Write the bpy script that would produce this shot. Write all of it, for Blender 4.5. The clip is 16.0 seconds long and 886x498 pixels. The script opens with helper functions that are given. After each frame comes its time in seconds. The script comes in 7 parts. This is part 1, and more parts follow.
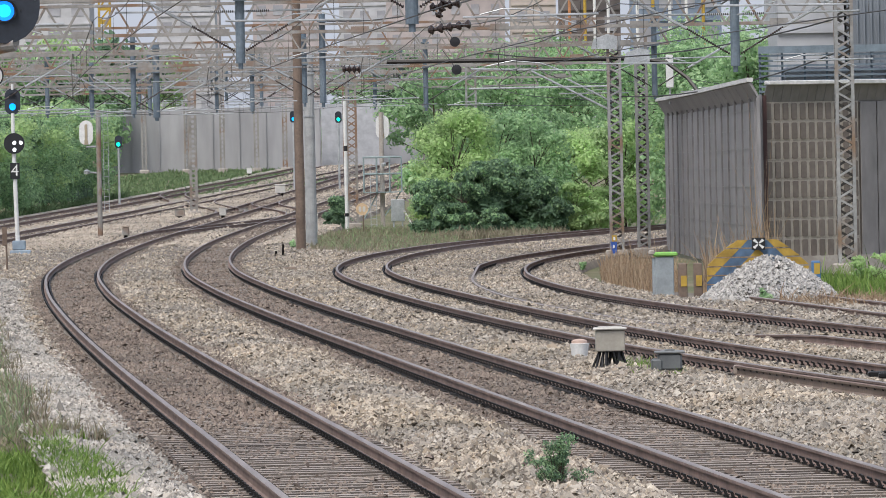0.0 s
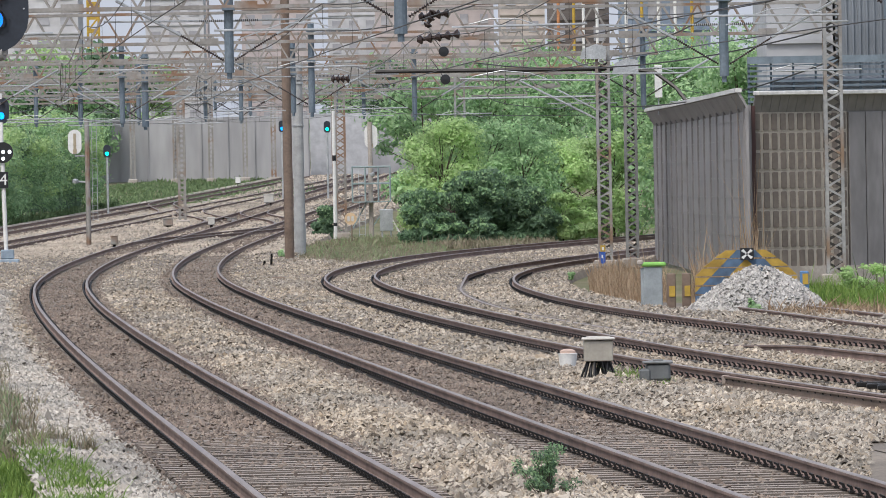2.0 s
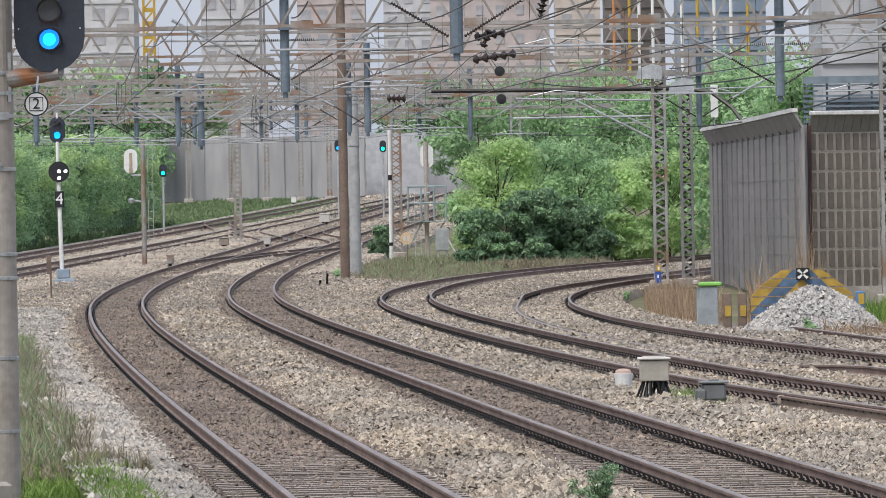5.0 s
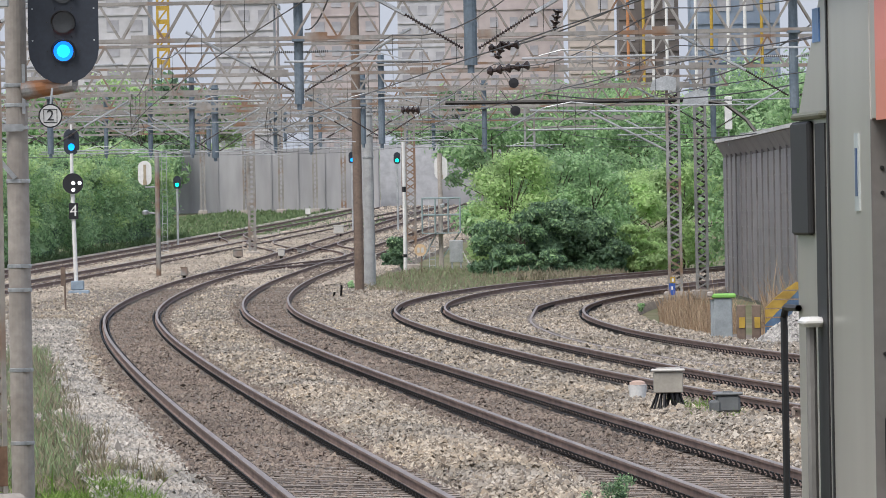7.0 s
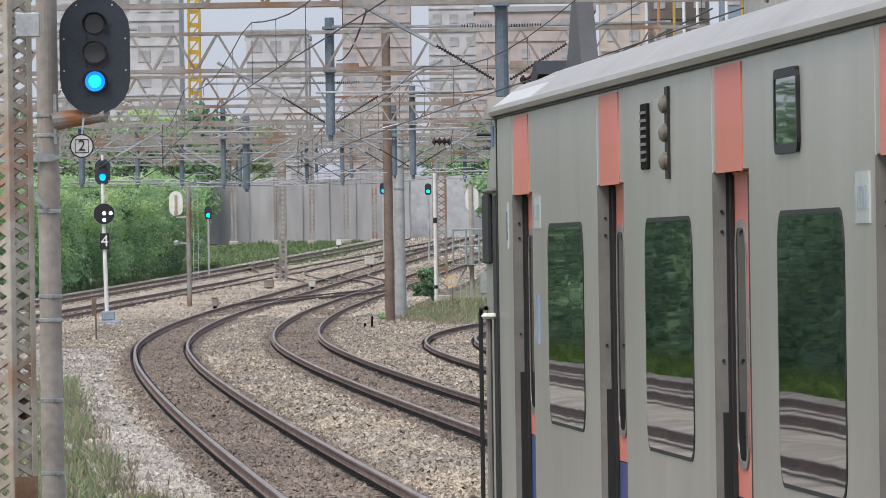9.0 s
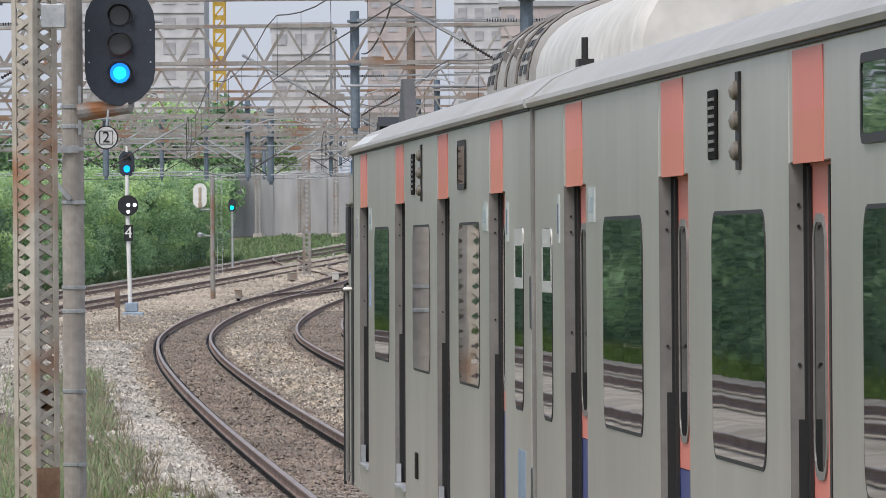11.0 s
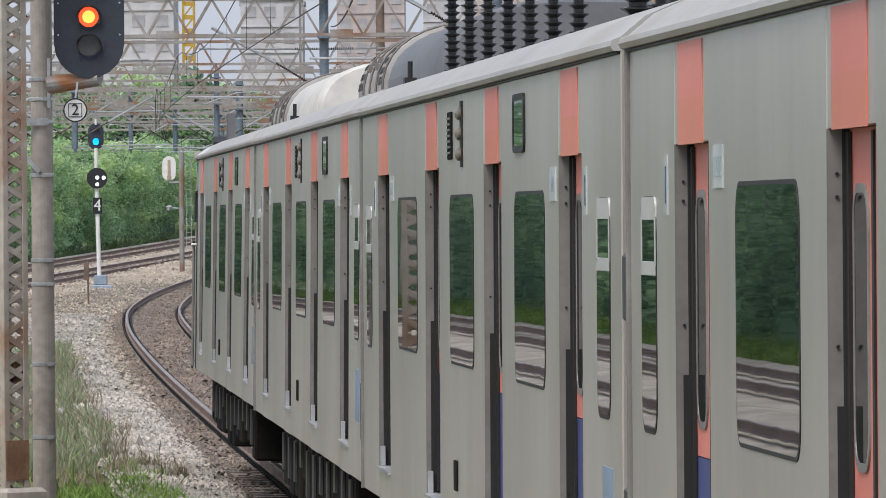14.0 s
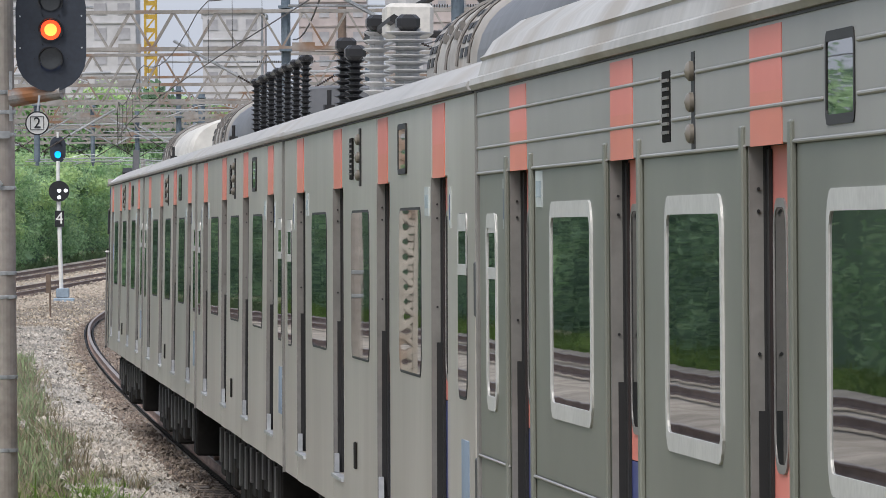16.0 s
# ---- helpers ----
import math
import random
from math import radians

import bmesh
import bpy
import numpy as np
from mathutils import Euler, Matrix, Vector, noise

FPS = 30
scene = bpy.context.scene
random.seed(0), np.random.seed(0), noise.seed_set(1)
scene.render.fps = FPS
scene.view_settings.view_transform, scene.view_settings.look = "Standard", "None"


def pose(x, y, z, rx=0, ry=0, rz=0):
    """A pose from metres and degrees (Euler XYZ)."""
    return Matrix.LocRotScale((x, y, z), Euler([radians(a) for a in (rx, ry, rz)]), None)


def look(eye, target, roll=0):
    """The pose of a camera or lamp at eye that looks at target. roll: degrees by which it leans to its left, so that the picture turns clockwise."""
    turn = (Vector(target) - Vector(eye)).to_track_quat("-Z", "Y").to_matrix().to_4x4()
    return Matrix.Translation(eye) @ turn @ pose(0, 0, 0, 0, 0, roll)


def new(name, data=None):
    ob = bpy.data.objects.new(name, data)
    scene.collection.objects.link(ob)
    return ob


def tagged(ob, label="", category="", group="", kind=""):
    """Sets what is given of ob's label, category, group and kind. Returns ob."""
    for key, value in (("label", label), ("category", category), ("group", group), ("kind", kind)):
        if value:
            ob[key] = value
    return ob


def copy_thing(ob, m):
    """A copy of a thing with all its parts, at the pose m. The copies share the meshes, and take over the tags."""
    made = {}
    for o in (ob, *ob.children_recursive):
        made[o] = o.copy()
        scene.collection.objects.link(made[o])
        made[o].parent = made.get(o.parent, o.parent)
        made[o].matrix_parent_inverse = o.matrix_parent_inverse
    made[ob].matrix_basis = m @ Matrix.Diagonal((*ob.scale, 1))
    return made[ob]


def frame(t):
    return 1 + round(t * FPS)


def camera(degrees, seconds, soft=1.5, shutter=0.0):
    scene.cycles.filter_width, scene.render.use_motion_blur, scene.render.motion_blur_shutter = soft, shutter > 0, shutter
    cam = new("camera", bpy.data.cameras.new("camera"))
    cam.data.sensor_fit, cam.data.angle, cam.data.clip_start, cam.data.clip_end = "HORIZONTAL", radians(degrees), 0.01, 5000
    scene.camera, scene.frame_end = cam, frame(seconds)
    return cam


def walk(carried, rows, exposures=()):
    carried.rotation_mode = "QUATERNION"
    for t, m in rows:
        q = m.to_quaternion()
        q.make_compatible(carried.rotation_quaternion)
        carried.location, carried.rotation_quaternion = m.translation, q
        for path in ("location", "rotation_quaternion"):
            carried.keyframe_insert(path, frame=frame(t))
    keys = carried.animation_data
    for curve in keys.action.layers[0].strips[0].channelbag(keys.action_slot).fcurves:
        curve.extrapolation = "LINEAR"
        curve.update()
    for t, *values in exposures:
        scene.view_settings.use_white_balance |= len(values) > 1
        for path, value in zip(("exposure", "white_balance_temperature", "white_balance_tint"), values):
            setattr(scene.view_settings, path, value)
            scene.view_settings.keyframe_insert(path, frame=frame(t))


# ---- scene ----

EYE = 2.70          # camera height above the rail tops
cam = camera(2 * math.degrees(math.atan(784 / 14000)), 16.0, soft=0.8)
TURN = (
    (0.0, -0.1812, -0.5281, 1.140),
    (0.5, -0.2273, -0.4839, 1.050),
    (1.0, -0.2518, -0.4262, 1.065),
    (1.5, -0.3107, -0.4442, 1.061),
    (2.0, -0.2636, -0.4588, 1.046),
    (2.5, -0.1247, -0.4042, 1.081),
    (3.0, -0.0259, -0.3936, 1.138),
    (3.5, 0.0000, -0.3847, 1.100),
    (4.0, 0.1001, -0.3499, 0.990),
    (6.5, 0.2066, -0.2733, 1.033),
    (7.0, 0.2426, -0.2228, 1.010),
    (7.5, 0.3339, -0.1026, 1.047),
    (8.0, 0.3980, -0.0462, 1.073),
    (10.5, 0.5850, 0.0370, 0.437),
    (11.0, 0.6381, -0.0347, 0.437),
    (11.5, 0.6748, -0.0568, 0.450),
    (12.0, 0.6193, -0.0131, 0.444),
    (12.5, 0.5130, -0.0153, 0.455),
    (13.0, 0.4907, -0.0962, 0.450),
    (13.5, 0.4697, -0.2028, 0.447),
    (14.0, 0.4145, -0.2342, 0.441),
    (14.5, 0.3581, -0.2095, 0.441),
    (15.0, 0.2893, -0.1661, 0.441),
    (15.5, 0.2081, -0.1533, 0.446),
    (16.0, 0.1397, -0.1422, 0.444))
walk(cam, [(t, pose(0, 0, EYE, 90 + pitch, roll, yaw)) for t, yaw, pitch, roll in TURN])

# ---- light: a bright overcast afternoon ----
world = bpy.data.worlds.new("sky")
scene.world = world
world.use_nodes = True
wn = world.node_tree.nodes
sky = wn.new("ShaderNodeTexSky")
sky.sky_type, sky.sun_disc = "NISHITA", False
sky.sun_elevation, sky.sun_rotation = radians(52), radians(215)
sky.air_density, sky.dust_density, sky.ozone_density = 1.0, 4.0, 1.0
haze = wn.new("ShaderNodeMix")
haze.data_type = "RGBA"
haze.inputs["Factor"].default_value = 0.6
haze.inputs["B"].default_value = (4.8, 5.2, 6.2, 1)
world.node_tree.links.new(sky.outputs[0], haze.inputs["A"])
world.node_tree.links.new(haze.outputs["Result"], wn["Background"].inputs[0])
wn["Background"].inputs[1].default_value = 0.13
sun = new("sun", bpy.data.lights.new("sun", "SUN"))
sun.data.energy, sun.data.angle, sun.data.color = 2.0, radians(25), (1.0, 0.965, 0.93)
sun.matrix_world = look((-30, -50, 80), (0, 0, 0))
scene.view_settings.exposure = 0.42


# ---- materials ----
def shader(name, rough=0.7, metal=0.0):
    m = bpy.data.materials.new(name)
    m.use_nodes = True
    b = m.node_tree.nodes["Principled BSDF"]
    b.inputs["Roughness"].default_value, b.inputs["Metallic"].default_value = rough, metal
    return m, b


def ramp(m, source, stops):
    r = m.node_tree.nodes.new("ShaderNodeValToRGB")
    while len(r.color_ramp.elements) < len(stops):
        r.color_ramp.elements.new(0.5)
    for e, (at, c) in zip(r.color_ramp.elements, stops):
        e.position, e.color = at, (*c, 1)
    m.node_tree.links.new(source, r.inputs[0])
    return r.outputs[0]


def grain(m, scale, detail=4, stretch=None, world_space=False):
    n, ln = m.node_tree.nodes, m.node_tree.links
    t = n.new("ShaderNodeTexNoise")
    t.inputs["Scale"].default_value, t.inputs["Detail"].default_value = scale, detail
    co = n.new("ShaderNodeNewGeometry").outputs["Position"] if world_space else n.new("ShaderNodeTexCoord").outputs["Object"]
    if stretch:
        mp = n.new("ShaderNodeMapping")
        mp.inputs["Scale"].default_value = stretch
        ln.new(co, mp.inputs[0])
        co = mp.outputs[0]
    ln.new(co, t.inputs["Vector"])
    return t.outputs["Fac"]


def mix(m, fac, a, b, mode="MIX"):
    x = m.node_tree.nodes.new("ShaderNodeMix")
    x.data_type, x.blend_type = "RGBA", mode
    for key, v in (("Factor", fac), ("A", a), ("B", b)):
        if isinstance(v, (int, float)):
            x.inputs[key].default_value = v
        elif isinstance(v, tuple):
            x.inputs[key].default_value = (*v, 1)
        else:
            m.node_tree.links.new(v, x.inputs[key])
    return x.outputs["Result"]


def relief(m, b, source, strength, distance):
    bp = m.node_tree.nodes.new("ShaderNodeBump")
    bp.inputs["Strength"].default_value, bp.inputs["Distance"].default_value = strength, distance
    m.node_tree.links.new(source, bp.inputs["Height"])
    m.node_tree.links.new(bp.outputs[0], b.inputs["Normal"])


def mottled(name, c1, c2, scale, rough=0.7, metal=0.0, fine=None, bump=0.0, stretch=None, dirt=None, world_space=False, lo=0.35, hi=0.65, depth=0.55):
    """Two tones in patches, with finer grain over them and optional stains."""
    m, b = shader(name, rough, metal)
    col = ramp(m, grain(m, scale, 5, stretch, world_space), ((lo, c1), (hi, c2)))
    g = grain(m, fine or scale * 9, 3, stretch, world_space)
    col = mix(m, depth, col, ramp(m, g, ((0.3, (0.55, 0.55, 0.55)), (0.7, (1, 1, 1)))), "MULTIPLY")
    if dirt:
        col = mix(m, ramp(m, grain(m, scale * 0.7 + 0.13, 6, stretch, world_space), ((0.52, (0, 0, 0)), (0.66, (1, 1, 1)))), col, dirt)
    m.node_tree.links.new(col, b.inputs["Base Color"])
    if bump:
        relief(m, b, g, bump, 0.02)
    return m


def by_piece(name, tones, rough=0.8, island=True, through_light=0.0, fine=0.0, spread=0.0, hue=0.0):
    """Each loose piece of the mesh takes its own tone."""
    m, b = shader(name, rough)
    n = m.node_tree.nodes
    src = n.new("ShaderNodeNewGeometry").outputs["Random Per Island"] if island else n.new("ShaderNodeObjectInfo").outputs["Random"]
    k = len(tones) - 1
    col = ramp(m, src, [(i / k, c) for i, c in enumerate(tones)])
    if spread:
        col = mix(m, 0.8, col, ramp(m, grain(m, spread, 4, world_space=True), ((0.36, (0.62, 0.62, 0.60)), (0.64, (1.1, 1.06, 1.0)))), "MULTIPLY")
    if hue:
        col = mix(m, 1.0, col, ramp(m, grain(m, hue, 3, world_space=True), ((0.40, (0.985, 0.957, 0.912)), (0.60, (0.915, 0.92, 0.932)))), "MULTIPLY")
    if fine:
        col = mix(m, 0.4, col, ramp(m, grain(m, fine, 2, world_space=True), ((0.3, (0.55, 0.55, 0.55)), (0.7, (1, 1, 1)))), "MULTIPLY")
    m.node_tree.links.new(col, b.inputs["Base Color"])
    if through_light:
        b.inputs["Subsurface Weight"].default_value = 0
        tr = n.new("ShaderNodeBsdfTranslucent")
        m.node_tree.links.new(col, tr.inputs[0])
        ms = n.new("ShaderNodeMixShader")
        ms.inputs[0].default_value = through_light
        m.node_tree.links.new(b.outputs[0], ms.inputs[1])
        m.node_tree.links.new(tr.outputs[0], ms.inputs[2])
        m.node_tree.links.new(ms.outputs[0], n["Material Output"].inputs[0])
    return m


def glow(name, colour, power):
    m, b = shader(name, 0.3)
    b.inputs["Base Color"].default_value = (*colour, 1)
    b.inputs["Emission Color"].default_value, b.inputs["Emission Strength"].default_value = (*colour, 1), power
    return m


def plain(name, c, rough=0.6, metal=0.0, v=0.25, scale=3.0):
    lo = tuple(x * (1 - v) for x in c)
    return mottled(name, lo, c, scale, rough, metal, depth=0.3)


BALLAST = mottled("ballast_bed", (0.12, 0.102, 0.085), (0.25, 0.215, 0.175), 0.35, 0.95, fine=11, bump=0.9, world_space=True)
CRUSHED = by_piece("crushed_stone", ((0.115, 0.098, 0.082), (0.28, 0.237, 0.19), (0.46, 0.41, 0.345), (0.29, 0.265, 0.235), (0.66, 0.60, 0.52), (0.40, 0.33, 0.25), (0.52, 0.48, 0.425), (0.20, 0.172, 0.145), (0.68, 0.625, 0.545)), 0.9, fine=60, spread=0.22, hue=0.09)
PALE_BED = mottled("pale_ballast_bed", (0.27, 0.24, 0.20), (0.46, 0.415, 0.355), 0.5, 0.95, fine=9, bump=0.9, world_space=True)
GREY_STONE = by_piece("pale_grey_crushed_stone", ((0.20, 0.188, 0.175), (0.40, 0.38, 0.35), (0.53, 0.50, 0.46), (0.31, 0.29, 0.265), (0.64, 0.61, 0.57), (0.45, 0.41, 0.36), (0.55, 0.525, 0.49)), 0.9, fine=60, spread=0.22)
TRACK_STONE = by_piece("rust_dusted_stone", ((0.13, 0.103, 0.09), (0.20, 0.16, 0.138), (0.29, 0.238, 0.202), (0.225, 0.186, 0.16), (0.36, 0.305, 0.255)), 0.9, fine=60, spread=0.3)
FAR_STONE = by_piece("pale_tan_crushed_stone", ((0.40, 0.345, 0.29), (0.50, 0.44, 0.375), (0.55, 0.49, 0.42), (0.45, 0.395, 0.335), (0.58, 0.52, 0.45)), 0.9, fine=60, spread=0.15)
HEAP_STONE = by_piece("grey_heap_stone", ((0.20, 0.19, 0.18), (0.40, 0.385, 0.36), (0.54, 0.52, 0.48), (0.32, 0.31, 0.30), (0.64, 0.61, 0.57)), 0.9, fine=60)
RAIL_SIDE = mottled("rusted_rail_web", (0.165, 0.112, 0.094), (0.265, 0.188, 0.157), 1.3, 0.85, 0.0, bump=0.2, world_space=True)
RAIL_TOP = mottled("worn_rail_head", (0.215, 0.178, 0.162), (0.31, 0.262, 0.238), 0.9, 0.5, 0.2, stretch=(8, 0.4, 1), world_space=True)
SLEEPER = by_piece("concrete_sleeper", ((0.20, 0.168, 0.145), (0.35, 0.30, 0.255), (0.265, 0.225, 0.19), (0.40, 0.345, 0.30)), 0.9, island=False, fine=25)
# Near-black tones paint shade onto the sleepers' sides and bevels.
SLEEPER_SIDE = by_piece("shaded_sleeper_side", ((0.035, 0.028, 0.024), (0.10, 0.082, 0.068), (0.06, 0.05, 0.042)), 0.95, island=False, fine=25)
SLEEPER_FAR = by_piece("concrete_sleeper_far", ((0.20, 0.175, 0.15), (0.34, 0.30, 0.26), (0.27, 0.235, 0.20)), 0.9, fine=25)
CLIP = plain("black_rail_clip", (0.016, 0.015, 0.015), 0.5, 0.4)
SOIL = mottled("grassy_soil", (0.10, 0.12, 0.045), (0.20, 0.17, 0.10), 0.12, 0.95, fine=4, bump=0.6, world_space=True)
LATTICE = mottled("weathered_painted_steel", (0.25, 0.237, 0.218), (0.36, 0.345, 0.322), 0.9, 0.6, 0.15, dirt=(0.22, 0.13, 0.08), world_space=True)
MAST_BEIGE = mottled("beige_rusting_steel", (0.36, 0.32, 0.265), (0.48, 0.445, 0.385), 0.9, 0.6, 0.1, dirt=(0.27, 0.14, 0.075), world_space=True)
GREY_LATTICE = mottled("grey_painted_steel", (0.26, 0.265, 0.265), (0.37, 0.37, 0.36), 0.9, 0.55, 0.2, dirt=(0.22, 0.15, 0.10), world_space=True)
GALV = mottled("galvanised_steel", (0.40, 0.42, 0.43), (0.58, 0.60, 0.61), 2.0, 0.42, 0.45, world_space=True)
BLUE_POST = mottled("blue_grey_painted_post", (0.12, 0.16, 0.20), (0.18, 0.225, 0.265), 1.6, 0.5, 0.2, world_space=True)
WIRE = plain("dark_copper_wire", (0.05, 0.048, 0.045), 0.5, 0.5)
INSULATOR = plain("brown_porcelain", (0.045, 0.030, 0.026), 0.25)
BLACK_INS = plain("black_insulator", (0.018, 0.018, 0.020), 0.35)
WHITE_INS = plain("grey_insulator", (0.50, 0.50, 0.50), 0.35)
CONCRETE = mottled("pole_concrete", (0.37, 0.33, 0.29), (0.47, 0.43, 0.385), 1.2, 0.85, bump=0.1, dirt=(0.30, 0.27, 0.24))
BROWN_POLE = mottled("brown_rusty_pole", (0.14, 0.10, 0.075), (0.21, 0.155, 0.12), 1.2, 0.75)
WHITE = plain("white_paint", (0.75, 0.75, 0.73), 0.5, v=0.12)
OFFWHITE = plain("faded_white_paint", (0.62, 0.60, 0.56), 0.55, v=0.2)
BLACK = plain("black_paint", (0.014, 0.015, 0.018), 0.5)
SIGNAL_BLACK = mottled("dark_signal_plate", (0.016, 0.022, 0.034), (0.026, 0.034, 0.050), 2.5, 0.55)
LENS_OFF = plain("unlit_lens", (0.05, 0.055, 0.06), 0.12)
BLUE_ON = glow("lit_blue_lens", (0.0, 0.17, 1.0), 1.3)
BLUE_FAR = glow("lit_blue_green_lens", (0.0, 0.32, 1.0), 1.5)
BLUE_CORE = glow("lit_cyan_core", (0.005, 0.60, 1.0), 1.7)
GREEN_ON = glow("lit_green_lens", (0.0, 0.85, 0.55), 2.2)
RED_ON = glow("lit_red_lens", (1.0, 0.05, 0.01), 1.6)
RED_CORE = glow("lit_red_core", (1.0, 0.36, 0.06), 1.5)
WHITE_ON = glow("lit_white_lens", (0.9, 0.95, 1.0), 1.6)
YELLOW = plain("yellow_paint", (0.50, 0.33, 0.05), 0.7)
BLUE = plain("blue_paint", (0.10, 0.22, 0.42), 0.6)
ORANGE = plain("orange_paint", (0.55, 0.24, 0.10), 0.6)
GREEN_PAINT = plain("bright_green_paint", (0.25, 0.55, 0.12), 0.6)
STEEL = mottled("train_grey_body", (0.46, 0.435, 0.40), (0.575, 0.55, 0.51), 0.55, 0.32, 0.42, fine=5, depth=0.16, stretch=(1, 1, 0.3), bump=0.012, dirt=(0.43, 0.40, 0.365))
STEEL_OLD = mottled("old_train_olive_grey", (0.175, 0.182, 0.155), (0.225, 0.232, 0.20), 0.5, 0.4, 0.3, fine=3, depth=0.12)
STEEL_UPPER = mottled("old_train_grey_band", (0.285, 0.28, 0.265), (0.35, 0.345, 0.328), 0.5, 0.4, 0.3, fine=3, depth=0.12)
ROOF = mottled("train_roof", (0.33, 0.322, 0.305), (0.42, 0.41, 0.392), 0.5, 0.5, 0.2, fine=5, depth=0.2, dirt=(0.33, 0.305, 0.27))
ROOF_OLD = mottled("stained_old_roof", (0.33, 0.32, 0.295), (0.46, 0.455, 0.435), 0.9, 0.5, 0.2, fine=7, depth=0.35, dirt=(0.29, 0.26, 0.22))
CORAL = mottled("coral_stripe", (0.63, 0.19, 0.15), (0.70, 0.23, 0.185), 0.8, 0.45, fine=3, depth=0.1)
FADED = mottled("faded_orange_stripe", (0.60, 0.19, 0.13), (0.66, 0.22, 0.15), 0.8, 0.45, fine=3, depth=0.12)
TRAIN_BLUE = plain("door_blue", (0.06, 0.075, 0.24), 0.45)
JAMB = plain("door_jamb_grey", (0.20, 0.195, 0.185), 0.5)
RUBBER = plain("black_rubber", (0.012, 0.012, 0.013), 0.6)
FRAME_W = plain("light_window_frame", (0.60, 0.60, 0.58), 0.4, 0.2, v=0.1)
UNDER = mottled("underframe_dirt", (0.009, 0.009, 0.009), (0.026, 0.024, 0.022), 1.5, 0.85)
UNDER.node_tree.nodes["Principled BSDF"].inputs["Specular IOR Level"].default_value = 0.08
AC_GREY = mottled("roof_unit_grey", (0.27, 0.255, 0.235), (0.36, 0.345, 0.32), 0.8, 0.6, dirt=(0.22, 0.18, 0.14))
FAIRING = mottled("pale_roof_fairing", (0.50, 0.50, 0.49), (0.57, 0.57, 0.56), 0.6, 0.4, 0.1, fine=5, depth=0.12)
AC_WHITE = mottled("roof_unit_cream", (0.52, 0.505, 0.47), (0.60, 0.585, 0.545), 0.6, 0.5)
AC_SLATE = mottled("roof_unit_slate", (0.10, 0.105, 0.115), (0.14, 0.145, 0.155), 0.6, 0.5)
PANEL_BROWN = mottled("brown_barrier_panel", (0.155, 0.130, 0.110), (0.22, 0.19, 0.165), 0.7, 0.6, 0.2, world_space=True)
PANEL_GREY = mottled("grey_barrier_panel", (0.225, 0.215, 0.215), (0.30, 0.288, 0.288), 0.5, 0.55, 0.3, stretch=(1, 1, 0.3), world_space=True)
FAINT_RIB = plain("faint_panel_rib", (0.30, 0.288, 0.28), 0.55, 0.2)
# Near-black paints shade onto the masts' rear lacing; the corner bolts reuse it.
LACING = plain("shade_dark_steel", (0.030, 0.027, 0.024), 0.75, 0.0)
PANEL_RIB = plain("panel_rib", (0.50, 0.455, 0.39), 0.55, 0.2)
CAP = mottled("pale_metal_capping", (0.66, 0.65, 0.63), (0.78, 0.77, 0.75), 0.8, 0.5, 0.2)
FAR_WALL = mottled("pale_grey_barrier", (0.36, 0.36, 0.37), (0.43, 0.43, 0.44), 0.25, 0.7, 0.1, fine=1.2, stretch=(1, 1, 0.2), world_space=True)
FAR_WALL_LIGHT = mottled("light_grey_barrier", (0.43, 0.44, 0.46), (0.49, 0.50, 0.52), 0.3, 0.7, world_space=True)
TRUNK = mottled("bark", (0.06, 0.045, 0.035), (0.12, 0.095, 0.07), 4, 0.9)
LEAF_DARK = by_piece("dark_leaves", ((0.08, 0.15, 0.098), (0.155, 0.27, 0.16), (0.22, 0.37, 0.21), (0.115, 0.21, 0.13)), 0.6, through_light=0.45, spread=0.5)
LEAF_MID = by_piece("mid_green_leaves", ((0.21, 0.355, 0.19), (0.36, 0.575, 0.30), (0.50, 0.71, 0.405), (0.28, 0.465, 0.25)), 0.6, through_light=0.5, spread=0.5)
LEAF_LIGHT = by_piece("light_green_leaves", ((0.34, 0.51, 0.215), (0.47, 0.68, 0.30), (0.58, 0.77, 0.39), (0.39, 0.58, 0.255)), 0.6, through_light=0.5, spread=0.5)
GRASS = by_piece("fresh_grass", ((0.07, 0.14, 0.025), (0.15, 0.26, 0.045), (0.22, 0.32, 0.075), (0.11, 0.19, 0.035)), 0.7, through_light=0.3)
DRY = by_piece("dry_grass", ((0.22, 0.145, 0.09), (0.33, 0.235, 0.15), (0.42, 0.32, 0.215), (0.27, 0.175, 0.105)), 0.8, through_light=0.2)
STUBBLE_GREEN = by_piece("dull_bank_grass", ((0.075, 0.125, 0.055), (0.13, 0.20, 0.085), (0.17, 0.24, 0.11), (0.10, 0.15, 0.07)), 0.8, through_light=0.2)
WEED = by_piece("blue_green_weeds", ((0.14, 0.19, 0.105), (0.22, 0.30, 0.15), (0.30, 0.38, 0.19), (0.18, 0.24, 0.13), (0.34, 0.27, 0.19)), 0.8, through_light=0.25)
STUBBLE = by_piece("greyish_weeds", ((0.20, 0.17, 0.115), (0.29, 0.245, 0.17), (0.17, 0.19, 0.11), (0.35, 0.30, 0.22), (0.15, 0.115, 0.085)), 0.8, through_light=0.2)


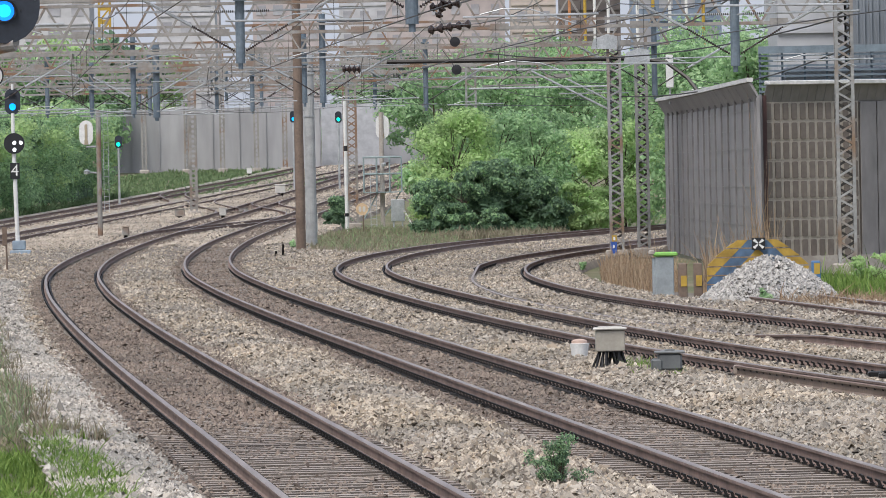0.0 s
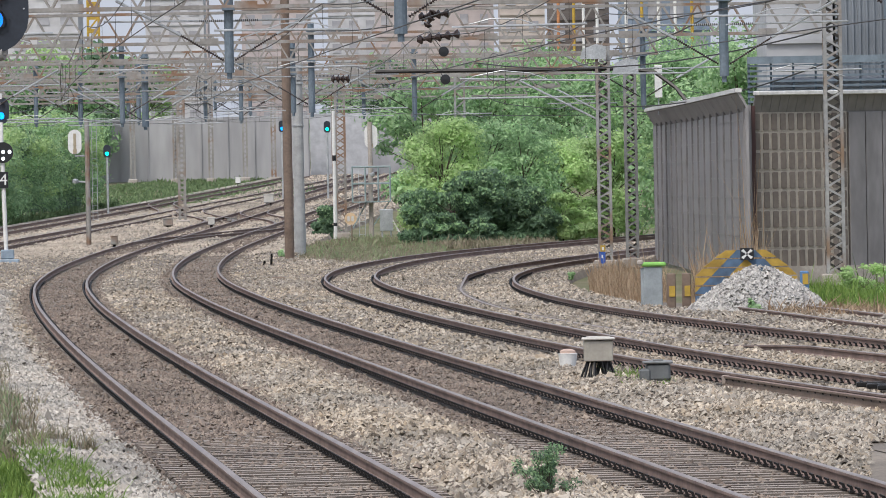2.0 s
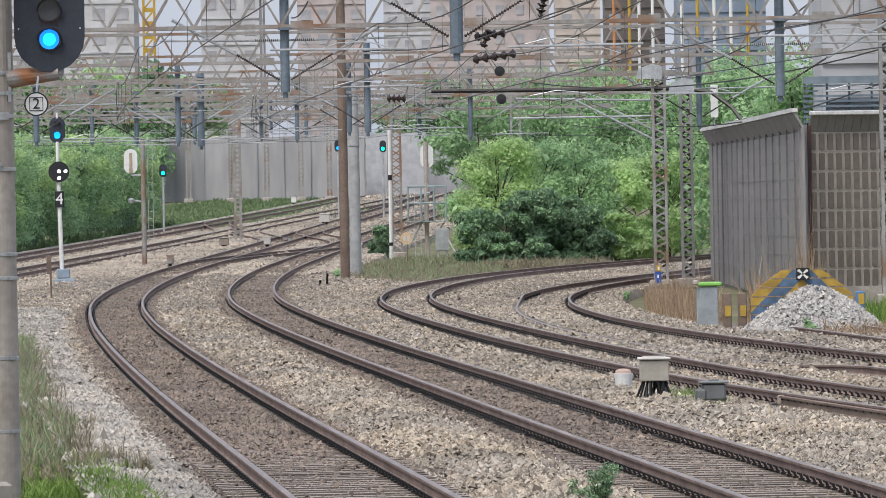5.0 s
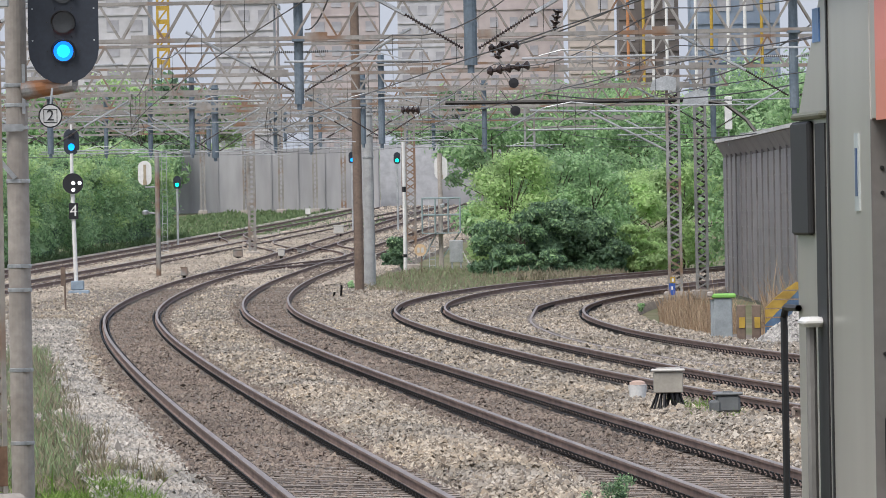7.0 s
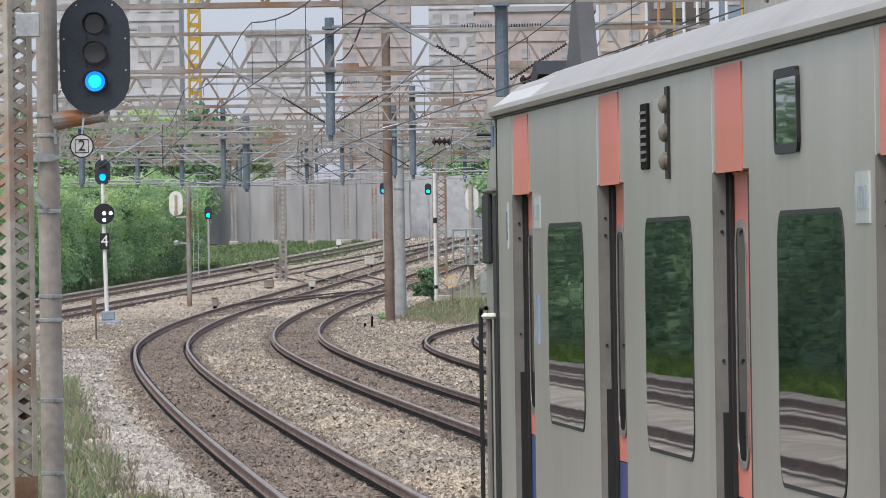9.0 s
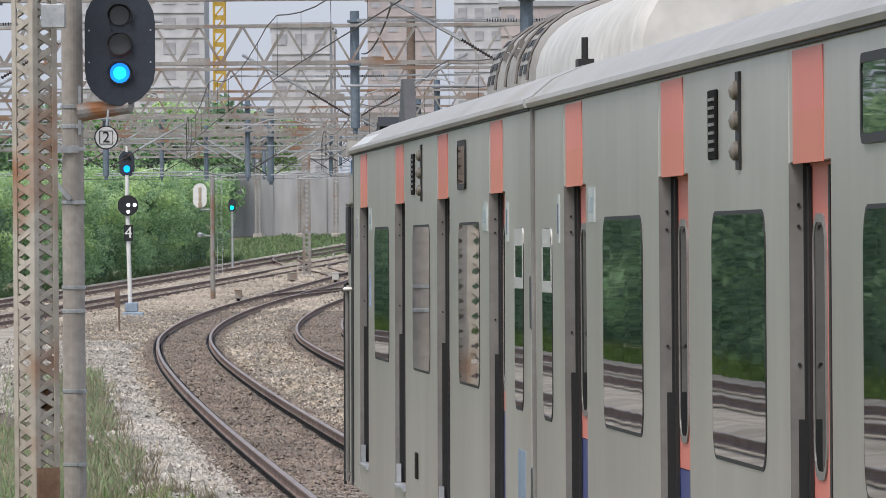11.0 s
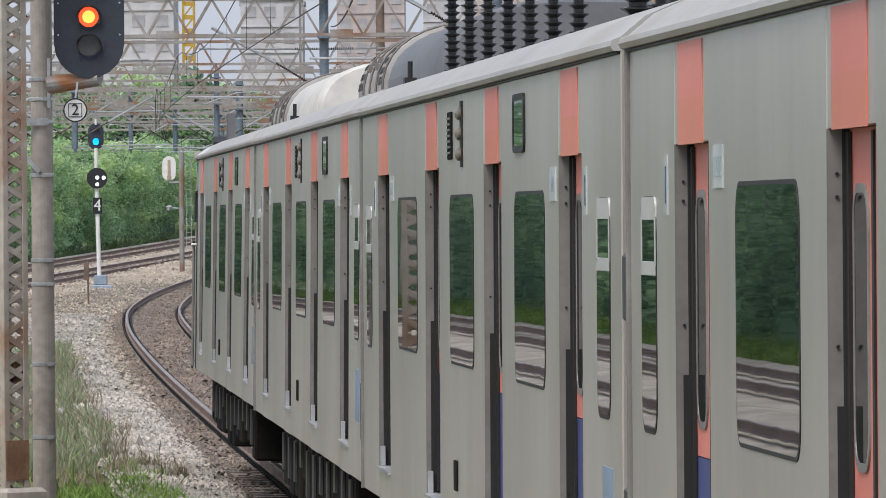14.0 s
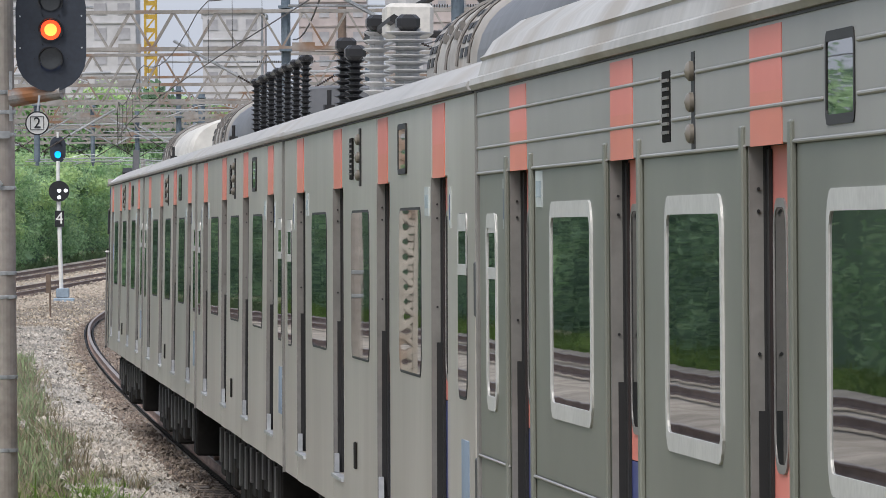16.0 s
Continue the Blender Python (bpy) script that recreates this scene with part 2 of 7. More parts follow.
def striped():
    """Yellow and blue warning stripes that slant down to both sides."""
    m, b = shader("yellow_blue_stripes", 0.7)
    n, ln = m.node_tree.nodes, m.node_tree.links
    sep = n.new("ShaderNodeSeparateXYZ")
    ln.new(n.new("ShaderNodeTexCoord").outputs["Object"], sep.inputs[0])
    chain = sep.outputs[0]
    for op, v in (("ABSOLUTE", None), ("ADD", sep.outputs[2]), ("MULTIPLY", 1.25), ("FRACT", None), ("GREATER_THAN", 0.5)):
        k = n.new("ShaderNodeMath")
        k.operation = op
        ln.new(chain, k.inputs[0])
        if isinstance(v, float):
            k.inputs[1].default_value = v
        elif v:
            ln.new(v, k.inputs[1])
        chain = k.outputs[0]
    col = mix(m, chain, (0.46, 0.30, 0.05), (0.085, 0.15, 0.25))
    col = mix(m, 0.85, col, ramp(m, grain(m, 5, 5), ((0.3, (0.45, 0.42, 0.4)), (0.7, (1, 1, 1)))), "MULTIPLY")
    ln.new(col, b.inputs["Base Color"])
    return m


STRIPED = striped()


def train_glass():
    m, b = shader("dark_train_glass", 0.012)
    b.inputs["Base Color"].default_value = (0.010, 0.013, 0.013, 1)
    b.inputs["IOR"].default_value = 1.9
    wave = grain(m, 2.2, 1, (1, 0.6, 1.0))
    relief(m, b, wave, 0.024, 0.012)
    return m


GLASS = train_glass()


def facade(name, c, c2):
    return mottled(name, c, c2, 0.05, 0.8, fine=0.6, world_space=True)


PINK_WALL = facade("pink_apartment_paint", (0.44, 0.385, 0.38), (0.52, 0.46, 0.45))
PALE_WALL = facade("pale_apartment_paint", (0.48, 0.48, 0.50), (0.57, 0.57, 0.58))
BEIGE_WALL = facade("beige_apartment_paint", (0.46, 0.40, 0.36), (0.54, 0.48, 0.43))
BROWN_WALL = facade("dark_brown_cladding", (0.13, 0.11, 0.105), (0.17, 0.15, 0.14))
BLUE_WALL = facade("blue_grey_cladding", (0.20, 0.26, 0.34), (0.27, 0.33, 0.42))
SLATE_WALL = facade("slate_cladding", (0.15, 0.17, 0.20), (0.20, 0.225, 0.255))
GREY_WALL = facade("light_grey_cladding", (0.34, 0.35, 0.37), (0.42, 0.43, 0.45))
# The pale tone paints the haze of distance over the far windows.
HAZED_GLASS = plain("hazed_window_glass", (0.46, 0.46, 0.49), 0.35, v=0.5, scale=0.2)


# ---- mesh building ----
class Form:
    """Collects vertices and faces of one mesh."""

    def __init__(self):
        self.v, self.f, self.m = [], [], []

    def add(self, vs, fs, slot=0):
        k = len(self.v)
        self.v += [tuple(p) for p in vs]
        self.f += [tuple(i + k for i in q) for q in fs]
        self.m += [slot] * len(fs)
        return self

    def box(self, c, s, slot=0, turn=0.0, bevel=0.0):
        """A box, with its edges cut where bevel is given."""
        x, y, z = (a / 2 for a in s)
        ca, sa = math.cos(turn), math.sin(turn)
        b = min(bevel, x * 0.9, y * 0.9, z * 0.9)
        if b <= 0:
            pts = [(i, j, k) for k in (-z, z) for i, j in ((-x, -y), (x, -y), (x, y), (-x, y))]
            fs = [(3, 2, 1, 0), (4, 5, 6, 7)] + [(i, (i + 1) % 4, (i + 1) % 4 + 4, i + 4) for i in range(4)]
        else:
            ring = lambda ex, ey, k: [(-ex + b, -ey, k), (ex - b, -ey, k), (ex, -ey + b, k), (ex, ey - b, k), (ex - b, ey, k), (-ex + b, ey, k), (-ex, ey - b, k), (-ex, -ey + b, k)]
            pts = ring(x - b, y - b, -z) + ring(x, y, -z + b) + ring(x, y, z - b) + ring(x - b, y - b, z)
            fs = [tuple(range(7, -1, -1)), tuple(range(24, 32))]
            for r in range(3):
                fs += [(r * 8 + i, r * 8 + (i + 1) % 8, r * 8 + 8 + (i + 1) % 8, r * 8 + 8 + i) for i in range(8)]
        return self.add([(c[0] + px * ca - py * sa, c[1] + px * sa + py * ca, c[2] + pz) for px, py, pz in pts], fs, slot)

    def rod(self, a, b, r, n=6, slot=0, r2=None, cap=True):
        """A straight bar of n sides from a to b."""
        a, b = Vector(a), Vector(b)
        d = (b - a).normalized()
        u = d.cross(Vector((0, 0, 1)) if abs(d.z) < 0.95 else Vector((0, 1, 0))).normalized()
        w = u.cross(d)
        r2 = r if r2 is None else r2
        ring = [(math.cos(2 * math.pi * (i + 0.5) / n), math.sin(2 * math.pi * (i + 0.5) / n)) for i in range(n)]
        vs = [a + (u * p + w * q) * r for p, q in ring] + [b + (u * p + w * q) * r2 for p, q in ring]
        fs = [(i, (i + 1) % n, n + (i + 1) % n, n + i) for i in range(n)]
        if cap:
            fs += [tuple(range(n - 1, -1, -1)), tuple(range(n, 2 * n))]
        return self.add(vs, fs, slot)

    def path(self, pts, r, n=5, slot=0):
        """One tube along several points."""
        pts = [Vector(p) for p in pts]
        vs, k = [], len(pts)
        for j, p in enumerate(pts):
            d = (pts[min(j + 1, k - 1)] - pts[max(j - 1, 0)]).normalized()
            u = d.cross(Vector((0, 0, 1)) if abs(d.z) < 0.95 else Vector((0, 1, 0))).normalized()
            w = u.cross(d)
            vs += [p + (u * math.cos(2 * math.pi * i / n) + w * math.sin(2 * math.pi * i / n)) * r for i in range(n)]
        fs = [(j * n + i, j * n + (i + 1) % n, (j + 1) * n + (i + 1) % n, (j + 1) * n + i) for j in range(k - 1) for i in range(n)]
        return self.add(vs, fs, slot)

    def lathe(self, base, profile, n=12, slot=0, axis="z"):
        """A turned body: (radius, height) pairs round an upright or level axis."""
        vs, fs = [], []
        for r, h in profile:
            for i in range(n):
                a = 2 * math.pi * i / n
                p = (r * math.cos(a), r * math.sin(a), h)
                if axis == "y":
                    p = (p[0], p[2], p[1])
                elif axis == "x":
                    p = (p[2], p[0], p[1])
                vs.append((base[0] + p[0], base[1] + p[1], base[2] + p[2]))
        k = len(profile)
        for j in range(k - 1):
            fs += [(j * n + i, j * n + (i + 1) % n, (j + 1) * n + (i + 1) % n, (j + 1) * n + i) for i in range(n)]
        fs += [tuple(range(n - 1, -1, -1)), tuple(range((k - 1) * n, k * n))]
        return self.add(vs, fs, slot)

    def slab(self, outline, y0, y1, slot=0):
        """An outline of (x, z) points pushed from y0 to y1."""
        n = len(outline)
        vs = [(x, y0, z) for x, z in outline] + [(x, y1, z) for x, z in outline]
        fs = [tuple(range(n)), tuple(range(2 * n - 1, n - 1, -1))] + [(i, n + i, n + (i + 1) % n, (i + 1) % n) for i in range(n)]
        return self.add(vs, fs, slot)

    def side_slab(self, outline, x0, x1, slot=0):
        """An outline of (y, z) points pushed from x0 to x1."""
        n = len(outline)
        vs = [(x0, y, z) for y, z in outline] + [(x1, y, z) for y, z in outline]
        fs = [tuple(range(n)), tuple(range(2 * n - 1, n - 1, -1))] + [(i, n + i, n + (i + 1) % n, (i + 1) % n) for i in range(n)]
        return self.add(vs, fs, slot)


def ribbed(f, a, b, ribs, r, n=8, slot=0):
    """An insulator of ribs on one core, as one closed body from a to b."""
    a, b = Vector(a), Vector(b)
    d = (b - a).normalized()
    u = d.cross(Vector((0, 0, 1)) if abs(d.z) < 0.95 else Vector((0, 1, 0))).normalized()
    w = u.cross(d)
    prof = []
    for k in range(ribs):
        prof += [(r * 0.4, (k + 0.05) / ribs), (r, (k + 0.45) / ribs), (r * 0.95, (k + 0.6) / ribs), (r * 0.4, (k + 0.75) / ribs)]
    vs = [a.lerp(b, s) + (u * math.cos(2 * math.pi * i / n) + w * math.sin(2 * math.pi * i / n)) * q for q, s in prof for i in range(n)]
    k = len(prof)
    fs = [(j * n + i, j * n + (i + 1) % n, (j + 1) * n + (i + 1) % n, (j + 1) * n + i) for j in range(k - 1) for i in range(n)]
    fs += [tuple(range(n - 1, -1, -1)), tuple(range((k - 1) * n, k * n))]
    return f.add(vs, fs, slot)


def part(name, form, material, parent=None, label="", at=None):
    """Links a form as one mesh object, under parent where given."""
    me = bpy.data.meshes.new(name)
    me.from_pydata(form.v, [], form.f)
    for m in (material if isinstance(material, (list, tuple)) else (material,)):
        me.materials.append(m)
    if any(form.m):
        me.polygons.foreach_set("material_index", form.m)
    me.update()
    ob = new(name, me)
    if parent:
        ob.parent = parent
    if at:
        ob.location = at
    if label:
        ob["label"] = label
    return ob


def thing(name, at, label, category, group="", kind="", turn=0.0):
    ob = new(name)
    ob.empty_display_size = 0.2
    ob.matrix_world = Matrix.Translation(at) @ Matrix.Rotation(turn, 4, "Z")
    return tagged(ob, label, category, group, kind)


def rounded(w, h, r, n=4, cx=0.0, cz=0.0):
    """A rectangle with round corners, as points."""
    out = []
    for sx, sz, a0 in ((1, -1, -90), (1, 1, 0), (-1, 1, 90), (-1, -1, 180)):
        for i in range(n + 1):
            a = radians(a0 + 90 * i / n)
            out.append((cx + sx * (w / 2 - r) + r * math.cos(a), cz + sz * (h / 2 - r) + r * math.sin(a)))
    return out


def disc(r, n=20, cx=0.0, cz=0.0):
    return [(cx + r * math.cos(2 * math.pi * i / n), cz + r * math.sin(2 * math.pi * i / n)) for i in range(n)]


# ---- plan: level ground that climbs beyond 240 m, and the tracks' centre lines ----
def rise(y):
    e = max(0.0, y - 240)
    return e * e / 28400 if e < 420 else 6.21 + (e - 420) * 0.004


class Line:
    """A smooth centre line x(y) through a few plan points."""

    def __init__(self, knots):
        self.y, self.x = [k[0] for k in knots], [k[1] for k in knots]
        n = len(knots)
        s = [(self.x[i + 1] - self.x[i]) / (self.y[i + 1] - self.y[i]) for i in range(n - 1)]
        self.t = [s[0]] + [(s[i - 1] * (self.y[i + 1] - self.y[i]) + s[i] * (self.y[i] - self.y[i - 1])) / (self.y[i + 1] - self.y[i - 1]) for i in range(1, n - 1)] + [s[-1]]

    def __call__(self, y):
        if y <= self.y[0]:
            return self.x[0] + self.t[0] * (y - self.y[0])
        if y >= self.y[-1]:
            return self.x[-1] + self.t[-1] * (y - self.y[-1])
        i = next(k for k in range(len(self.y) - 1) if y <= self.y[k + 1])
        h = self.y[i + 1] - self.y[i]
        a = (y - self.y[i]) / h
        return ((1 + 2 * a) * (1 - a) ** 2 * self.x[i] + a * (1 - a) ** 2 * h * self.t[i]
                + a * a * (3 - 2 * a) * self.x[i + 1] + a * a * (a - 1) * h * self.t[i + 1])

    def slope(self, y):
        return (self(y + 0.5) - self(y - 0.5))


TRACK_1 = Line(((-160, 16.3), (0, 4.27), (40, 1.40), (80, -1.27), (120, -3.93), (160, -6.42), (200, -8.67), (240, -10.50),
                (280, -11.62), (320, -11.92), (360, -11.35), (400, -10.2), (480, -6.9), (560, -2.0), (700, 10.0)))
TRACK_2 = Line([(y, TRACK_1(y) + 4.0 + 0.18 * min(1, max(0, (y - 60) / 60))) for y in range(-160, 701, 40)])
TRACK_3 = Line(((60, 11.9), (80, 9.1), (100, 6.5), (120, 4.4), (140, 2.83), (160, 1.53), (180, 0.40), (200, -0.60), (220, -1.38), (240, -1.76),
                (260, -1.56), (280, -0.6), (300, 1.3), (320, 4.7), (340, 9.6), (360, 15.6), (400, 30)))
TRACK_4 = Line(((110, 9.8), (120, 8.51), (140, 6.31), (160, 4.52), (180, 3.20), (200, 2.45), (220, 2.21), (240, 2.60), (260, 3.78), (280, 5.94), (300, 9.0), (330, 15)))
SIDING = Line(((100, 12.6), (150, 9.1), (171, 7.7), (174, 7.5)))
TRACK_B = Line(((0, -4.8), (100, -11.8), (200, -17.7), (240, -19.3), (280, -19.7), (320, -19.1), (360, -17.8), (400, -15.9), (440, -13.5), (480, -10.6), (560, -3.2)))
TRACK_A = Line([(y, TRACK_B(y) - 4.3) for y in range(0, 561, 40)])


# ---- ground, ballast and track ----
def sheet(name, xs_of, ys, dz, material, label, category):
    """A strip of ground: rows of x at each y, following the rise of the land."""
    f, rows = Form(), []
    for y in ys:
        rows.append([(x, y, rise(y) + dz(x, y)) for x in xs_of(y)])
    n = len(rows[0])
    vs = [p for r in rows for p in r]
    fs = [(j * n + i, j * n + i + 1, (j + 1) * n + i + 1, (j + 1) * n + i) for j in range(len(rows) - 1) for i in range(n - 1)]
    f.add(vs, fs)
    ob = part(name, f, material)
    for p in ob.data.polygons:
        p.use_smooth = True
    return tagged(ob, label, category, kind="structure")


def span(a, b, step):
    n = max(1, round((b - a) / step))
    return [a + (b - a) * i / n for i in range(n + 1)]


FAR_Y = span(-200, 240, 20) + span(250, 660, 15) + [800, 1200, 2000, 3500]
sheet("ground", lambda y: [-2500, -600, -200, -80, -40, -25, -12, 0, 12, 25, 40, 80, 200, 600, 2500], FAR_Y, lambda x, y: -0.34, SOIL,
      "grassy brown soil beside and beyond the tracks", "ground")


def lumpy(x, y):
    return 0.012 * noise.noise((x * 0.5, y * 0.15, 0)) + 0.006 * noise.noise((x * 2.1, y * 0.7, 3)) - 0.012


def bed_profile(tracks, base):
    """Ballast lies level under the rails, and heaps up a little between the tracks."""
    def height(x, y):
        d = min(abs(x - t(y)) for t in tracks)
        return base + (0.0 if d < 1.3 else min(0.10, (d - 1.3) * 0.14) + lumpy(x, y))
    return height


def bed_rows(left, right):
    def xs(y):
        a, b = left(y), right(y)
        n = 60
        return [a + (b - a) * i / n for i in range(n + 1)]
    return xs


MAIN_H = bed_profile((TRACK_1, TRACK_2), -0.215)
YARD_H = bed_profile((TRACK_3, TRACK_4), -0.20)
LEFT_H = bed_profile((TRACK_A, TRACK_B), -0.22)


def main_left(y):
    wide = min(1.0, max(0.0, (y - 112) / 40))
    return TRACK_1(y) - 2.5 - 2.9 * wide


def main_right(y):
    return TRACK_2(y) + 2.15 + 1.2 * min(1.0, max(0.0, (y - 262) / 25))


def yard_right(y):
    return TRACK_4(y) + (2.4 if y > 190 else 2.4 + min(6, (190 - y) * 0.12)) if y >= 120 else TRACK_4(120) + 8 + (120 - y) * 0.12


bed_ys = span(-150, 20, 10) + span(30, 300, 1.5) + span(303, 620, 4)
sheet("ballast_main", bed_rows(main_left, main_right), bed_ys, lambda x, y: MAIN_H(x, y) - (0.3 if x <= main_left(y) + 0.02 or (y > 266 and x >= main_right(y) - 0.02) else 0), BALLAST,
      "tan and grey crushed stone ballast under the main tracks", "ballast")
yard_ys = [y for y in bed_ys if y <= 372]
sheet("ballast_yard", bed_rows(lambda y: main_right(y) if y < 262 else max(main_right(y), TRACK_3(y) - 1.9), lambda y: max(yard_right(y), TRACK_3(y) + 2)), yard_ys, lambda x, y: YARD_H(x, y) - (0.3 if x >= max(yard_right(y), TRACK_3(y) + 2) - 0.03 or (y > 266 and x <= max(main_right(y), TRACK_3(y) - 1.9) + 0.02) else 0.006), BALLAST,
      "pale tan crushed stone ballast under the curving yard tracks", "ballast")
left_ys = [y for y in bed_ys if y > 60]
sheet("ballast_left", bed_rows(lambda y: TRACK_A(y) - 2.2, lambda y: min(TRACK_B(y) + 4.2, main_left(y))), left_ys, LEFT_H, PALE_BED,
      "pale crushed stone ballast under the outer tracks", "ballast")

def strip_left(y):
    return main_right(y) - 0.4


sheet("ballast_strip", lambda y: [strip_left(y) + (max(TRACK_3(y) - 1.7, strip_left(y) + 0.5) - strip_left(y)) * i / 8 for i in range(9)], span(256, 312, 3), lambda x, y: -0.262, BALLAST,
      "thin spread of crushed stone between the diverging tracks", "ballast")

RAIL = ((-0.066, -0.155), (-0.066, -0.143), (-0.012, -0.122), (-0.009, -0.045), (-0.035, -0.034), (-0.036, -0.008), (-0.028, 0.0),
        (0.028, 0.0), (0.036, -0.008), (0.035, -0.034), (0.009, -0.045), (0.012, -0.122), (0.066, -0.143), (0.066, -0.155))


def rail_form(line, side, ys, lift=lambda y: 0.0):
    f, n = Form(), len(RAIL)
    vs = []
    for y in ys:
        s = line.slope(y)
        c = 1 / math.hypot(1, s)
        for px, pz in RAIL:
            o = side * 0.7525 + px
            vs.append((line(y) + o * c, y - o * s * c, rise(y) + pz + lift(y)))
    for j in range(len(ys) - 1):
        for i in range(n - 1):
            f.f.append((j * n + i, (j + 1) * n + i, (j + 1) * n + i + 1, j * n + i + 1))
            f.m.append(1 if i in (5, 6, 7) else 0)
    f.v = vs
    return f


def railway(name, line, y0, y1, label, cant=0.0, bury=None):
    t = thing(name, (0, 0, 0), label, "railway track", "railway tracks", "structure")
    ys = [y for y in span(y0, y1, 3.0)]
    for side in (-1, 1):
        lift = (lambda y: bury(y)) if bury and side < 0 else (lambda y: 0.0)
        part("rail", rail_form(line, side, ys, lift), [RAIL_SIDE, RAIL_TOP], t, "brown rusted rail with a worn bright head")
    return t


main_1 = railway("track_1", TRACK_1, -150, 640, "main track of brown rusted rails on concrete sleepers")
main_2 = railway("track_2", TRACK_2, -150, 640, "second main track of rusted rails on concrete sleepers")
yard_3 = railway("track_3", TRACK_3, 66, 395, "curving yard track of rusted rails on pale ballast")
yard_4 = railway("track_4", TRACK_4, 112, 325, "curving yard track with one rail half buried in ballast", bury=lambda y: -0.19 * min(1, max(0, (238 - y) / 8)) + 0.15 * min(1, max(0, (139 - y) / 8)))
siding = railway("track_5", SIDING, 104, 172, "rusty siding rails ending at a buffer stop")
outer_a = railway("track_6", TRACK_A, 70, 560, "outer track of rusted rails beside a green hedge")
outer_b = railway("track_7", TRACK_B, 70, 560, "outer track of rusted rails on pale ballast")

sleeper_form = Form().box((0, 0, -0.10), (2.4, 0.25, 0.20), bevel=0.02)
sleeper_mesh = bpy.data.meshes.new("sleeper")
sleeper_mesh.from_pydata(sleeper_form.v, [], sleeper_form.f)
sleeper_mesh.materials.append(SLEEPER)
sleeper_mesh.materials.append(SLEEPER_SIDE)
# Only the upward face keeps the concrete tone; the rest takes painted shade.
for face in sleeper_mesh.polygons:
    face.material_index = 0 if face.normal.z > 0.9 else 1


def clip_at(f, x, y, z, c, s, out):
    """One coiled spring clip: a low arch of bent bar on the rail's foot."""
    for a, b in (((0.00, -0.05, 0.00), (0.02, -0.045, 0.055)), ((0.02, -0.045, 0.055), (0.05, 0.0, 0.07)), ((0.05, 0.0, 0.07), (0.02, 0.045, 0.055)), ((0.02, 0.045, 0.055), (0.0, 0.05, 0.0))):
        p = [(x + (q[0] * out) * c + q[1] * s, y - (q[0] * out) * s + q[1] * c, z + q[2]) for q in (a, b)]
        f.rod(p[0], p[1], 0.013, 4, cap=False)
    f.box((x + 0.005 * out, y, z + 0.008), (0.06, 0.10, 0.02))


def sleepers(line, owner, y0, y1, parts_to, clips=True, sides=(-1, 1)):
    rest, cl = Form(), Form()
    y, k = y0, 0
    while y < y1:
        s = line.slope(y)
        c = 1 / math.hypot(1, s)
        turn = -math.atan(s)
        top = rise(y) - 0.168 - 0.075 * min(1, max(0, (y - 88) / 22)) + 0.012 * noise.noise((y * 0.9, line.x[0], 1))
        if y < parts_to:
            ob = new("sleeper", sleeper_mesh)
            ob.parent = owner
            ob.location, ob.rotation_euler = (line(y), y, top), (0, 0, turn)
        else:
            rest.box((line(y), y, top - 0.10), (2.4, 0.25, 0.20), turn=turn)
        if clips and 55 < y < 250:
            for side in (sides if y < 236 else (-1, 1)):
                for out in (-1, 1):
                    o = side * 0.7525 + out * 0.075
                    clip_at(cl, line(y) + o * c, y - o * s * c, rise(y) - 0.152, c, s, out)
        y += 0.6 * c
    if rest.v:
        tagged(part("sleepers", rest, SLEEPER_FAR, owner), kind="stuff")
    if cl.v:
        tagged(part("rail_clips", cl, CLIP, owner, "black spring clips along the rail feet"), kind="stuff")


sleepers(TRACK_1, main_1, -18, 330, 146)
sleepers(TRACK_2, main_2, 22, 330, 146)
sleepers(TRACK_3, yard_3, 90, 250, 0)
sleepers(TRACK_4, yard_4, 118, 250, 0, sides=(1,))


